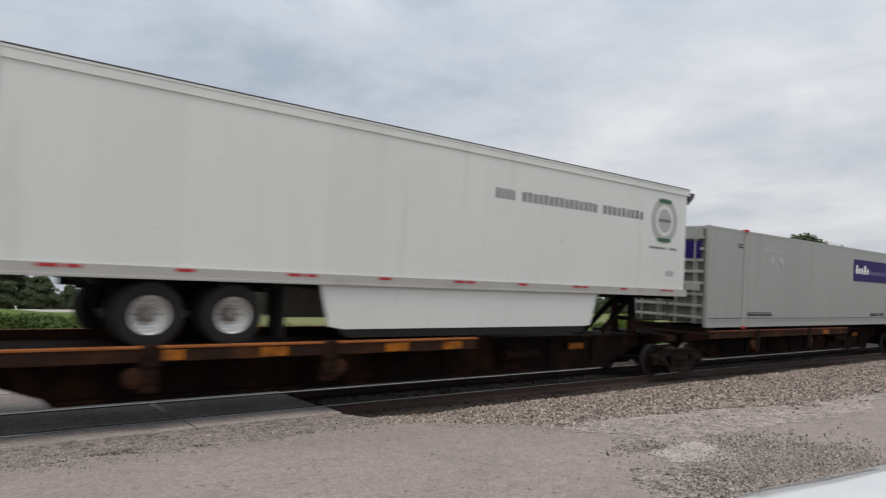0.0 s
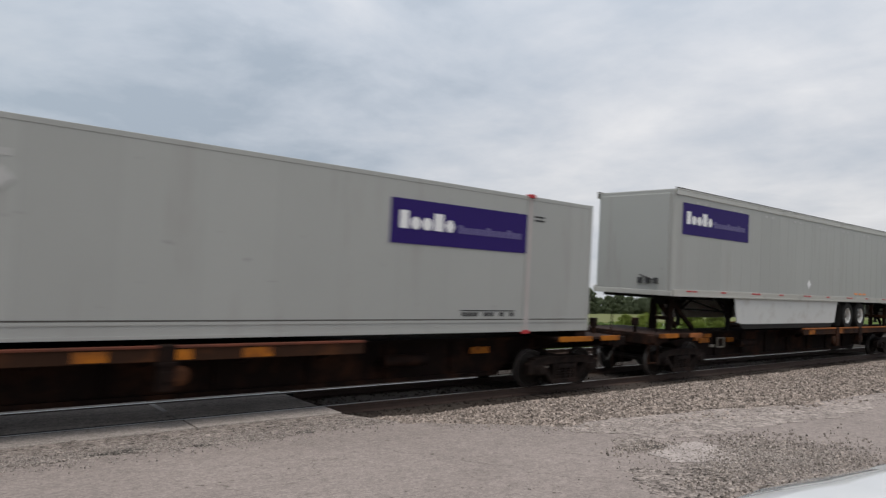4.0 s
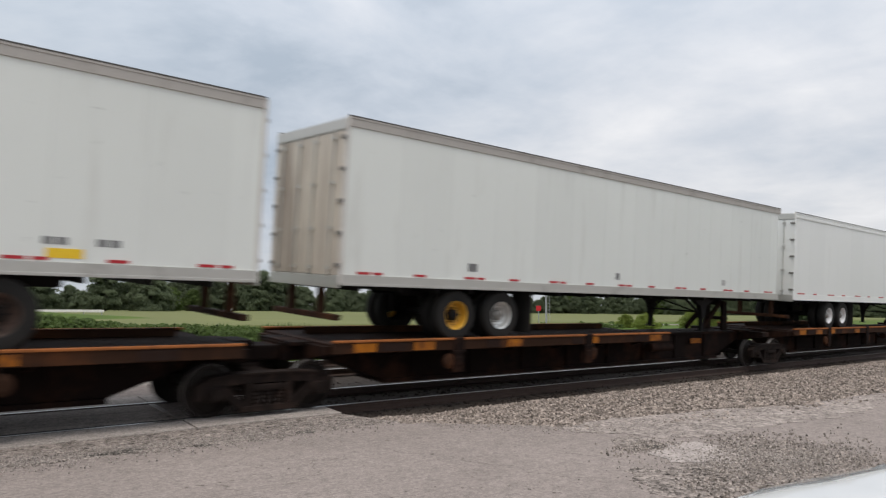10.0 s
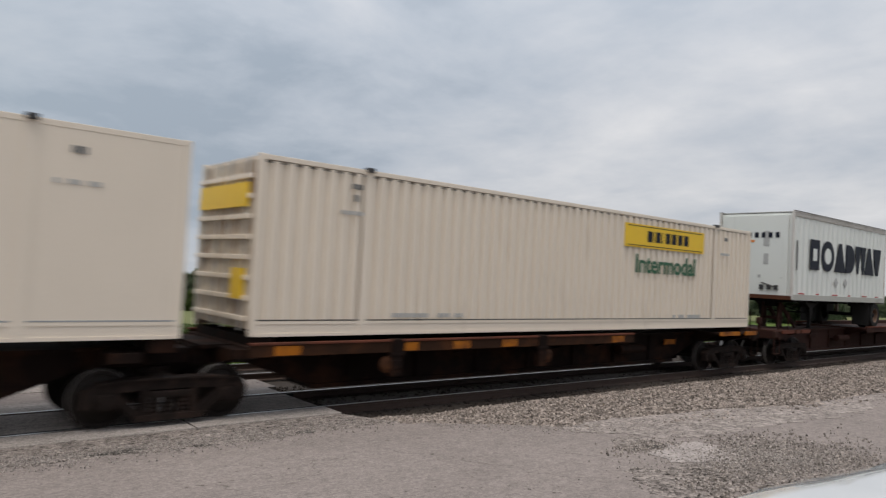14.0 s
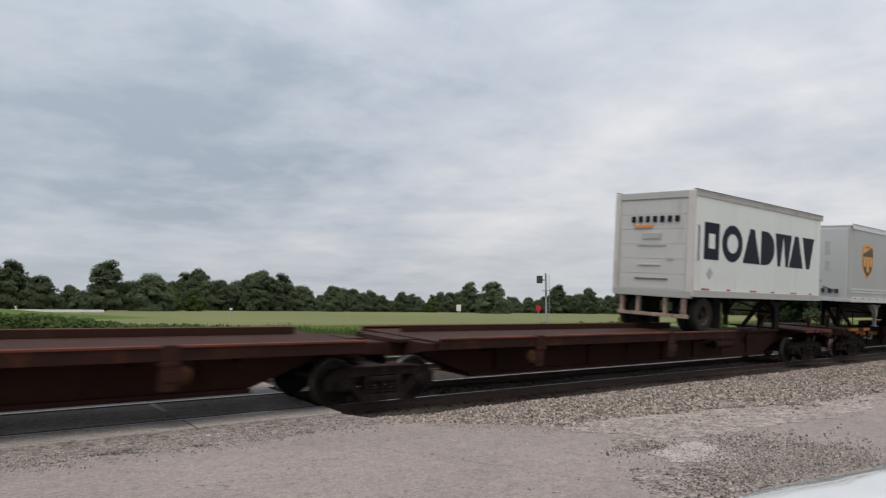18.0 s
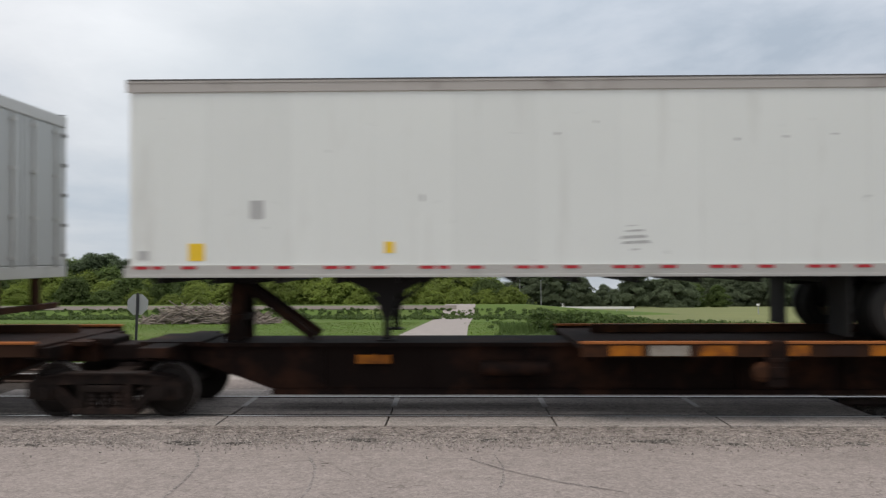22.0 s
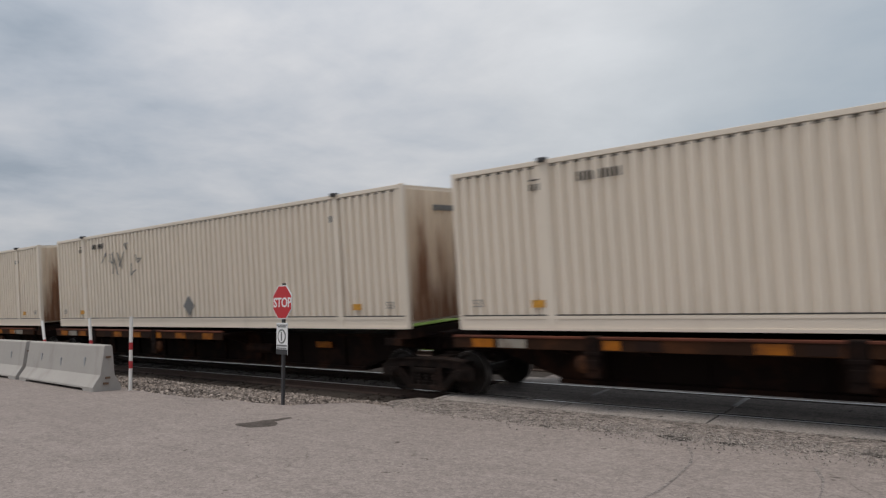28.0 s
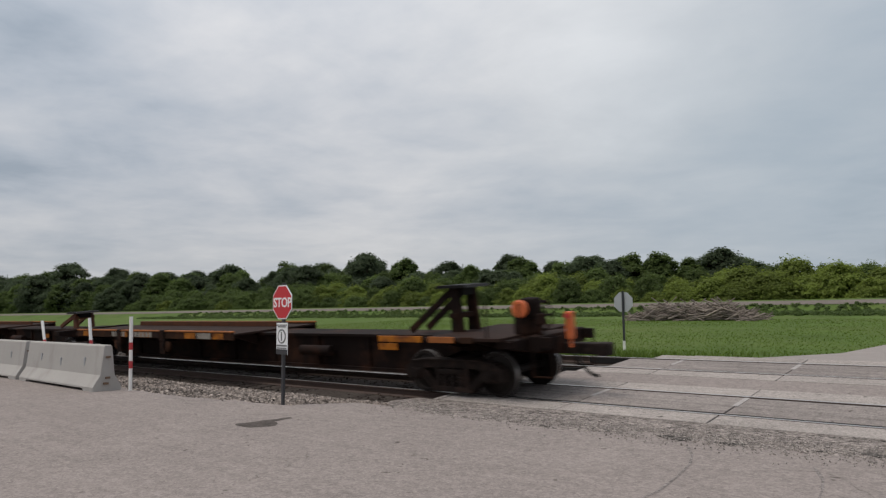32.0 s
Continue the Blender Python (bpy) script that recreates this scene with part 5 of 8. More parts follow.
# --- road trailers ---
def wheel_pair(parent, x, z0, rim, n_side=2):
    for y, d in ((-1.0, -1), (1.0, 1)):
        r = 0.50
        for k in range(n_side):
            yy = y - d * 0.33 * k + d * 0.13
            s = Shape()
            s.lathe([(0.29, yy - 0.12), (0.36, yy - 0.135), (0.47, yy - 0.125), (r, yy - 0.08), (r, yy + 0.08), (0.47, yy + 0.125), (0.36, yy + 0.135), (0.29, yy + 0.12)], (x, 0, z0 + r), 1, 28, ring=True)
            t = part("wheel", s, "rubber", parent, "black road tyre", smooth=True)
            if k == 0:
                s = Shape()
                o = d
                s.lathe([(0.295, yy + o * 0.10), (0.285, yy + o * 0.118), (0.262, yy + o * 0.105), (0.245, yy - o * 0.03), (0.20, yy - o * 0.06), (0.12, yy - o * 0.06), (0.115, yy - o * 0.075), (0.24, yy - o * 0.075), (0.285, yy + o * 0.08)], (x, 0, z0 + r), 1, 24, ring=True)
                part("rim", s, rim, t, "", smooth=True)
                s = Shape()
                s.lathe([(0.115, yy - o * 0.06), (0.11, yy + o * 0.03), (0.07, yy + o * 0.075), (0.02, yy + o * 0.08)], (x, 0, z0 + r), 1, 16)
                for a in range(10):
                    c_, s_ = math.cos(a * 0.628), math.sin(a * 0.628)
                    s.tube((x + c_ * 0.145, yy - o * 0.06, z0 + r + s_ * 0.145), (x + c_ * 0.145, yy - o * 0.02, z0 + r + s_ * 0.145), 0.017, 6)
                    s.tube((x + c_ * 0.215, yy - o * 0.06, z0 + r + s_ * 0.215), (x + c_ * 0.215, yy - o * 0.046, z0 + r + s_ * 0.215), 0.021, 6)
                part("hub", s, "dull_rim" if rim in ("steel_rim", "white_ink") else "chassis_black", t, "hub and wheel nuts")


def plate(name, parent, x0, x1, z0, z1, y, material_, label="", d=0.006, shape=None):
    """A thin plate on the near side, standing d proud of y."""
    s = Shape()
    if shape is None:
        s.box(x0, x1, y - d, y + 0.004, z0, z1)
    else:
        s.prism([(x0 + (x1 - x0) * u, z0 + (z1 - z0) * w) for u, w in shape], 1, y - d, y + 0.004)
    return part(name, s, material_, parent, label)


ELL = [(0.5 + 0.5 * math.cos(a * math.pi / 10), 0.5 + 0.5 * math.sin(a * math.pi / 10)) for a in range(20)]


def trailer(s0, s1, rear, skin="white_panel", top="tan_rail", label="", skirt=None, rim="steel_rim", posts=0, marks=9, pup=False, roof_z=5.20, corrug=0, bot="aluminium", dirty_end=None, axle=None, vents=False, mark_w=0.30, nose=None, nose_r=0.14, tan_corner=False, mark_up=False):
    """A van trailer from s0 to s1 along the train; rear: 'L' or 'R', where its doors and wheels are."""
    T = thing("semi_trailer", label, "trailer", "loads on the train")
    n, W, zb, zt = s1 - s0, 1.30, 2.18, roof_z
    s = Shape()
    if corrug:
        # sheet-and-post walls: shallow outward ribs
        k = corrug
        for y, d in ((-W, -1), (W, 1)):
            pr = []
            st = n / k
            for i in range(k):
                a = i * st
                pr += [(a, 0.0), (a + st * 0.42, 0.0), (a + st * 0.5, 0.022), (a + st * 0.92, 0.022)]
            pr.append((n, 0.0))
            poly = [(x, y + d * (o - 0.02)) for x, o in pr] + [(n, y - d * 0.06), (0, y - d * 0.06)]
            s.prism(poly, 2, zb + 0.16, zt - 0.10)
        s.box(0.02, n - 0.02, -W + 0.07, W - 0.07, zb + 0.12, zt - 0.06)
    else:
        arc = [(math.cos(a * math.pi / 12), math.sin(a * math.pi / 12)) for a in range(7)]
        rim_ = [(nose_r - nose_r * c_, W - nose_r + nose_r * s_) for c_, s_ in arc]
        outline = rim_ + [(n, W), (n, -W)] + [(x, -y) for x, y in reversed(rim_)]
        if rear == "L":
            outline = [(n - x, y) for x, y in outline]
        s.prism(outline, 2, zb + 0.1, zt - 0.03)
    part("van_body", s, skin, T, smooth=True)
    s = Shape()
    s.box(0.05, n - 0.05, -W + 0.05, W - 0.05, zt - 0.03, zt - 0.005)
    part("roof", s, "aluminium", T, "aluminium sheet roof")
    for y, d in ((-W, -1), (W, 1)):
        s = Shape()
        s.box(-0.01, n + 0.01, min(y, y + d * 0.022), max(y, y + d * 0.022), zt - 0.165, zt - 0.01, 0.006)
        s.box(-0.01, n + 0.01, y - 0.03, y + 0.03, zt - 0.03, zt + 0.012, 0.006)
        tr = part("top_rail", s, top, T, "metal top rail")
        s = Shape()
        s.box(0.0, n, y - 0.034, y + 0.034, zt + 0.008, zt + 0.03, 0.004)
        part("roof_edge", s, "dark_rail", tr, "dark roof edge strip")
        if vents and d < 0:
            for i in range(int(n / 2.05)):
                for q in (0.0, 0.42):
                    s = Shape()
                    s.box(1.0 + i * 2.05 + q, 1.17 + i * 2.05 + q, y - 0.012, y + 0.004, zt - 0.34, zt - 0.28, 0.003)
                    part("vent_plate", s, "pale_ink", T)
        s = Shape()
        s.box(0.0, n, min(y, y + d * 0.028), max(y, y + d * 0.028), zb + 0.02, zb + 0.19, 0.006)
        s.box(0.0, n, min(y, y + d * 0.04), max(y, y + d * 0.04), zb, zb + 0.045, 0.005)
        br = part("bottom_rail", s, bot, T, "ribbed aluminium bottom rail")
        if d < 0 and marks:
            for i in range(marks):
                x = (i + 0.5) * n / marks
                w = mark_w if not pup else 0.22
                for q, (a, b) in enumerate(((x - w, x - 0.02), (x + 0.04, x + w * 0.8))):
                    if q == 1 and (i % 2 or mark_w < 0.2):
                        continue
                    s = Shape()
                    if mark_up:
                        s.box(a, b, y - (0.032 if corrug else 0.012), y - 0.002, zb + 0.205, zb + 0.25)
                    else:
                        s.box(a, b, y - 0.036, y - 0.020, zb + 0.125, zb + 0.17)
                    part("marker", s, "red_reflector", br, "red reflective marker")
    # vertical corner posts
    for x in ((0.0, n) if corrug else ((0.0,) if rear == "L" else (n,))):
        for y in (-W, W):
            s = Shape()
            d = -1 if y < 0 else 1
            s.box(x - 0.03, x + 0.03, y - 0.06, y + 0.028 if d > 0 else y + 0.06, zb + 0.02, zt - 0.0, 0.015) if d > 0 else s.box(x - 0.03, x + 0.03, y - 0.028, y + 0.06, zb + 0.02, zt - 0.0, 0.015)
            part("corner_post", s, "white_clean" if skin == "white_clean" else ("post_worn" if top == "tan_rail" else "aluminium"), T)
    if tan_corner:
        xn = 0.0 if rear == "R" else n
        s = Shape()
        a, b = (xn - 0.01, xn + 0.20) if rear == "R" else (xn - 0.20, xn + 0.01)
        s.box(a, b, -W - 0.012, -W + 0.02, zb + 0.19, zt - 0.2, 0.008)
        part("nose_corner", s, "tan_rail", T, "grey rounded nose corner")
    if posts:
        for i in range(1, posts):
            x = i * n / posts
            s = Shape()
            s.box(x - 0.03, x + 0.03, -W - 0.003, -W + 0.01, zb + 0.19, zt - 0.2)
            part("panel_seam", s, skin, T)
    # nose and doors: facing -x is seen best
    for x, d in ((0.0, -1), (n, 1)):
        is_rear = (rear == "L") == (d < 0)
        if is_rear:
            fr = Shape()
            fr.box(min(x, x + d * 0.05), max(x, x + d * 0.05), -W, W, zt - 0.22, zt - 0.02, 0.01)
            part("door_header", fr, "aluminium", T)
            fr = Shape()
            fr.box(min(x, x + d * 0.05), max(x, x + d * 0.05), -W, W, zb - 0.05, zb + 0.16, 0.01)
            part("door_sill", fr, "aluminium", T)
            if pup:
                for ya, yb in ((-W, -W + 0.17), (W - 0.17, W)):
                    ds = Shape()
                    ds.box(min(x, x + d * 0.06), max(x, x + d * 0.06), ya, yb, zb + 0.12, zt - 0.03, 0.012)
                    part("door_post", ds, "post_worn", T, "worn white door post")
                ds = Shape()
                ds.box(min(x, x + d * 0.012), max(x, x + d * 0.012), -W + 0.17, W - 0.17, zb + 0.16, zt - 0.22)
                dr = part("door", ds, "door_grey", T, "closed roll-up door")
                for k in range(6):
                    ds = Shape()
                    ds.box(min(x + d * 0.012, x + d * 0.026), max(x + d * 0.012, x + d * 0.026), -W + 0.19, W - 0.19, zb + 0.18 + k * 0.43, zb + 0.602 + k * 0.43, 0.008)
                    part("door_slat", ds, "door_grey", dr)
                ds = Shape()
                ds.box(min(x + d * 0.02, x + d * 0.05), max(x + d * 0.02, x + d * 0.05), -0.55, 0.55, zb + 0.44, zb + 0.48)
                part("door_handle", ds, "dull_rim", dr)
            for y0, y1 in () if pup else ((-W + 0.06, -0.01), (0.01, W - 0.06)):
                ds = Shape()
                ds.box(min(x, x + d * 0.035), max(x, x + d * 0.035), y0, y1, zb + 0.17, zt - 0.23, 0.01)
                dr = part("door", ds, dirty_end or skin, T, "closed rear door")
                for yy in (y0 + 0.28, y1 - 0.28):
                    r = Shape()
                    r.tube((x + d * 0.06, yy, zb + 0.12), (x + d * 0.06, yy, zt - 0.2), 0.016, 6)
                    for zz in (zb + 0.3, zb + 1.0, zb + 1.8, zt - 0.35):
                        r.box(min(x + d * 0.03, x + d * 0.085), max(x + d * 0.03, x + d * 0.085), yy - 0.05, yy + 0.05, zz - 0.03, zz + 0.03)
                    part("lock_rod", r, "aluminium", dr)
                yh = y0 if y0 < -0.5 else y1
                h = Shape()
                h.box(min(x - 0.01, x + d * 0.06), max(x - 0.01, x + d * 0.06), yh - 0.075, yh + 0.075, -0.032, 0.032, 0.008)
                hm = h.mesh("hinge", "dull_rim")
                for zz in range(5):
                    part("hinge", hm, "", dr, at=pose(0, 0, zb + 0.35 + zz * 0.56))
            bm_ = Shape()
            bm_.box(min(x, x - d * 0.15), max(x, x - d * 0.15), -1.15, 1.15, zb - 0.62, zb - 0.52, 0.01)
            for y in (-1.02, -0.45, 0.45, 1.02) if pup else (-0.55, 0.55):
                bm_.box(min(x - d * 0.02, x - d * 0.14), max(x - d * 0.02, x - d * 0.14), y - 0.06, y + 0.06, zb - 0.56, zb, 0.01)
            part("rear_bumper", bm_, "bumper_tan" if pup or s0 > 290 else "rail_rust", T, "worn steel underride guard")
        else:
            ns = Shape()
            ns.box(min(x, x + d * 0.045), max(x, x + d * 0.045), -W + 0.16, W - 0.16, zb + 0.12, zt - 0.12, 0.02)
            part("nose_panel", ns, nose or dirty_end or skin, T)
            g = Shape()
            for y in (-0.25, 0.0, 0.25):
                g.box(min(x + d * 0.04, x + d * 0.11), max(x + d * 0.04, x + d * 0.11), y - 0.06 - 0.55, y + 0.06 - 0.55, zb + 0.32, zb + 0.48, 0.01)
            g.tube((x + d * 0.08, -0.8, zb + 0.4), (x + d * 0.09, -0.3, zb + 0.55), 0.025, 6)
            part("air_panel", g, "black_trim", T)
            for y_, z_, w_, h_ in () if skin not in ("white_panel", "silver_panel") or tan_corner else ((-0.42, 4.25, 0.10, 0.26), (-0.42, 3.55, 0.08, 0.18), (-0.2, 2.95, 0.05, 0.05), (0.5, 2.95, 0.07, 0.06)):
                g = Shape()
                g.box(min(x + d * 0.04, x + d * 0.055), max(x + d * 0.04, x + d * 0.055), y_ - w_, y_ + w_, z_ - h_, z_ + h_, 0.004)
                part("nose_plate", g, "pale_ink", T, "worn grey plate on the nose")
            b = Shape()
            b.box(min(x, x + d * 0.06), max(x, x + d * 0.06), -W, W, zb + 0.0, zb + 0.14, 0.01)
            part("nose_sill", b, "hitch_rust" if pup else bot, T)
    # running gear
    q = 1 if rear == "R" else -1
    xr = n if rear == "R" else 0.0
    axles = (axle or 1.0,) if pup else (axle or 3.25, (axle or 3.25) + 1.25)
    deck = 1.16
    for n_ax, a in enumerate(axles):
        wheel_pair(T, xr - q * a, deck, rim if isinstance(rim, str) else rim[n_ax])
        s = Shape()
        s.tube((xr - q * a, -0.95, deck + 0.5), (xr - q * a, 0.95, deck + 0.5), 0.07, 10)
        s.box(xr - q * a - 0.35, xr - q * a + 0.35, -0.55, -0.45, deck + 0.48, zb)
        s.box(xr - q * a - 0.35, xr - q * a + 0.35, 0.45, 0.55, deck + 0.48, zb)
        part("axle", s, "chassis_black", T)
    s = Shape()
    am = sum(axles) / len(axles)
    for y in (-0.5, 0.5):
        s.box(xr - q * am - (0.6 if pup else 1.5), xr - q * am + (0.6 if pup else 1.5), y - 0.06, y + 0.06, zb - 0.18, zb, 0.01)
        part("slider_rail", s, "chassis_black", T)
        s = Shape()
    s.box(-0.035, 0.035, -W + 0.05, W - 0.05, zb - 0.09, zb + 0.03)
    cm = s.mesh("cross_member", "chassis_black")
    for i in range(int(n / 0.9)):
        part("cross_member", cm, "", T, at=pose(0.43 + i * 0.9, 0, 0))
    s = Shape()
    for y in (-1.0, 1.0):
        xm = xr - q * (axles[-1] + 0.85)
        s.box(xm - 0.012, xm + 0.012, y - 0.30, y + 0.30, deck + 0.12, zb, 0.004)
        part("mud_flap", s, "rubber", T)
        s = Shape()
    xf = n - xr
    # coupler plate at the nose
    s = Shape()
    s.box(min(xf + q * 0.15, xf + q * 1.9), max(xf + q * 0.15, xf + q * 1.9), -0.55, 0.55, zb - 0.055, zb + 0.01)
    part("kingpin_plate", s, "chassis_black", T)
    # landing gear
    xl = xf + q * (2.5 if pup else 3.85)
    for y in (-0.85, 0.85):
        s = Shape()
        s.prism([(xl - 0.08, zb - 0.62), (xl + 0.08, zb - 0.62), (xl + 0.16, zb - 0.26), (xl + 0.62, zb - 0.06), (xl + 0.70, zb), (xl - 0.70, zb), (xl - 0.62, zb - 0.06), (xl - 0.16, zb - 0.26)], 1, y - 0.075, y + 0.075)
        s.box(xl - 0.055, xl + 0.055, y - 0.055, y + 0.055, zb - 0.98, zb - 0.6)
        s.box(xl - 0.13, xl + 0.13, y - 0.11, y + 0.11, zb - 1.0, zb - 0.97, 0.008)
        s.bar((xl, y, zb - 0.55), (xl + q * 0.7, y * 0.8, zb - 0.02), 0.05, 0.05)
        s.bar((xl, y, zb - 0.55), (xl - q * 0.5, y * 0.8, zb - 0.02), 0.05, 0.05)
        part("landing_leg", s, "chassis_black" if skin != "silver_panel" else "aluminium", T, "retracted landing gear leg")
    s = Shape()
    s.bar((xl, -0.85, zb - 0.45), (xl, 0.85, zb - 0.45), 0.05, 0.05)
    s.bar((xl, -0.85, zb - 0.5), (xl, 0.85, zb - 0.05), 0.04, 0.04)
    part("cross_brace", s, "chassis_black", T)
    if skirt:
        a, b, z0, m = skirt
        s = Shape()
        s.prism([(a, zb + 0.02), (b, zb + 0.02), (b - 0.25, z0 + 0.02), (b - 0.5, z0), (a + 0.5, z0), (a + 0.2, z0 + 0.05)], 1, -1.27, -1.245)
        sk = part("side_skirt", s, m, T, "smooth white side skirt")
        f = Shape()
        f.prism([(a + 0.35, z0 + 0.02), (b - 0.38, z0 + 0.02), (b - 0.55, z0 - 0.15), (a + 0.6, z0 - 0.15)], 1, -1.262, -1.248)
        part("skirt_flap", f, "rubber", sk, "dark strip along the skirt's lower edge")
        s = Shape()
        s.prism([(a, zb + 0.02), (b, zb + 0.02), (b - 0.25, z0 + 0.02), (b - 0.5, z0), (a + 0.5, z0), (a + 0.2, z0 + 0.05)], 1, 1.245, 1.27)
        part("side_skirt", s, m, T, "smooth white side skirt")
    CARRIED.append((T, s0))
    return T


def stickers(T, n, rnd, y=-1.30, z=2.62, k=4, colours=("grey_ink", "pale_ink", "yellow_label")):
    for _ in range(k):
        x = rnd.uniform(0.4, n - 0.6)
        w = rnd.uniform(0.1, 0.3)
        plate("sticker", T, x, x + w, z - 0.08, z + 0.08, y, rnd.choice(colours), "small printed sticker", 0.004)


# --- containers ---
def container(s0, s1, skin="grey_panel", label="", corrug=0, door="L", post_in=2.55, casting="grey_panel", end_skin=None, posts=True):
    """A 53-foot domestic container, 1.31 to 4.26 m above the rails."""
    T = thing("container", label, "container", "loads on the train")
    n, W, zb, zt = s1 - s0, 1.22, 1.31, 4.26
    s = Shape()
    if corrug:
        for y, d in ((-W, -1), (W, 1)):
            pr, st = [], n / corrug
            for i in range(corrug):
                a = i * st
                pr += [(a, 0.0), (a + st * 0.42, 0.0), (a + st * 0.50, -0.062), (a + st * 0.86, -0.062)]
            pr.append((n, 0.0))
            poly = [(x, y + d * (o - 0.008)) for x, o in pr] + [(n, y - d * 0.10), (0, y - d * 0.10)]
            s.prism(poly, 2, zb + 0.24, zt - 0.10)
        s.box(0.06, n - 0.06, -W + 0.11, W - 0.11, zb + 0.1, zt - 0.03)
        # pressed ends
        for x, d in ((0.0, -1), (n, 1)):
            pr = []
            for i in range(11):
                a = -W + 0.1 + i * 0.204
                pr += [(a, 0.0), (a + 0.07, 0.0), (a + 0.10, -0.034), (a + 0.17, -0.034)]
            poly = [(x + d * (o - 0.005), y_) for y_, o in pr] + [(x - d * 0.08, W - 0.1), (x - d * 0.08, -W + 0.1)]
            e = Shape()
            e.prism(poly, 2, zb + 0.14, zt - 0.10)
            part("end_wall", e, end_skin or skin, T)
    else:
        s.box(0.0, n, -W + 0.006, W - 0.006, zb + 0.1, zt - 0.03, 0.01)
    part("wall_panel", s, skin, T)
    for y, d in ((-W, -1), (W, 1)):
        s = Shape()
        s.box(0, n, min(y, y - d * 0.06), max(y, y - d * 0.06), zt - 0.09, zt - 0.005, 0.008)
        tr = part("top_rail", s, casting, T)
        if corrug:
            # dark strip added as the shade where the rail overhangs the troughs
            s = Shape()
            s.box(0.1, n - 0.1, min(y - d * 0.050, y - d * 0.066), max(y - d * 0.050, y - d * 0.066), zt - 0.132, zt - 0.094)
            part("seal_strip", s, "dark_rail", tr, "dark strip for shade in the troughs under the top rail")
        s = Shape()
        s.box(0, n, min(y, y - d * 0.05), max(y, y - d * 0.05), zb, zb + 0.25, 0.008)
        s.box(0.1, n - 0.1, min(y, y + d * 0.014), max(y, y + d * 0.014), zb + 0.0, zb + 0.05)
        s.box(0.1, n - 0.1, min(y, y + d * 0.010), max(y, y + d * 0.010), zb + 0.20, zb + 0.25)
        br = part("bottom_rail", s, casting, T)
        # thin dark strip drawn as the shade of a recess over the rail
        s = Shape()
        s.box(0.1, n - 0.1, min(y - d * 0.02, y + d * 0.005), max(y - d * 0.02, y + d * 0.005), zb + 0.254, zb + 0.276)
        part("seal_strip", s, "dark_rail" if corrug or skin == "grey_panel" else "grey_paint", br, "dark strip for recess shade over the bottom rail")
    s = Shape()
    s.box(0.05, n - 0.05, -W + 0.05, W - 0.05, zt - 0.035, zt - 0.012)
    part("roof", s, casting, T)
    if posts:
        for x in (post_in, n - post_in):
            for y, d in ((-W, -1), (W, 1)):
                s = Shape()
                s.box(x - 0.09, x + 0.09, min(y, y + d * 0.012), max(y, y + d * 0.012), zb, zt - 0.02, 0.004)
                ps = part("lifting_post", s, casting, T)
                s = Shape()
                s.box(x - 0.075, x + 0.075, y - 0.075, y + 0.075, zt - 0.05, zt + 0.03, 0.012)
                part("lifting_casting", s, "post_red" if skin == "grey_panel" else "black_trim", ps)
                if skin == "grey_panel":
                    s = Shape()
                    s.box(x - 0.11, x + 0.11, y - 0.03, y + 0.03, zb - 0.05, zb + 0.035, 0.01)
                    fs = Shape()
                    fs.box(x - 0.028, x + 0.028, min(y, y + d * 0.016), max(y, y + d * 0.016), zb + 0.05, zt - 0.06)
                    part("post_stripe", fs, "pink_worn", ps, "faded pink stripe down the post")
                    part("lifting_foot", s, "post_red", ps, "worn red foot of the lifting post")
    for x in (0.0, n):
        for y in (-W, W):
            s = Shape()
            xa, xb = (x - 0.005, x + 0.10) if x == 0 else (x - 0.10, x + 0.005)
            ya, yb = (y - 0.005, y + 0.10) if y < 0 else (y - 0.10, y + 0.005)
            s.box(xa, xb, ya, yb, zb - 0.0, zt + 0.005, 0.012)
            part("corner_post", s, casting, T)
    # doors with lock rods and cross bars on the leading end
    if door:
        x, d = (0.0, -1) if door == "L" else (n, 1)
        for y0, y1 in ((-W + 0.1, -0.01), (0.01, W - 0.1)):
            s = Shape()
            s.box(min(x, x + d * 0.03), max(x, x + d * 0.03), y0, y1, zb + 0.12, zt - 0.1, 0.008)
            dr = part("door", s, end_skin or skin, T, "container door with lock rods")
            for yy in (y0 + 0.22, y1 - 0.22):
                r = Shape()
                r.tube((x + d * 0.06, yy, zb + 0.08), (x + d * 0.06, yy, zt - 0.06), 0.018, 6)
                part("lock_rod", r, "aluminium", dr)
            for k in range(8):
                z = zb + 0.24 + k * 0.33
                b = Shape()
                b.box(min(x + d * 0.02, x + d * 0.085), max(x + d * 0.02, x + d * 0.085), y0 + 0.03, y1 - 0.03, z, z + 0.08, 0.01)
                part("door_rib", b, "aluminium" if end_skin in (None, "grey_door") else skin, dr, "horizontal door rib")
    CARRIED.append((T, s0))
    return T

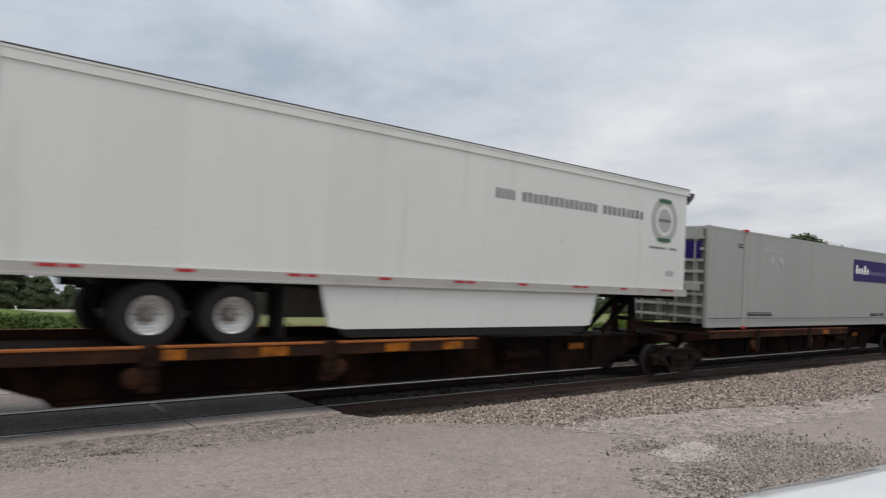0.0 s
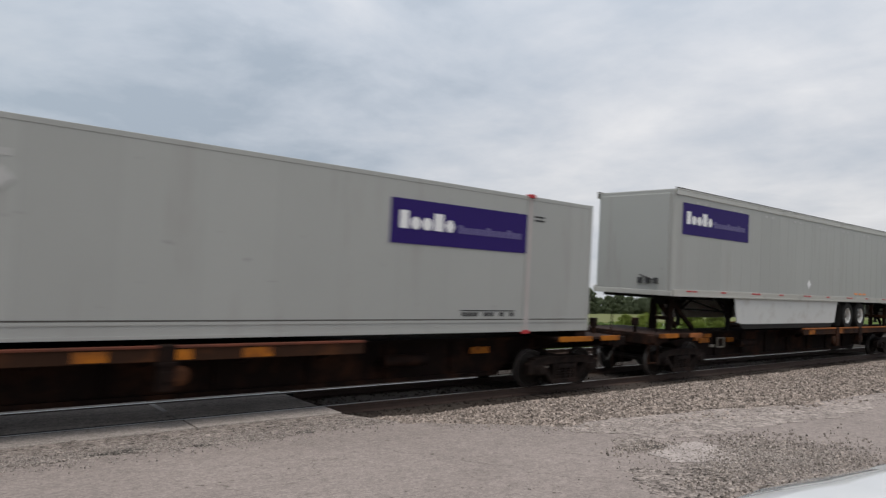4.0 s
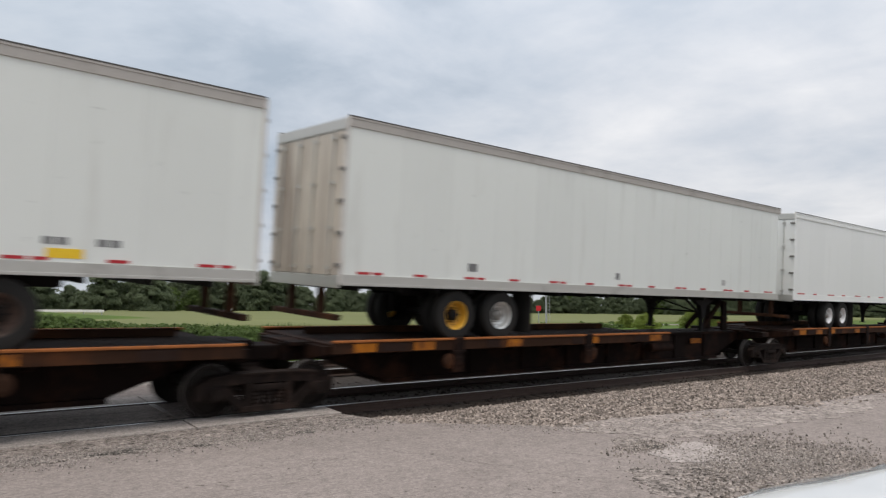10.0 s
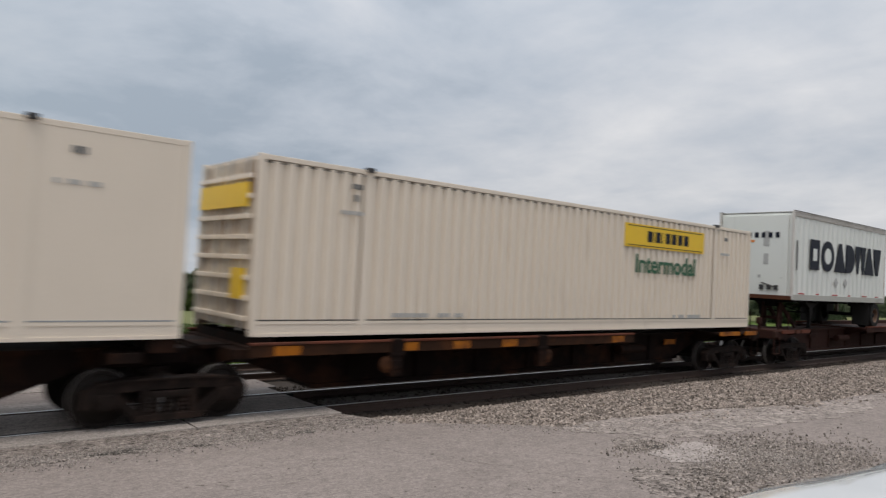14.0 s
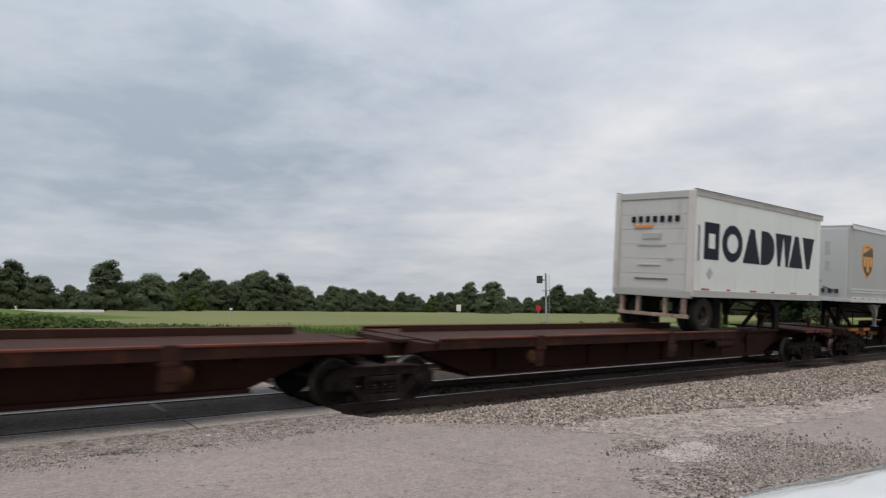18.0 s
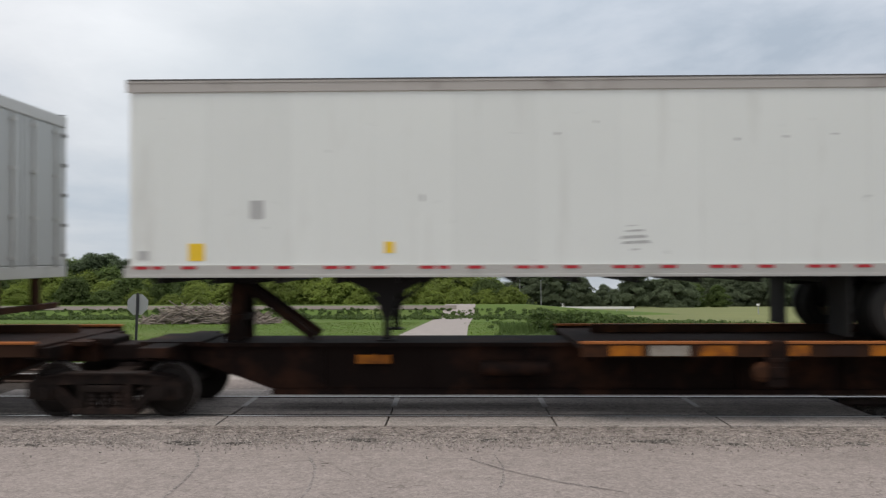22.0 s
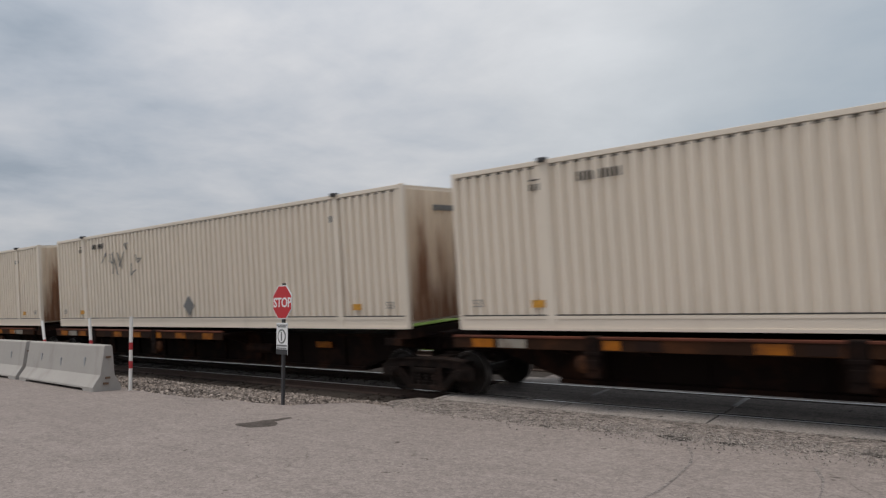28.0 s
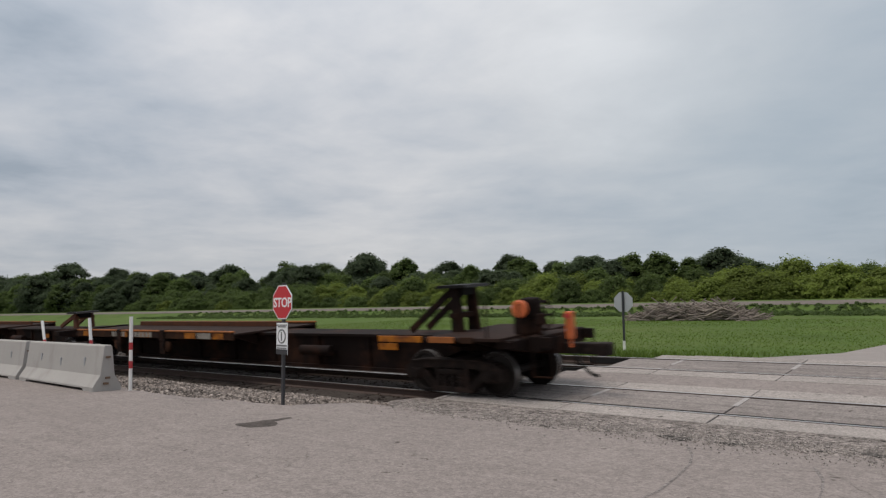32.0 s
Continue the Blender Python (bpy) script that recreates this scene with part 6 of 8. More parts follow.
# --- make-up of the train, from its head ---
def purple_logo(T, x0, x1, z0, z1, y, m="purple_panel"):
    lg = plate("logo_panel", T, x0, x1, z0, z1, y, m, "purple panel with plain white and lilac shapes", 0.010)
    w, h = x1 - x0, z1 - z0
    box_, gem = [(0, 0), (1, 0), (1, 1), (0, 1)], [(0.3, 0), (0.7, 0), (1, 0.5), (0.7, 1), (0.3, 1), (0, 0.5)]
    for u0, u1, v0, v1, sh in ((0.055, 0.110, 0.34, 0.74, box_), (0.124, 0.190, 0.33, 0.62, ELL), (0.200, 0.266, 0.33, 0.62, ELL), (0.278, 0.342, 0.34, 0.74, box_), (0.354, 0.422, 0.34, 0.62, gem)):
        plate("mark", lg, x0 + w * u0, x0 + w * u1, z0 + h * v0, z0 + h * v1, y - 0.010, "white_ink", "", 0.004, sh)
    for k in range(12):
        u = 0.45 + 0.041 * k
        plate("mark", lg, x0 + w * u, x0 + w * (u + 0.030), z0 + h * 0.34, z0 + h * (0.54 if k in (0, 5, 9) else 0.49), y - 0.010, "lilac_ink", "", 0.004)


def dash(T, x0, x1, z0, z1, y, m="grey_ink", k=9, seed=1):
    """Writing too small to read: a row of plain bars."""
    rnd = random.Random(seed)
    st = (x1 - x0) / k
    for i in range(k):
        if rnd.random() < 0.12:
            continue
        plate("writing_bar", T, x0 + i * st, x0 + (i + 0.78) * st, z0, z1, y, m, "", 0.004)


def word(T, x0, x1, z0, z1, y, heights, m="dark_ink"):
    """A word drawn as plain bars of uneven height."""
    st = (x1 - x0) / len(heights)
    for i, h in enumerate(heights):
        plate("writing_bar", T, x0 + i * st, x0 + (i + 0.5) * st, z0, z0 + (z1 - z0) * h, y, m, "", 0.004)


def diamond(T, x, z, r, y, m="pale_ink", label="diamond-shaped placard holder"):
    plate("placard", T, x - r, x + r, z - r, z + r, y, m, label, 0.008, [(0.5, 0), (1, 0.5), (0.5, 1), (0, 0.5)])


def build_train():
    UNIT = car_unit
    # first car: units under a white trailer and three grey containers
    UNIT(-0.3, 17.75, (0.4, 9.6), bogies=(-0.1, 17.55), hitches=((16.35, -1, False),))
    UNIT(17.75, 35.6, (18.6, 28.6), bogies=(35.35,), load="container")
    UNIT(35.6, 53.75, (36.5, 46.5), bogies=(53.5,), load="container")
    UNIT(53.75, 72.6, (54.6, 64.6), bogies=(70.4,), couplers=("R",), load="container")
    # second car: three purple-marked trailers
    UNIT(73.3, 91.7, (82.5, 90.9), bogies=(75.4, 91.5), couplers=("L",), hitches=((76.0, 1, False),))
    UNIT(91.7, 109.5, (100.6, 108.7), bogies=(109.3,), hitches=((93.6, 1, False),))
    UNIT(109.5, 128.2, (110.4, 119.6), bogies=(126.3,), couplers=("R",), hitches=((125.5, -1, False),))
    # third car: white trailers, then cream containers
    UNIT(129.0, 147.1, (138.3, 146.3), bogies=(130.9, 146.9), couplers=("L",), hitches=((131.5, 1, False),))
    UNIT(147.1, 164.8, (147.9, 158.2), bogies=(164.6,), hitches=((163.0, -1, False),))
    UNIT(164.8, 182.5, (165.7, 175.6), bogies=(182.3,), hitches=((180.6, -1, False),))
    UNIT(182.5, 199.9, (183.4, 193.4), bogies=(199.7,), load="container")
    UNIT(199.9, 218.0, (200.8, 211.0), bogies=(216.2,), couplers=("R",), load="container")
    # fourth car: red-brown, with three short trailers
    red = dict(body="car_red", deck_mat="", label="red-brown rusty spine car with long wheel platforms")
    UNIT(218.7, 238.6, (226.6, 237.7), bogies=(220.6, 238.4), couplers=("L",), hitches=((221.4, 1, False),), **red)
    UNIT(238.6, 257.1, (245.6, 256.3), bogies=(256.9,), hitches=((240.4, 1, False),), **red)
    UNIT(257.1, 277.0, (258.0, 269.4), bogies=(275.2,), couplers=("R",), hitches=((274.4, -1, False),), **red)
    # fifth car: silver, white and green-striped trailers
    UNIT(277.6, 296.3, (286.9, 295.5), bogies=(279.3, 296.4), couplers=("L",), hitches=((280.0, 1, False),))
    UNIT(296.3, 314.6, (303.6, 313.8), bogies=(314.5,), hitches=((298.2, 1, False),))
    UNIT(314.6, 333.7, (316.1, 325.0), bogies=(331.9,), couplers=("R",), hitches=((331.2, -1, False),))
    # last car: cream containers and two empty units
    UNIT(334.3, 352.3, (342.3, 351.2), bogies=(336.3, 352.2), couplers=("L",), load="container", marks=True)
    UNIT(352.3, 370.0, (353.2, 363.2), bogies=(369.8,), load="container")
    UNIT(370.0, 387.2, (370.8, 380.8), bogies=(387.0,), load="container")
    UNIT(387.2, 404.5, (388.2, 397.0), bogies=(404.4,), hitches=((402.9, -1, True),), marks="three")
    UNIT(404.5, 423.5, (405.6, 414.4), bogies=(421.2,), couplers=("R",), hitches=((420.75, -1, False),), marks=True, brake_end=True, label="empty grimy spine car with a brake wheel at its end")

    rnd = random.Random(21)
    # white long trailer with a round emblem
    T = trailer(1.15, 17.35, "L", "white_panel", label="white dry van trailer with round grey emblem on a spine car", skirt=(4.85, 12.4, 1.42, "white_panel"), rim="steel_rim", posts=0, roof_z=5.09, top="white_panel", axle=2.1)
    n = 16.2
    word(T, 8.85, 9.45, 4.10, 4.32, -1.30, (1, 0.95, 1, 0.9), "dark_ink")
    word(T, 9.65, 12.25, 4.10, 4.32, -1.30, (0.95, 1, 0.9) * 5, "dark_ink")
    word(T, 12.45, 14.15, 4.10, 4.32, -1.30, (0.95, 1, 0.9) * 3, "dark_ink")
    em = plate("emblem", T, 14.45, 15.65, 3.56, 4.76, -1.30, "pale_ink", "round grey and green emblem", 0.006, ELL)
    plate("emblem_core", em, 14.64, 15.46, 3.75, 4.57, -1.306, "white_panel", "", 0.003, ELL)
    plate("emblem_disc", em, 14.74, 15.36, 3.85, 4.47, -1.309, "pale_ink", "", 0.003, ELL)
    plate("emblem_bar", em, 14.76, 15.34, 4.12, 4.20, -1.312, "grey_ink", "", 0.003)
    plate("emblem_arc", em, 14.75, 15.35, 4.62, 4.72, -1.307, "green_ink", "", 0.003)
    plate("emblem_arc", em, 14.75, 15.35, 3.60, 3.70, -1.307, "green_ink", "", 0.003)
    dash(T, 14.4, 15.7, 3.40, 3.46, -1.30, "grey_ink", 10, 5)
    dash(T, 15.2, 15.6, 2.7, 2.85, -1.30, "pale_ink", 4, 6)
    f = Shape()
    f.prism([(16.15, 5.02), (16.55, 5.05), (16.45, 4.88), (16.22, 4.70)], 1, -1.28, -1.05)
    part("roof_fairing", f, "black_trim", T, "torn black flap at the nose")
    # three grey containers
    for i, (a, b) in enumerate(((18.65, 35.3), (36.6, 53.25), (54.35, 71.0))):
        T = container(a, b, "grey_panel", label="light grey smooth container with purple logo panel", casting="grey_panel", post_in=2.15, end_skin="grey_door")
        n = b - a
        purple_logo(T, 10.78, 14.48, 3.0, 3.84, -1.216)
        plate("writing_bar", T, 2.42, 4.0, 1.745, 1.765, -1.216, "dark_ink", "", 0.004)
        dash(T, 2.42, 4.1, 1.64, 1.72, -1.216, "dark_ink", 12, i)
        plate("writing_bar", T, n - 4.05, n - 2.5, 1.745, 1.765, -1.216, "dark_ink", "", 0.004)
        dash(T, n - 4.0, n - 2.5, 1.64, 1.72, -1.216, "dark_ink", 10, i + 5)
        for z_ in (3.72, 3.80):
            plate("writing_bar", T, 1.70, 2.02, z_, z_ + 0.035, -1.216, "dark_ink", "", 0.004)
        for z_ in (3.72, 3.80):
            plate("writing_bar", T, n - 2.0, n - 1.68, z_, z_ + 0.035, -1.216, "dark_ink", "", 0.004)
        dash(T, 3.4, 4.8, 3.70, 3.80, -1.216, "pale_ink", 9, i + 11)
        for dx in (4.0, 4.66):
            diamond(T, dx, 3.42, 0.17, -1.216, "pale_ink")
        if i == 1:
            plate("label", T, 4.53, 4.79, 3.36, 3.48, -1.222, "red_reflector", "small red band on the placard", 0.004)
        e = Shape()
        e.box(-0.095, -0.034, -1.05, 1.05, 3.86, 4.14)
        part("header_panel", e, "grey_panel", T, "pale panel over the doors")
        e = Shape()
        e.box(-0.105, -0.034, -1.0, -0.55, 2.36, 2.56, 0.01)
        part("label_board", e, "pale_ink", T, "small pale board on the door")
        for y_ in (-0.85, -0.3, 0.3, 0.85):
            e = Shape()
            e.tube((-0.112, y_, 1.42), (-0.112, y_, 4.18), 0.02, 6)
            part("lock_rod", e, "aluminium", T)
        e = Shape()
        e.box(-0.095, -0.034, -1.0, 1.0, 3.30, 3.80)
        part("logo_panel", e, "purple_panel", T, "purple panel on the doors")
    # three trailers with purple panels
    sk = "skirt_shaded"
    T = trailer(74.45, 91.2, "R", "grey_panel", "aluminium", "light grey van trailer with purple logo panel and skirts", roof_z=5.10, vents=True, skirt=(3.4, 11.1, 1.40, sk), posts=27, dirty_end="grey_panel", axle=3.35)
    purple_logo(T, 0.33, 4.04, 3.88, 4.75, -1.30)
    diamond(T, 8.5, 2.75, 0.15, -1.30, "white_ink")
    for k in range(3):
        plate("label", T, 12.6 + k * 0.42, 12.9 + k * 0.42, 2.46, 2.53, -1.30, "orange_label", "orange warning label")
    T = trailer(92.05, 108.5, "R", "grey_panel", "aluminium", "light grey van trailer with purple panel and sooty nose", roof_z=5.10, vents=True, skirt=(3.6, 11.15, 1.40, sk), posts=27, dirty_end="soot_panel", axle=1.85)
    purple_logo(T, 0.37, 4.1, 3.88, 4.74, -1.30)
    e = Shape()
    e.box(-0.062, -0.044, -0.15, 1.0, 4.36, 4.74)
    part("logo_panel", e, "faded_purple", T, "purple panel on the nose")
    for dx in (8.05, 8.45):
        diamond(T, dx, 2.62, 0.16, -1.30, "white_ink")
    T = trailer(110.35, 126.75, "L", "grey_panel_dirty", "aluminium", "weathered grey ribbed van trailer with purple panel", roof_z=5.10, vents=True, skirt=(5.35, 12.0, 1.40, sk), posts=0, corrug=27, dirty_end="grey_panel_dirty")
    purple_logo(T, 12.31, 16.05, 3.68, 4.54, -1.325, "faded_purple")
    for dx in (8.0, 8.58):
        diamond(T, dx, 2.63, 0.17, -1.325, "white_ink")
    e = Shape()
    e.box(-0.062, -0.036, -0.95, 0.95, 3.98, 4.62)
    part("logo_panel", e, "faded_purple", T, "faded purple panel on the doors")
    # three plain white trailers
    T = trailer(130.05, 146.45, "R", "white_panel", mark_up=True, label="plain white van trailer with red markers", rim="dark_rust_rim", marks=13, axle=3.45, roof_z=5.11, posts=27)
    dash(T, 0.25, 0.75, 2.78, 3.0, -1.30, "grey_ink", 3, 2)
    dash(T, 13.4, 14.4, 2.6, 2.7, -1.30, "grey_ink", 6, 2)
    plate("label", T, 13.45, 13.9, 2.42, 2.55, -1.30, "yellow_label", "yellow warning label")
    T = trailer(148.0, 164.5, "L", "white_panel", mark_up=True, label="white van trailer with weathered rear doors", rim=("yellow_rim", "steel_rim"), marks=13, nose="white_panel", dirty_end="tan_door", axle=2.75, roof_z=5.12, posts=27)
    stickers(T, 16.5, rnd, k=3, colours=("pale_ink", "grey_ink"))
    T = trailer(165.65, 182.05, "L", "white_clean", "white_clean", "clean bright white van trailer", rim="white_ink", marks=13, mark_up=True, bot="white_clean", axle=3.15, roof_z=5.12)
    # two cream containers
    T = container(183.7, 199.75, "cream_panel", "smooth cream container with yellow logo panel", 0, post_in=2.1, casting="cream_panel", end_skin="cream_rust")
    T2 = container(200.85, 217.15, "cream_panel", "cream corrugated container with yellow logo panel", 62, post_in=2.1, casting="cream_panel", end_skin="cream_rust")
    for i, (T, n) in enumerate(((T, 16.05), (T2, 16.3))):
        lx = (9.68, 9.78)[i]
        lg = plate("logo_panel", T, lx, lx + 3.75, 3.40, 3.99, -1.225, "yellow_label", "yellow panel with plain black bars", 0.010)
        for u0, u1 in ((0.26, 0.32), (0.335, 0.345), (0.36, 0.42), (0.435, 0.445), (0.48, 0.54), (0.56, 0.62), (0.64, 0.70), (0.72, 0.78)):
            plate("mark", lg, lx + 3.75 * u0, lx + 3.75 * u1, 3.56, 3.84, -1.235, "navy_ink", "", 0.004)
        for z in (3.44, 3.93):
            plate("mark", lg, lx + 0.1, lx + 3.65, z, z + 0.02, -1.235, "navy_ink", "", 0.003)
        lettering("lettering", "Intermodal", 0.475, "green_ink", T, pose(lx + 1.93, -1.226, 2.77), "green word on the side")
        dash(T, 2.75, 4.5, 1.62, 1.70, -1.225, "pale_ink", 16, i)
        dash(T, n - 4.2, n - 2.8, 1.58, 1.68, -1.225, "pale_ink", 10, i + 3)
        dash(T, 1.55, 2.15, 3.42, 3.49, -1.225, "pale_ink", 7, i + 4)
        dash(T, 1.75, 1.98, 3.88, 3.97, -1.225, "grey_ink", 3, i + 6)
        dash(T, 1.80, 1.92, 3.66, 3.78, -1.225, "grey_ink", 1, i + 6)
        dash(T, n - 1.8, n - 1.2, 3.42, 3.49, -1.225, "pale_ink", 7, i + 4)
        dash(T, n - 1.6, n - 1.4, 3.85, 3.95, -1.225, "grey_ink", 3, i + 6)
        for z0, z1, y0, y1 in ((3.4, 3.8, -1.0, 1.0), (1.9, 2.4, -1.0, -0.55)):
            e = Shape()
            e.box(-0.097, -0.045, y0, y1, z0, z1)
            part("logo_panel", e, "yellow_label", T, "yellow panel on the doors")
    # three short trailers with a row of big dark shapes
    for i, (a, b, rear) in enumerate(((219.95, 228.5, "R"), (238.85, 247.35, "R"), (267.05, 275.55, "L"))):
        T = trailer(a, b, rear, "white_panel", "tan_rail", "short white ribbed trailer with big navy shapes", rim="rusty_rim" if i < 2 else "dark_rust_rim", marks=6, mark_up=True, pup=True, corrug=21 if i < 2 else 0, roof_z=5.18, axle=0.75)
        y = -1.325 if i < 2 else -1.30
        o, g = ((1.3, 6.75), (1.3, 6.75), (0.55, 7.3))[i]
        half_disc = [(0, 0)] + [(0.35 + 0.65 * math.sin(a * math.pi / 10), 0.5 - 0.5 * math.cos(a * math.pi / 10)) for a in range(11)] + [(0, 1)]
        wedge, peak = [(0.36, 0), (0.64, 0), (1, 1), (0, 1)], [(0, 0), (1, 0), (0.62, 1), (0.38, 1)]
        for x0, w, z0, z1, sh, core in ((1.05, 0.72, 3.26, 4.32, None, 0.40), (1.92, 1.06, 3.24, 4.34, ELL, 0.52), (3.02, 0.96, 3.26, 4.32, peak, None), (4.02, 0.80, 3.26, 4.32, half_disc, None),
                                        (4.86, 0.52, 3.26, 4.32, wedge, None), (5.36, 0.52, 3.26, 4.32, wedge, None), (5.76, 0.92, 3.26, 4.32, peak, None), (6.62, 0.80, 3.26, 4.32, wedge, None)):
            a, b = o + (x0 - 1.05) * g / 6.37, o + (x0 + w - 1.05) * g / 6.37
            mk = plate("mark", T, a, b, z0, z1, y, "navy_ink", "big navy blue block shape", 0.008, sh)
            if core:
                q = (1 - core) / 2
                plate("mark_core", mk, a + (b - a) * q, b - (b - a) * q, z0 + (z1 - z0) * q, z1 - (z1 - z0) * q, y - 0.008, "white_panel", "", 0.003, sh)
        dash(T, 0.22, 0.34, 3.2, 4.2, y, "grey_ink", 1, i)
        for dx in (3.58, 4.44) if i < 2 else (0.9,):
            diamond(T, dx, 2.87, 0.18, y)
        for k in range(7):
            e = Shape()
            e.box(-0.062, -0.034, -0.86 + k * 0.24, -0.73 + k * 0.24, 4.28, 4.46)
            part("writing_bar", e, "navy_ink", T, "small dark shapes on the end")
        for y0, y1, z0, z1 in () if i < 2 else ((-0.3, 0.35, 3.80, 3.96), (-0.45, 0.5, 3.60, 3.63), (-0.7, -0.5, 3.2, 3.26), (-0.3, 0.45, 3.02, 3.05)):
            e = Shape()
            e.box(-0.05, -0.022, y0, y1, z0, z1)
            part("writing_bar", e, "pale_ink", T)
        e = Shape()
        e.box(-0.056, -0.034, 0.0, 0.62, 4.12, 4.20)
        part("writing_bar", e, "orange_label", T)
    # silver trailer with a shield
    T = trailer(278.4, 294.4, "R", "silver_panel", "bright_rail", "silver-grey van trailer with brown and gold shield", skirt=(4.2, 10.6, 1.36, "aluminium"), rim="dark_rim", marks=21, roof_z=5.14, mark_w=0.13, bot="bright_rail", nose_r=0.26, nose="nose_silver")
    sh = [(0, 1), (0.5, 1.06), (1, 1), (1, 0.42), (0.85, 0.2), (0.5, 0), (0.15, 0.2), (0, 0.42)]
    g = plate("shield", T, 0.98, 2.15, 3.10, 4.41, -1.30, "gold_ink", "brown and gold shield emblem", 0.008, sh)
    plate("shield_core", g, 1.05, 2.08, 3.19, 4.32, -1.308, "brown_ink", "", 0.004, sh)
    plate("shield_band", g, 1.05, 1.85, 4.08, 4.33, -1.312, "gold_ink", "", 0.003, [(0, 0), (0.5, 0.5), (1, 1), (0, 1)])
    for x0, x1, z0, z1 in ((1.1, 1.37, 3.60, 3.98), (1.43, 1.70, 3.38, 3.98), (1.76, 2.03, 3.60, 3.98)):
        plate("mark", g, x0, x1, z0, z1, -1.312, "gold_ink", "", 0.003)
    word(T, 12.35, 13.15, 3.66, 3.98, -1.30, (1, 1, 0.9, 1, 0.6))
    word(T, 13.40, 14.95, 3.66, 3.98, -1.30, (1, 0.95, 0.7, 0.7, 0.7, 0.95, 0.7, 0.7, 1, 0.7, 0.95))
    for z in (2.55, 2.66):
        plate("side_strip", T, 0.0, 16.0, z, z + 0.05, -1.30, "bright_rail", "bright moulding along the side", 0.012)
    diamond(T, 7.63, 3.08, 0.19, -1.30, "white_ink")
    diamond(T, 8.17, 3.08, 0.17, -1.30, "pale_ink")
    plate("label", T, 14.0, 14.4, 2.42, 2.52, -1.30, "orange_label", "orange warning label")
    # white trailer with yellow stickers
    T = trailer(296.85, 312.5, "R", "white_panel", label="scuffed white van trailer with yellow stickers", rim=("dark_rust_rim", "tan_rim"), marks=22, dirty_end="grey_panel", roof_z=5.12, nose="drip_panel", mark_w=0.24, posts=27, axle=2.85)
    for x0, x1, z0, z1, m in ((0.92, 1.16, 2.43, 2.69, 0), (3.86, 4.00, 2.54, 2.71, 0), (0.16, 0.32, 2.45, 2.58, 1), (11.55, 11.69, 2.54, 2.70, 0), (12.08, 12.32, 2.43, 2.51, 0), (12.72, 12.96, 2.43, 2.51, 0), (11.88, 12.0, 2.43, 2.52, 1), (12.45, 12.57, 2.43, 2.52, 1), (14.95, 15.05, 2.60, 2.66, 1)):
        plate("sticker", T, x0, x1, z0, z1, -1.30, "pale_ink" if m else "yellow_label", "grey worn sticker" if m else "yellow warning sticker")
    plate("sticker", T, 1.85, 2.05, 3.06, 3.33, -1.30, "pale_ink", "grey worn sticker")
    for x0, z0, x1, z1 in ((7.35, 2.74, 7.75, 2.78), (7.38, 2.66, 7.80, 2.70), (7.42, 2.84, 7.70, 2.86), (7.50, 2.56, 7.62, 2.58), (7.46, 2.92, 7.58, 2.93)):
        plate("scuff_mark", T, x0, x1, z0, z1 + 0.02, -1.30, "pale_ink", "rubbed-off grey placard trace", 0.003, [(0, 0), (1, 0.3), (0.9, 1), (0.1, 0.7)])
    for x0, z0, w_, h_ in ((5.75, 4.30, 0.10, 0.03), (6.35, 4.28, 0.12, 0.05), (9.05, 4.18, 0.06, 0.05), (9.75, 4.22, 0.13, 0.04), (10.45, 4.26, 0.10, 0.03), (12.85, 4.12, 0.10, 0.24), (6.95, 4.45, 0.07, 0.05), (4.4, 3.3, 0.05, 0.12)):
        plate("scuff_mark", T, x0, x0 + w_, z0, z0 + h_, -1.30, "pale_ink", "grey scuff", 0.002, ELL)
    # white trailer with a green stripe
    T = trailer(316.75, 332.75, "L", "white_panel", label="white van trailer with one dark green stripe", rim=("tan_rim", "dark_rust_rim"), tan_corner=True, nose_r=0.03, marks=12, mark_w=0.19, posts=36, dirty_end="white_panel", roof_z=5.13)
    plate("stripe", T, 0.0, 15.95, 3.44, 3.58, -1.30, "green_ink", "dark green stripe", 0.005)
    for x0 in (2.24, 12.5):
        for k, w_ in enumerate(("LIFT", "HERE")):
            lettering("lettering", w_, 0.13, "dark_ink", T, pose(x0 - 0.25 + 0.5 * k, -1.304, 2.65))
    for k, ch in enumerate("53"):
        lettering("figure", ch, 0.17, "grey_ink", T, pose(15.35 + 0.14 * k, -1.304, 2.60))
    diamond(T, 8.3, 2.80, 0.18, -1.30)
    for y0, y1, z0, z1, m in ((0.22, 0.55, 2.55, 2.85, "black_trim"), (0.45, 0.58, 2.85, 2.98, "black_trim"), (-1.08, -0.92, 3.0, 3.25, "pale_ink"), (-1.0, -0.86, 2.75, 2.95, "grey_ink"), (-0.75, -0.5, 2.4, 2.7, "pale_ink"), (0.05, 0.55, 4.70, 4.78, "grey_ink"), (0.1, 0.3, 3.5, 3.6, "pale_ink"), (0.55, 0.62, 3.55, 3.75, "pale_ink")):
        e = Shape()
        e.box(16.0, 16.06, y0, y1, z0, z1, 0.004)
        part("nose_plate", e, m, T, "small plate or stain on the nose")
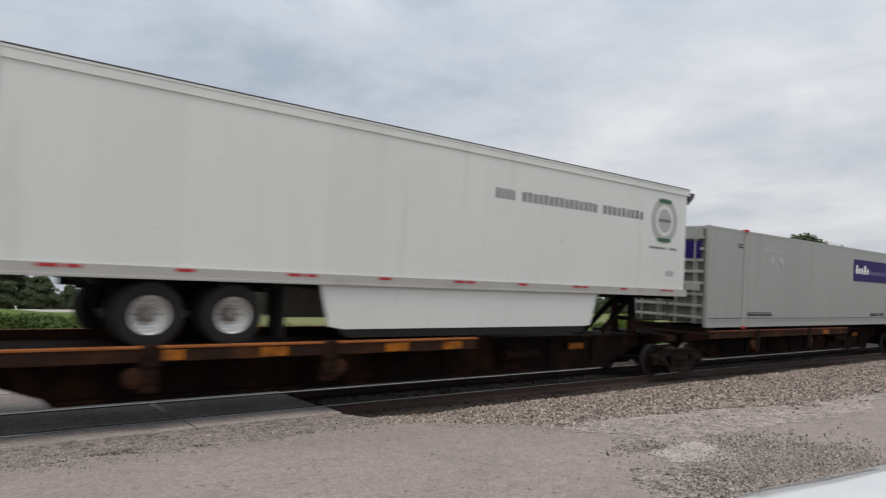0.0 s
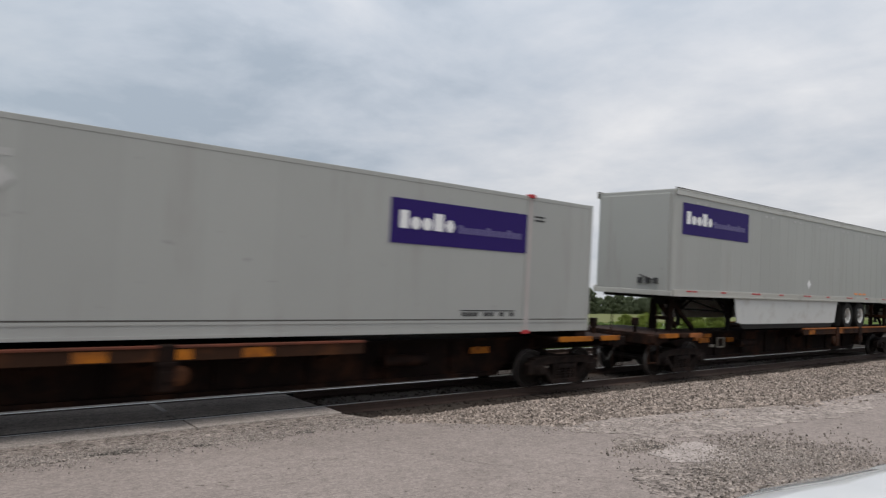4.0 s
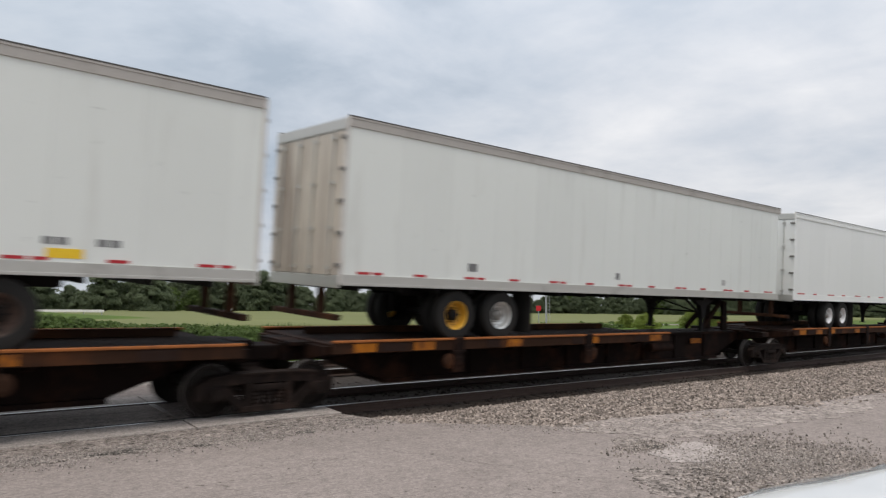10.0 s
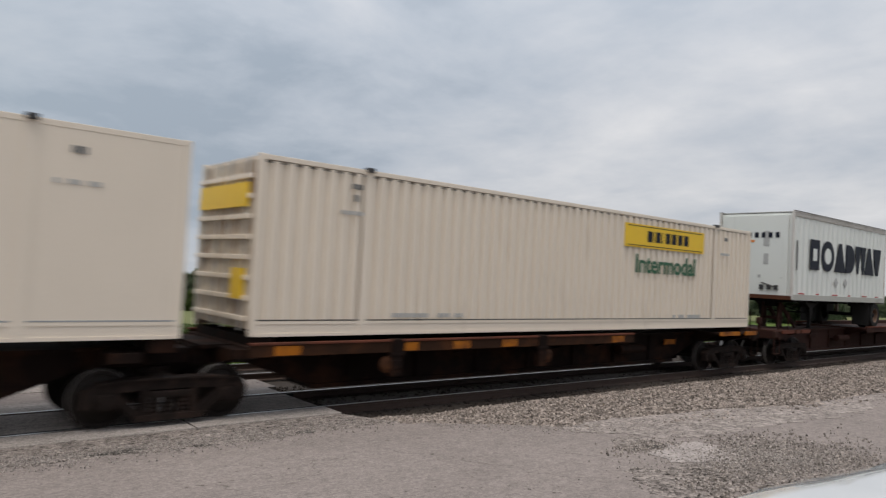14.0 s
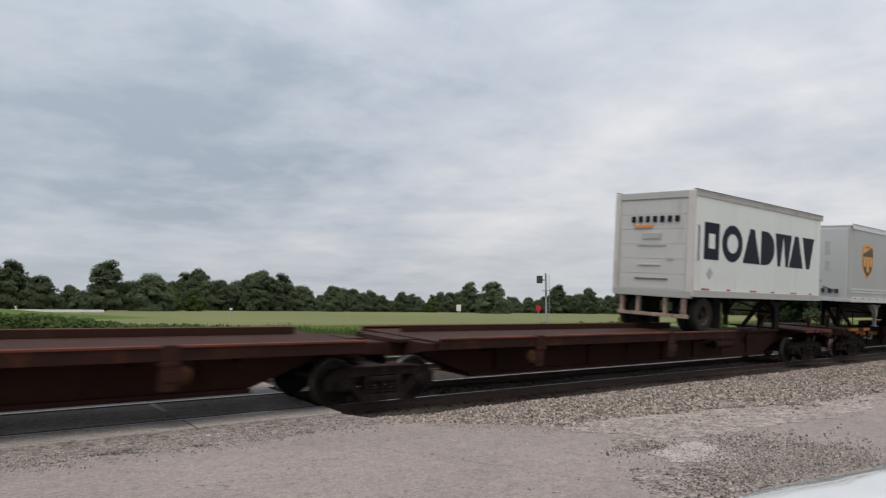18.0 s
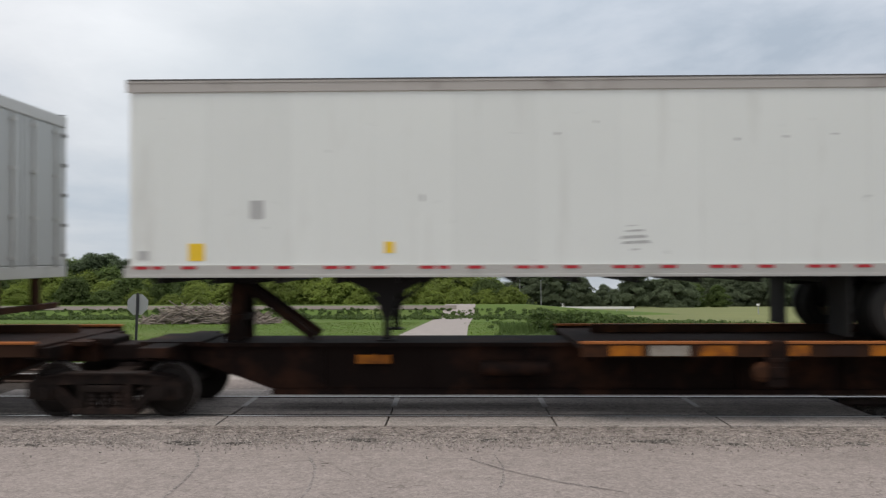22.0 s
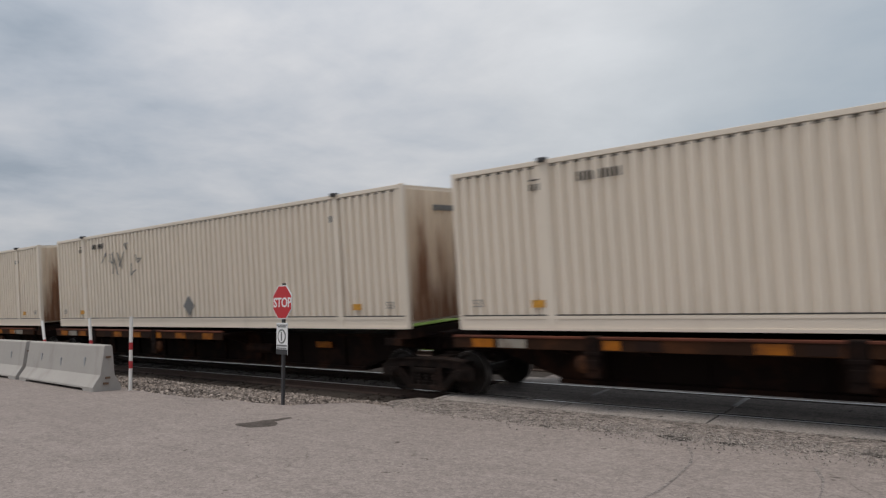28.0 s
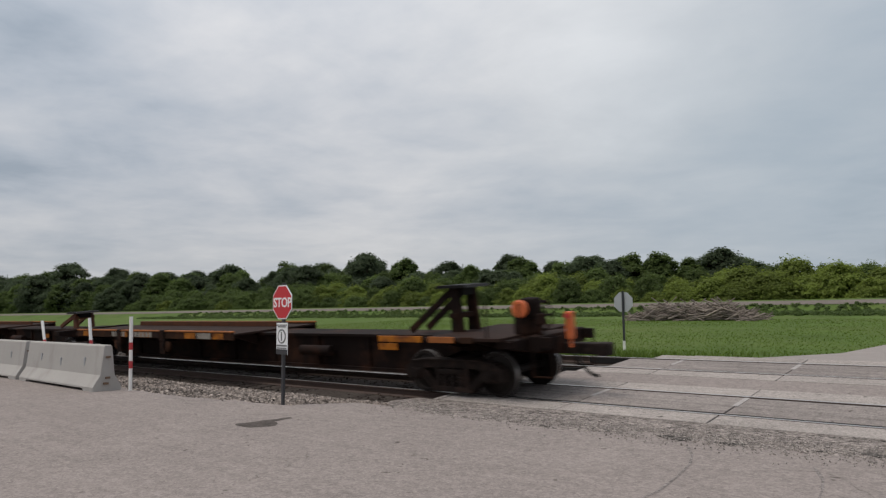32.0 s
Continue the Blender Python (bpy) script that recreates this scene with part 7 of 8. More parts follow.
    # cream corrugated containers
    for i, (a, b) in enumerate(((335.25, 351.55), (353.2, 369.55), (370.85, 387.1))):
        T = container(a, b, "cream_panel", "cream corrugated container with rust-streaked end", 72, door="L" if i == 0 else "", casting="cream_panel", end_skin="rust_streaks", post_in=2.0)
        n = b - a
        word(T, 2.66, 2.98, 3.80, 3.96, -1.226, (1, 0.95, 1, 0.9), "dark_ink")
        word(T, 3.06, 3.46, 3.80, 3.96, -1.226, (0.95, 1, 0.9, 1, 0.95), "dark_ink")
        word(T, 1.72, 1.96, 3.74, 3.86, -1.226, (1, 0.9, 1), "dark_ink")
        plate("writing_bar", T, 1.72, 1.92, 3.91, 3.935, -1.226, "dark_ink", "", 0.004)
        dash(T, n - 2.2, n - 1.85, 3.66, 3.8, -1.225, "grey_ink", 3, i + 1)
        for x0 in (1.42, n - 1.8):
            plate("label", T, x0 + 0.2, x0 + 0.46, 1.71, 1.84, -1.225, "amber_label", "amber warning label")
        for x0 in (0.45, n - 0.5):
            for k, ch in enumerate("53"):
                lettering("figure", ch, 0.15, "grey_ink", T, pose(x0 - 0.06 + 0.12 * k, -1.2195, 1.73))
        diamond(T, 8.27, 1.90, 0.27, -1.222, "grey_ink" if i == 1 else "pale_ink", "grey diamond placard holder")
        for k in range(9):
            e = Shape()
            e.box(n + 0.005, n + 0.018, -0.25 + k * 0.085, -0.19 + k * 0.085, 3.74, 3.86)
            part("writing_bar", e, "grey_ink", T)
        if i == 1:
            sr = random.Random(5)
            for k in range(7):
                x0, z0 = 3.3 + k * 0.36, 3.35 + 0.22 * math.sin(k * 2.1)
                pts = [(x0 + sr.uniform(0, 0.42), -1.24, z0 + sr.uniform(-0.34, 0.34)) for _ in range(4)]
                e = Shape()
                for p, q in zip(pts, pts[1:]):
                    e.bar(p, q, 0.008, 0.035)
                part("scrawl", e, "grey_ink", T, "faded grey scrawl")

build_train()

# ---- plants ----
def leaf_cloud(rng, blobs, count, size, flat=0.9, core=None):
    """Small bent leaf sprays scattered through and over a set of blobs (centre, radius)."""
    w = np.array([b[3] ** 2 for b in blobs])
    idx = rng.choice(len(blobs), count, p=w / w.sum())
    B = np.array(blobs)[idx]
    d = rng.normal(size=(count, 3))
    d /= np.linalg.norm(d, axis=1)[:, None]
    d[:, 2] = np.where(d[:, 2] < -0.35, -d[:, 2] * 0.6, d[:, 2])
    rad = B[:, 3] * (rng.uniform(0.4, 1.05, count) ** 0.8 + np.where(rng.random(count) < 0.15, np.minimum(rng.exponential(0.10, count), 0.22), 0.0))
    c = B[:, :3] + d * rad[:, None] * np.array((1, 1, flat))
    out = d
    if core is not None:
        out = c - np.array(core)
        out /= np.linalg.norm(out, axis=1)[:, None] + 1e-6
    nrm = d * 0.4 + out * 0.75 + np.array((0, 0, 0.35)) + rng.normal(scale=0.38, size=(count, 3))
    nrm /= np.linalg.norm(nrm, axis=1)[:, None]
    t = np.cross(nrm, rng.normal(size=(count, 3)))
    t /= np.linalg.norm(t, axis=1)[:, None]
    u = np.cross(nrm, t)
    sz = size * rng.uniform(0.55, 1.3, count)[:, None]
    V = np.stack([c - t * sz, c + u * sz * 0.62 + nrm * sz * 0.2, c + t * sz, c - u * sz * 0.62 - nrm * sz * 0.15], 1)
    return V.reshape(-1, 3)


def quads(name, V, material_):
    me = bpy.data.meshes.new(name)
    n = len(V) // 4
    me.from_pydata(V.tolist(), [], np.arange(4 * n).reshape(-1, 4).tolist())
    me.materials.append(MAT[material_])
    return me


def tree_kind(seed, height, spread, leaves, leaf_mat, trunk_h, size=0.30):
    """Crown mesh and trunk mesh of one kind of tree: limbs carry sprays all over an uneven crown."""
    rng = np.random.default_rng(seed)
    s = Shape()
    top = Vector((rng.normal(0, 0.3), rng.normal(0, 0.3), height * 0.78))
    s.tube((0, 0, -0.5), top * 0.45, height * 0.024, 9, height * 0.017)
    s.tube(top * 0.45, top, height * 0.017, 8, height * 0.005)
    blobs = []
    k = 64
    lobes = [(rng.uniform(0, 6.28), rng.uniform(0.3, 1.0), rng.uniform(0.75, 1.2)) for _ in range(5)]
    for i in range(k):
        a, u = i * 2.39996 + rng.uniform(-0.3, 0.3), (i + 0.5) / k
        z = trunk_h * 0.6 + (height * 0.93 - trunk_h * 0.6) * u
        prof = math.sin(math.pi * (0.30 + 0.66 * u)) ** 0.7
        g = 1.0
        for la, lu, lk in lobes:
            g += (lk - 1.0) * max(0.0, math.cos(a - la)) * max(0.0, 1 - abs(u - lu) * 2.5)
        r = spread * prof * g * rng.uniform(0.35, 0.92)
        p = Vector((math.cos(a) * r, math.sin(a) * r, z + rng.normal(0, height * 0.025)))
        if i % 4 == 0:
            s.tube(top * min(0.9, 0.3 + 0.6 * u), p, height * 0.009, 6, height * 0.003)
        blobs.append((p.x, p.y, p.z, spread * rng.uniform(0.20, 0.38)))
    for i in range(34):
        a, u = rng.uniform(0, 6.28), rng.uniform(0.2, 0.93)
        r = spread * math.sin(math.pi * (0.30 + 0.66 * u)) * rng.uniform(0.85, 1.2)
        blobs.append((math.cos(a) * r, math.sin(a) * r, trunk_h * 0.6 + (height - trunk_h * 0.6) * u, spread * rng.uniform(0.07, 0.13)))
    return s.mesh("trunk", "bark", smooth=True), quads("crown", leaf_cloud(rng, blobs, leaves, size, 0.9, (0, 0, height * 0.42)), leaf_mat)


TREES = [tree_kind(1, 10.5, 4.3, 21000, "leaf_dark", 0.5, 0.21), tree_kind(2, 12.0, 4.8, 23000, "leaf_dark", 0.6, 0.21), tree_kind(3, 9.0, 4.8, 21000, "leaf_mid", 0.6, 0.21), tree_kind(4, 11.0, 3.9, 19000, "leaf_mid", 0.5, 0.21), tree_kind(5, 8.5, 4.6, 19000, "leaf_dark", 0.4, 0.21)]
# most far crowns wear the leaf colour with haze mixed in
FAR_TREES = [tree_kind(21, 10.0, 4.6, 24000, "leaf_hazed", 0.4, 0.20), tree_kind(22, 11.5, 4.2, 24000, "leaf_hazed", 1.6, 0.20), tree_kind(23, 9.0, 5.0, 22000, "leaf_hazed", 0.3, 0.20), tree_kind(24, 9.5, 4.4, 22000, "leaf_mid", 0.4, 0.20)]
SHRUBS = [tree_kind(11, 4.4, 3.0, 12000, "leaf_light", 0.1, 0.125), tree_kind(12, 3.6, 2.9, 11500, "leaf_light", 0.1, 0.125), tree_kind(13, 5.0, 3.1, 12500, "leaf_mid", 0.1, 0.125), tree_kind(14, 4.0, 3.2, 12000, "leaf_mid", 0.1, 0.125)]


def plant(kind, x, y, k, name, label, group, rnd, sink=0.0):
    T = thing(name, label, "tree" if name == "tree" else "shrub", group)
    part("trunk", kind[0], "", T)
    part("crown", kind[1], "", T)
    T.matrix_world = Matrix.Translation((x, y, land(x, y) - sink)) @ Matrix.Rotation(rnd.uniform(0, 6.28), 4, "Z") @ Matrix.Diagonal((k * rnd.uniform(0.95, 1.2), k * rnd.uniform(0.95, 1.2), k, 1))


def woods():
    rnd = random.Random(77)
    # bank of trees behind the embankment: a bright shrubby edge, taller dark trees behind
    for row, y0, k0 in ((0, 88.0, 0.80), (1, 92.0, 1.05), (2, 96.5, 1.2)):
        x = -170.0 + row
        while x < 8:
            bright = 0.85 if x > -60 else (0.35 if x > -95 else 0.08)
            kind = rnd.choice(SHRUBS[:2]) if rnd.random() < bright else rnd.choice(SHRUBS[2:])
            plant(kind, x, y0 + rnd.uniform(-2, 2), k0 * rnd.uniform(0.85, 1.15) * (1 + 0.12 * math.sin(x * 0.21)), "shrub", "bright green bushy shrub at the woods' edge", "shrubs of the wood edge", rnd, 0.3)
            x += rnd.uniform(2.8, 4.4)
    for y0, k0, step in ((112.0, 0.86, 2.9), (103.0, 0.68, 3.2)):
        x = -345.0
        while x < 5:
            far = 1.0 + max(0.0, -x - 70) / 430
            low = float(np.interp(x, [-90, -60, -30, -14], [1.12, 1.0, 0.84, 0.66]))
            k = (k0 + 0.07 * math.sin(x * 0.09) + 0.05 * math.sin(x * 0.31) + rnd.uniform(-0.05, 0.05)) * low
            plant(rnd.choice(TREES), x, y0 + rnd.uniform(-4, 6), k * far, "tree", "dark green broadleaf tree of a dense wood", "trees of the wood", rnd, 0.5)
            x += step * far * rnd.uniform(0.75, 1.25)
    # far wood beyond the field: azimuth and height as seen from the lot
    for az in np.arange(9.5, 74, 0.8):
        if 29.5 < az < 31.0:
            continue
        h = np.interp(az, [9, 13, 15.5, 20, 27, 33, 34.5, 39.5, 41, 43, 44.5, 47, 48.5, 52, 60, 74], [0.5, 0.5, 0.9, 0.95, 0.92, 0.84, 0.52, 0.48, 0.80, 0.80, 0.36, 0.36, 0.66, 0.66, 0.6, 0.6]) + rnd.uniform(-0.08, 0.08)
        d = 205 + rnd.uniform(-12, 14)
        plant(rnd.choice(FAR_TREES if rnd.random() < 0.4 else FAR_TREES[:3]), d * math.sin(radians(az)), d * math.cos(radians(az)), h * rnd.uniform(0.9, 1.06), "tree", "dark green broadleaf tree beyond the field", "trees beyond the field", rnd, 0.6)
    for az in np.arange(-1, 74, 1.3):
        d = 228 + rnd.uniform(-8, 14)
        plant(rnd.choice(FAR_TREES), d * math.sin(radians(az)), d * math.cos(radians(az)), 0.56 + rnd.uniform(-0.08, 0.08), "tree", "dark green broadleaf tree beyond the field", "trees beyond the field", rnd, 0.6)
    # single trees: a tall one past the train, some on the field's edge, bushes along the track
    for az, d, k, kind in ((67.6, 105, 1.05, TREES[1]), (66.3, 112, 0.95, TREES[0]), (14.3, 165, 0.94, FAR_TREES[1]), (17.4, 165, 0.92, FAR_TREES[2]), (8.3, 160, 0.86, FAR_TREES[1]), (44.2, 170, 0.82, FAR_TREES[0]), (5.7, 165, 0.92, FAR_TREES[0]), (4.4, 170, 0.72, FAR_TREES[2]), (7.0, 165, 0.80, FAR_TREES[1]), (18.6, 172, 0.62, FAR_TREES[3]), (20.4, 174, 0.58, FAR_TREES[3]), (10.0, 170, 0.78, FAR_TREES[0])):
        plant(kind, d * math.sin(radians(az)), d * math.cos(radians(az)), k, "tree", "single broadleaf tree standing by the field", "trees beyond the field", rnd, 0.4)
    for az, d, k in ((59.8, 62, 0.40), (56.2, 58, 0.33), (61.5, 66, 0.37), (54.8, 66, 0.30)):
        plant(SHRUBS[0], d * math.sin(radians(az)), d * math.cos(radians(az)), k, "shrub", "low bright green bush beside the track", "bushes by the track", rnd, 0.2)


woods()


def weeds():
    """Rank weeds on the far side of the tracks."""
    rng = np.random.default_rng(31)
    blobs = []
    for _ in range(1500):
        x = rng.uniform(2, 64) if rng.random() < 0.75 else rng.uniform(1.9, 10)
        y = rng.uniform(23, 27) + max(0, x - 10) * 0.30 + rng.exponential(1.3)
        if -3.6 < x < 1.8 or (33 < math.degrees(math.atan2(x, y)) < 66 and rng.random() < 0.9):
            continue
        r = rng.uniform(0.18, 0.42)
        blobs.append((x, y, land(x, y) + r * 0.45, r))
    for _ in range(60):
        x, y = rng.uniform(2.0, 14), rng.uniform(34, 60)
        r = rng.uniform(0.12, 0.32)
        blobs.append((x, y, land(x, y) + r * 0.5, r))
    for _ in range(4200):
        x, y = rng.uniform(-120, 14), rng.uniform(60.0, 71.0)
        r = rng.uniform(0.10, 0.30)
        blobs.append((x, y, land(x, y) + r * 0.4, r))
    for _ in range(420):
        az, d = rng.uniform(6.5, 27), rng.uniform(29, 37)
        x, y = d * math.sin(radians(az)), d * math.cos(radians(az))
        tall = float(np.interp(az, [6.5, 12, 16, 27], [1.35, 1.15, 0.75, 0.55]))
        for h in (0.25, 0.6, 0.92):
            blobs.append((x + rng.normal(0, 0.1), y, land(x, y) + tall * h * rng.uniform(0.75, 1.0), rng.uniform(0.14, 0.3)))
    tagged(new("weeds", quads("weeds", leaf_cloud(rng, blobs, 190000, 0.10, 0.7), "weed_leaf")), "rank green weeds along the far side", "weeds", kind="stuff")
    n = 26000
    az, d = np.radians(rng.uniform(3.5, 34, n)), 26 + 17 * rng.random(n) ** 1.4
    x, y = d * np.sin(az), d * np.cos(az)
    clump = np.array([noise.noise((a * 0.35, b * 0.35, 2.0)) for a, b in zip(x, y)])
    keep = (clump > -0.12) & (x > 2.2)
    x, y, clump = x[keep], y[keep], clump[keep]
    n = len(x)
    base = np.stack([x, y, np.array([land(a, b) for a, b in zip(x, y)]) - 0.02], 1)
    a = rng.uniform(0, 6.28, n)
    w = rng.uniform(0.012, 0.035, n)
    h = rng.uniform(0.25, 0.62, n) * (0.9 + clump)
    side = np.stack([np.cos(a) * w, np.sin(a) * w, np.zeros(n)], 1)
    lean = np.stack([rng.normal(0, 0.10, n), rng.normal(0, 0.10, n), h], 1)
    V = np.stack([base - side, base + side, base + lean * 0.6 + side * 0.9, base + lean], 1).reshape(-1, 3)
    tagged(new("tall_grass", quads("tall_grass", V, "weed_leaf")), "tall ragged grass beyond the tracks", "grass", kind="stuff")
    n = 110000
    x = rng.uniform(-48, 34, n)
    y = 17.9 + 36 * rng.random(n) ** 1.8
    keep = (np.abs(x + 1.1) > np.interp(y, [17.4, 19, 22, 27, 32, 60], [7.6, 4.6, 2.7, 2.2, 1.85, 1.7]))
    x, y = x[keep], y[keep]
    n = len(x)
    z = np.array([land(a, b) for a, b in zip(x, y)])
    h = rng.uniform(0.02, 0.07, n) * np.interp(y, [18, 19.5, 22, 50], [4.5, 2.4, 0.9, 1.0])
    a = rng.uniform(0, 6.28, n)
    w = rng.uniform(0.008, 0.022, n) * np.interp(y, [18, 50], [1.0, 1.8])
    base = np.stack([x, y, z], 1)
    side = np.stack([np.cos(a) * w, np.sin(a) * w, np.zeros(n)], 1)
    lean = np.stack([rng.normal(0, 0.06, n), rng.normal(0, 0.06, n), h], 1)
    V = np.stack([base - side, base + side, base + lean * 0.6 + side * 0.7, base + lean], 1).reshape(-1, 3)
    tagged(new("grass", quads("grass", V, "grass_blade")), "short green meadow grass", "grass", kind="stuff")


weeds()


def brush_pile():
    rnd = random.Random(12)
    s = Shape()
    cx, cy = -18.4, 52.0
    for _ in range(900):
        u, h = rnd.uniform(-1, 1), rnd.random() ** 0.8
        x, y = cx + 4.7 * u, cy + rnd.uniform(-1.8, 1.8)
        crest = (1 - abs(u) ** 2.6) * (1.15 + 0.55 * noise.noise((u * 3.1, 2.0, 7.0)) + 0.3 * noise.noise((u * 8.0, 5.0, 1.0)))
        z = land(x, y) + max(0.05, crest) * h
        a, b, ln = rnd.uniform(-0.9, 0.9), rnd.uniform(-0.55, 0.55) * (0.4 + h), rnd.uniform(0.25, 1.0)
        d = Vector((math.cos(a) * math.cos(b), math.sin(a) * 0.6, math.sin(b))) * ln
        p = Vector((x, y, z))
        s.tube(p - d, p + d, rnd.uniform(0.02, 0.075), 5, rnd.uniform(0.012, 0.04))
    ob = tagged(new("brush_pile", s.mesh("brush_pile", "dry_wood")), "long heap of grey dead branches in the meadow", "brush pile", kind="stuff")


brush_pile()

# ---- signs, barriers, posts ----
def octagon(r):
    return [(r * math.cos(radians(22.5 + 45 * i)), r * math.sin(radians(22.5 + 45 * i))) for i in range(8)]


def stop_sign(x, y, z0, zc, turn, label, front=True):
    T = thing("stop_sign", label, "road sign", "stop signs")
    s = Shape()
    s.box(-0.032, 0.032, 0.006, 0.05, -0.25, zc + 0.34 - z0, 0.004)
    po = part("post", s, "sign_post", T, "dark steel sign post")
    if not front:
        s = Shape()
        s.box(-0.036, 0.036, 0.004, 0.054, 0.0, 0.36, 0.004)
        part("post_sleeve", s, "post_white", po, "pale band round the foot")
    r = 0.305 / math.cos(radians(22.5))
    s = Shape()
    s.prism([(a, b + zc - z0) for a, b in octagon(r)], 1, -0.002, 0.004)
    bl = part("sign_plate", s, "sign_back", T, "bare metal octagon plate")
    s = Shape()
    s.prism([(a, b + zc - z0) for a, b in octagon(r * 0.995)], 1, -0.006, -0.002)
    part("sign_border", s, "white_ink", bl, "white border")
    s = Shape()
    s.prism([(a, b + zc - z0) for a, b in octagon(r * 0.93)], 1, -0.010, -0.006)
    part("sign_face", s, "sign_red", bl, "red face")
    lettering("sign_word", "STOP", 0.172, "white_ink", bl, pose(0.016, -0.012, zc - z0 - 0.086))
    if front:
        s = Shape()
        zz = zc - z0
        s.box(-0.175, 0.175, -0.008, 0.004, zz - 0.93, zz - 0.37, 0.003)
        pl = part("notice_plate", s, "white_ink", T, "white notice plate with grey printing")
        for i, (a, b, u) in enumerate(((-0.42, -0.40, 0.17), (-0.45, -0.43, 0.13), (-0.79, -0.76, 0.16), (-0.83, -0.81, 0.15))):
            s = Shape()
            s.box(-u, u, -0.012, -0.008, zz + a, zz + b)
            part("writing_bar", s, "grey_ink", pl)
        s = Shape()
        s.lathe([(0.13, -0.012), (0.13, -0.008)], (0, 0, zz - 0.61), 1, 24)
        s2 = part("round_mark", s, "grey_ink", pl, "round grey mark")
        s = Shape()
        s.lathe([(0.10, -0.015), (0.10, -0.012)], (0, 0, zz - 0.61), 1, 24)
        part("round_core", s, "white_ink", pl)
        s = Shape()
        s.box(-0.02, 0.02, -0.018, -0.014, zz - 0.69, zz - 0.53)
        part("writing_bar", s, "grey_ink", pl)
        s = Shape()
        s.box(-0.175, 0.175, -0.014, -0.008, zz - 0.93, zz - 0.84)
        part("foot_band", s, "sign_post", pl, "dark band")
    T.matrix_world = pose(x, y, z0, 0, 0, turn)
    return T


stop_sign(-10.17, 7.89, -0.08, 1.82, -5, "red stop sign on dark post beside the crossing")
stop_sign(-9.4, 20.4, 0.28, 1.84, 180, "back of a stop sign across the tracks", front=False)


def barrier(x, y, turn, ln, label):
    T = thing("jersey_barrier", label, "barrier", "concrete barriers")
    h = 0.98
    prof = [(-0.31, 0.0), (0.31, 0.0), (0.31, 0.09), (0.155, 0.34), (0.085, h - 0.03), (0.065, h), (-0.065, h), (-0.085, h - 0.03), (-0.155, 0.34), (-0.31, 0.09)]
    s = Shape()
    xs = [0, 0.02, 0.5, 0.52, ln - 0.52, ln - 0.5, ln - 0.02, ln]
    v, f, k = [], [], len(prof)
    for i, x_ in enumerate(xs):
        sc = 0.97 if i in (0, len(xs) - 1) else 1.0
        lift = 0.055 if 3 <= i <= 4 else 0.0
        for j, (a, b) in enumerate(prof):
            v.append((x_, a * sc, (b if b > 0 else lift) * (0.99 if sc < 1 and b > 0.5 else 1)))
    for i in range(len(xs) - 1):
        for j in range(k):
            f.append((i * k + j, i * k + (j + 1) % k, (i + 1) * k + (j + 1) % k, (i + 1) * k + j))
    f.append(tuple(range(k)))
    f.append(tuple(range(len(xs) * k - 1, (len(xs) - 1) * k - 1, -1)))
    s.add(v, f)
    body = part("barrier_body", s, "concrete_barrier", T)
    for x_, z in ((1.0, 0.62), (ln * 0.5, 0.55), (ln - 0.9, 0.6)):
        s = Shape()
        yy = -0.155 + (-0.085 + 0.155) * (z - 0.34) / (h - 0.37)
        s.box(x_ - 0.03, x_ + 0.03, yy - 0.015, yy + 0.02, z - 0.09, z + 0.09, 0.006)
        part("lifting_recess", s, "grey_paint", T, "dark stained lifting slot")
    for z in (0.28, 0.16, 0.72):
        s = Shape()
        s.box(ln - 0.005, ln + 0.03, -0.05 if z > 0.2 else -0.09, 0.05 if z > 0.2 else 0.02, z - 0.02, z + 0.025, 0.005)
        part("loop", s, "rusty_rim", T, "rusty connecting loop")
    T.matrix_world = pose(x, y, -0.0, 0, 0, turn)
    return T


barrier(-19.75, 7.36, -2.2, 4.5, "grey concrete jersey barrier at the lot's edge")
barrier(-24.5, 7.46, -1.2, 4.5, "grey concrete jersey barrier at the lot's edge")


def delineator(x, y, lean, label):
    T = thing("marker_post", label, "post", "marker posts")
    s = Shape()
    s.tube((0, 0, -0.2), (0, 0, 1.62), 0.038, 12)
    part("tube", s, "post_white", T, smooth=True)
    for a, b in ((0.50, 0.66), (0.90, 1.06)):
        s = Shape()
        s.tube((0, 0, a), (0, 0, b), 0.0405, 12)
        part("band", s, "post_red", T, "red band", smooth=True)
    T.matrix_world = pose(x, y, -0.03, 0, lean, 0)


delineator(-14.9, 7.52, -1.5, "white marker post with two red bands")
delineator(-17.6, 7.95, -11.5, "white marker post with two red bands")
delineator(-20.6, 8.1, -21, "leaning white marker post with red bands")


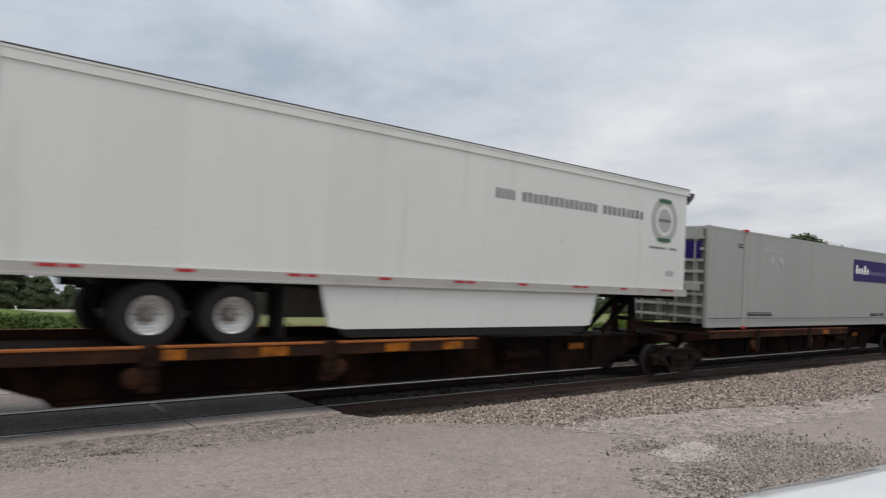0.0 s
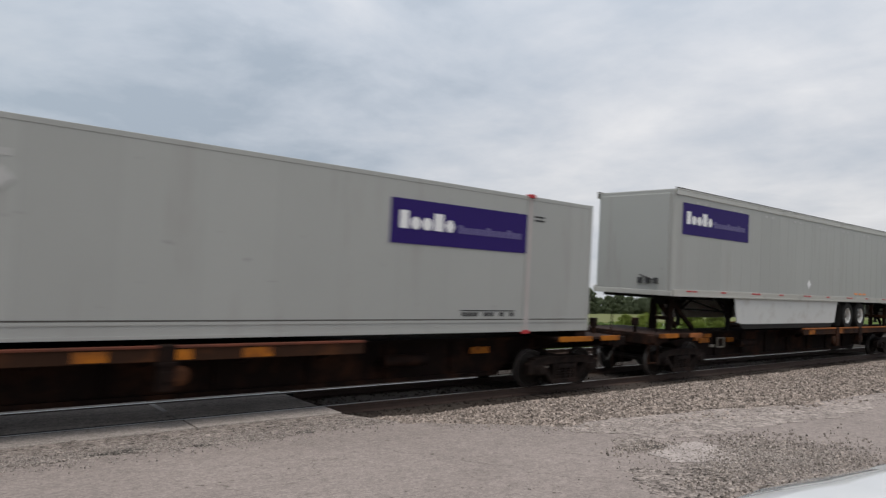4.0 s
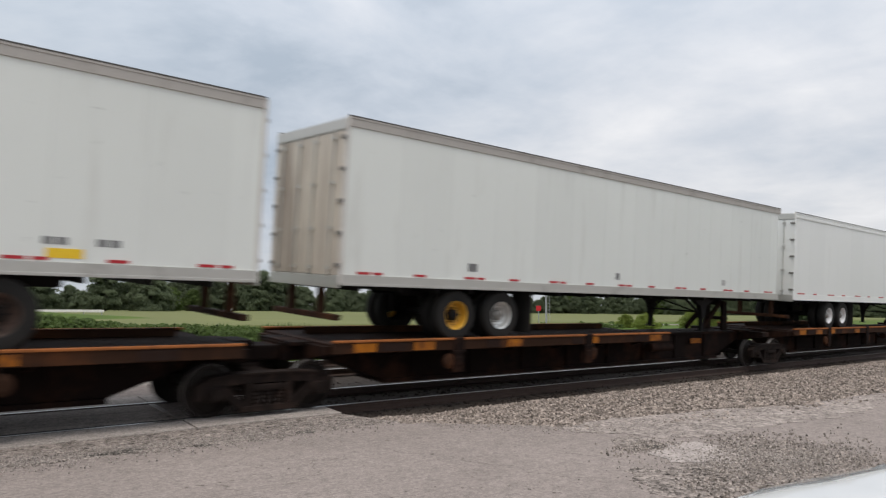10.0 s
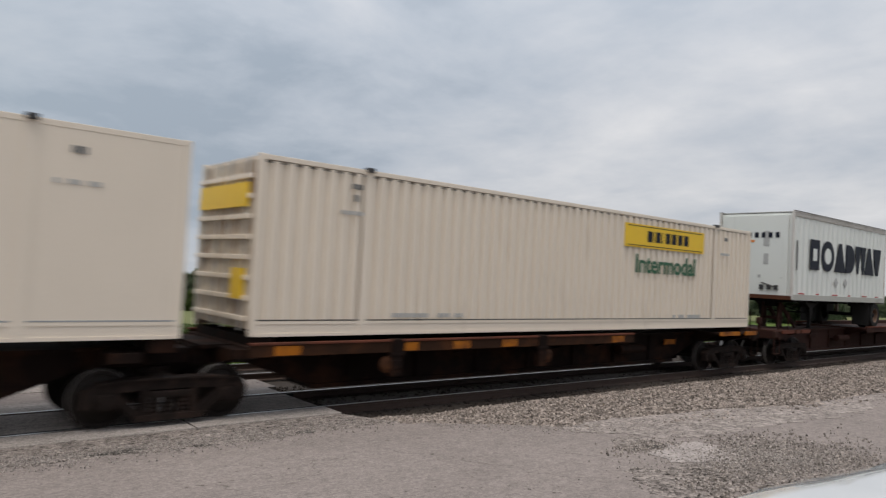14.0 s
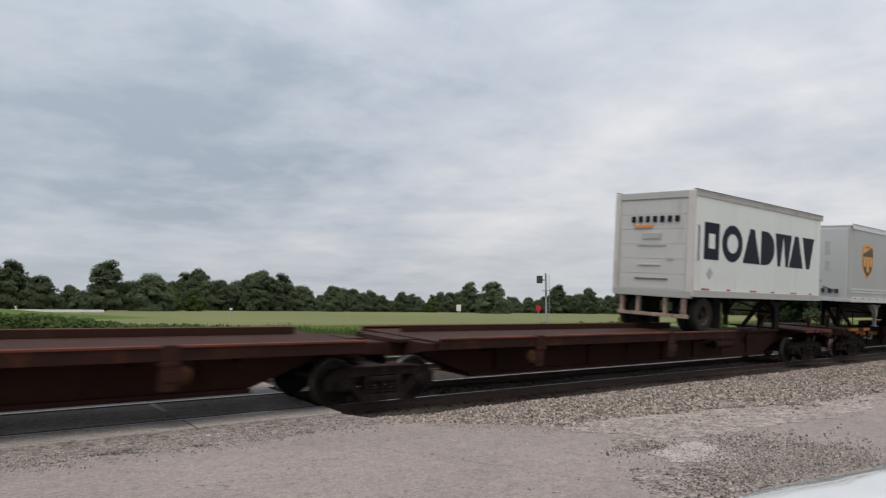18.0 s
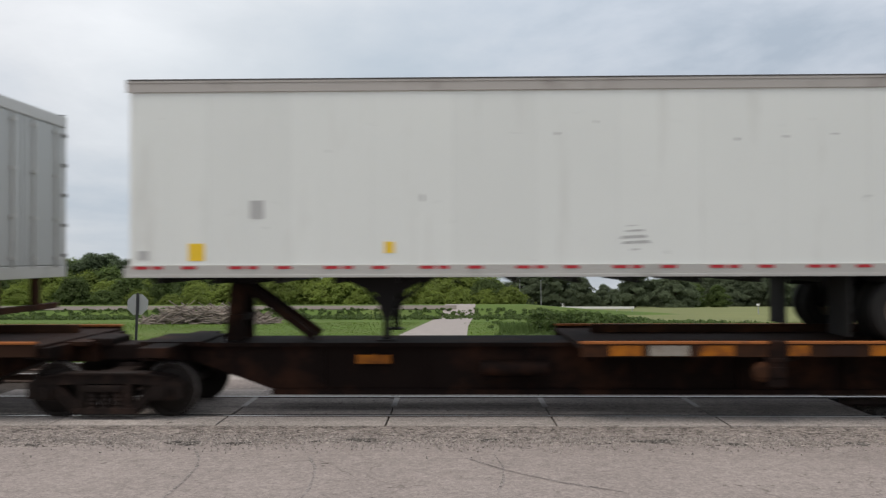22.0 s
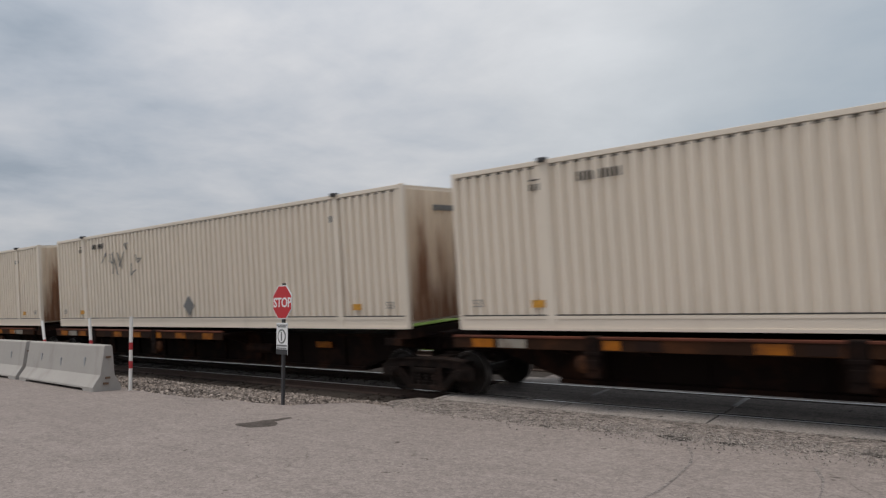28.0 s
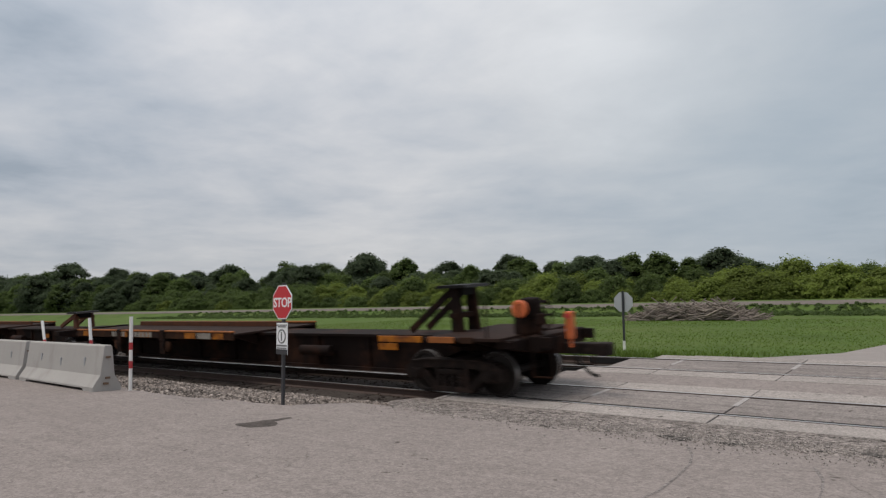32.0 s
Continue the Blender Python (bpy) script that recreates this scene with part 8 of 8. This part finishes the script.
def far_furniture():
    def on(az, d):
        x, y = d * math.sin(radians(az)), d * math.cos(radians(az))
        return x, y, land(x, y)
    # signal mast
    T = thing("signal_mast", "grey railway signal mast with a dark head", "signal")
    s = Shape()
    s.tube((0, 0, -0.5), (0, 0, 5.4), 0.09, 10)
    part("mast", s, "grey_paint", T)
    s = Shape()
    s.box(-0.95, -0.35, -0.25, 0.15, 4.3, 5.1, 0.03)
    s.box(-0.4, 0.1, -0.05, 0.05, 4.6, 4.7)
    part("signal_head", s, "black_trim", T, "black signal head")
    s = Shape()
    s.box(-0.35, 0.6, -0.4, 0.4, 3.5, 3.56)
    for z in np.arange(0.4, 5.2, 0.35):
        s.box(0.1, 0.4, -0.02, 0.02, z, z + 0.03)
    for x in (0.1, 0.4):
        s.box(x - 0.015, x + 0.015, -0.02, 0.02, 0.2, 5.3)
    part("ladder", s, "grey_paint", T)
    x, y, z = on(48.5, 75)
    T.matrix_world = pose(x, y, z, 0, 0, -40)
    # small signs on posts
    for az, d, h, w, hh, m, lab in ((41.4, 66, 1.9, 0.45, 0.6, "post_white", "white sign on a thin post"), (47.9, 70, 1.9, 0.5, 0.5, "sign_red", "red sign on a white post"), (23.2, 80, 1.2, 0.3, 0.2, "post_white", "short white marker on a post")):
        T = thing("small_sign", lab, "sign", "signs by the field")
        s = Shape()
        s.box(-0.04, 0.04, -0.03, 0.03, -0.3, h, 0.005)
        part("post", s, "grey_paint", T)
        s = Shape()
        s.box(-w / 2, w / 2, -0.045, -0.03, h - hh, h, 0.004)
        part("plate", s, m, T)
        x, y, z = on(az, d)
        T.matrix_world = pose(x, y, z, 0, 0, -az)
    # masts and poles far off
    for az, d, h, r, m, lab in ((2.4, 180, 12.5, 0.10, "post_red", "thin reddish mast beyond the trees"), (5.2, 120, 4.9, 0.06, "grey_paint", "grey pole by the far road"), (6.9, 120, 4.9, 0.06, "grey_paint", "grey pole by the far road"), (-70.6, 420, 21, 0.22, "grey_paint", "far timber power pole"), (-71.3, 420, 21, 0.22, "grey_paint", "far timber power pole")):
        T = thing("utility_pole", lab, "pole", "poles in the distance")
        s = Shape()
        s.tube((0, 0, -0.4), (0, 0, h), r, 8, r * 0.7)
        part("pole_shaft", s, m, T)
        if d > 300:
            s = Shape()
            s.box(-h * 0.09, h * 0.09, -r, r, h * 0.86, h * 0.88)
            part("cross_arm", s, m, T)
        else:
            s = Shape()
            s.box(-r * 1.3, r * 1.3, -r * 1.3, r * 1.3, h, h + r * 3)
            part("pole_cap", s, m, T)
        x, y, z = on(az, d)
        T.matrix_world = pose(x, y, z, 0, 0, -az)
    # guard rail along the far road
    T = thing("guard_rail", "pale guard rail along the far road", "guard rail")
    for i in range(9):
        s = Shape()
        s.box(7.0 + i * 2, 7.1 + i * 2, 92.0, 92.1, land(7 + i * 2, 92), land(7 + i * 2, 92) + 0.75)
        part("rail_post", s, "grey_paint", T)
    s = Shape()
    s.box(6.8, 23.3, 91.92, 91.98, land(15, 92) + 0.45, land(15, 92) + 0.75, 0.02)
    part("rail_beam", s, "post_white", T)
    # utility shed seen past the wood
    T = thing("shed", "small pale building at the field's edge", "building")
    s = Shape()
    s.box(-3.4, 3.4, -2.2, 2.2, 0, 2.4)
    part("walls", s, "post_white", T)
    s = Shape()
    s.prism([(-2.5, 2.4), (2.5, 2.4), (0, 3.4)], 0, -3.7, 3.7)
    part("roof", s, "grey_paint", T)
    for xx in (-2.2, 0.2, 2.0):
        s = Shape()
        s.box(xx - 0.4, xx + 0.4, -2.25, -2.18, 1.1, 1.8)
        part("window", s, "car_glass", T)
    x, y, z = on(8.0, 190)
    T.matrix_world = pose(x, y, z, 0, 0, -8)


far_furniture()


def car(name, label, m):
    """A white saloon: body, glass, wheels with rims, bumpers, lamps."""
    T = thing(name, label, "car")
    st = [(-2.25, 0.62, 0.74, 0.55), (-2.15, 0.52, 0.90, 0.80), (-1.6, 0.42, 1.02, 0.88), (-0.9, 0.38, 1.06, 0.90), (0.0, 0.36, 1.05, 0.91), (0.75, 0.36, 1.03, 0.91), (1.3, 0.38, 0.925, 0.905), (1.7, 0.42, 0.900, 0.90), (2.0, 0.44, 0.885, 0.87), (2.25, 0.47, 0.86, 0.80), (2.42, 0.50, 0.825, 0.68), (2.53, 0.54, 0.76, 0.45)]
    v, f, n = [], [], 16
    for x, z0, z1, w in st:
        for i in range(n):
            a = 2 * math.pi * i / n
            c_, s_ = math.cos(a), math.sin(a)
            px = abs(c_) ** 0.5 * (1 if c_ > 0 else -1)
            pz = abs(s_) ** 0.5 * (1 if s_ > 0 else -1)
            v.append((x, w * px, (z0 + z1) / 2 + (z1 - z0) / 2 * pz))
    for i in range(len(st) - 1):
        for j in range(n):
            f.append((i * n + j, i * n + (j + 1) % n, (i + 1) * n + (j + 1) % n, (i + 1) * n + j))
    f.append(tuple(range(n - 1, -1, -1)))
    f.append(tuple(range((len(st) - 1) * n, len(st) * n)))
    s = Shape()
    s.add(v, f)
    me = s.mesh("body", "car_paint", smooth=True)
    body = part("body", me, "", T, "glossy white bodywork")
    s = Shape()
    s.prism([(-1.75, 1.0), (-1.05, 1.40), (0.05, 1.42), (0.62, 1.03)], 1, -0.76, 0.76)
    part("cabin_glass", s, "car_glass", T, "dark window glass")
    s = Shape()
    s.box(-1.05, 0.02, -0.68, 0.68, 1.40, 1.455, 0.025)
    part("roof", s, "car_paint", T)
    for x in (-1.35, 1.35):
        for y in (-0.80, 0.80):
            s = Shape()
            s.lathe([(0.20, y - 0.10), (0.30, y - 0.10), (0.32, y - 0.06), (0.32, y + 0.06), (0.30, y + 0.10), (0.20, y + 0.10)], (x, 0, 0.32), 1, 24, ring=True)
            w = part("wheel", s, "rubber", T, smooth=True)
            s = Shape()
            s.lathe([(0.20, y - 0.095), (0.12, y - 0.07), (0.05, y - 0.095), (0.05, y + 0.095), (0.12, y + 0.07), (0.20, y + 0.095)], (x, 0, 0.32), 1, 20)
            part("rim", s, "steel_rim", w)
    for y in (-0.6, 0.6):
        s = Shape()
        s.box(2.3, 2.44, y - 0.16, y + 0.16, 0.62, 0.74, 0.02)
        part("headlight", s, "car_glass", T)
        s = Shape()
        s.box(-2.23, -2.12, y - 0.16, y + 0.16, 0.72, 0.86, 0.02)
        part("tail_light", s, "sign_red", T)
    T.matrix_world = m
    return T


car("parked_car", "white car parked at the edge of the lot", pose(4.80, 0.16, 0.0, 0, 0, 160))
car("parked_car", "small white car far up the road", pose(0.55, 96, 1.15, 0, 0, 84))

# ---- what moves ----
def motions():
    times = [2.0 * i for i in range(17)]
    for ob, s in CARRIED:
        walk(ob, [(t, TRACK @ pose(s - travel(t), 0, 0)) for t in times])
    # wheels roll without slipping; wheelsets of one seat share their turning
    for dx, obs in WHEELSETS.items():
        rows = []
        for k in range(961):
            t = k / 30.0
            rows.append((t, Matrix.Translation((dx, 0, WHEEL_R)) @ Matrix.Rotation(-travel(t) / WHEEL_R, 4, "Y")))
        walk(obs[0], rows)
        keys = obs[0].animation_data
        for o in obs[1:]:
            o.rotation_mode = "QUATERNION"
            o.animation_data_create()
            o.animation_data.action = keys.action
            o.animation_data.action_slot = keys.action_slot


motions()
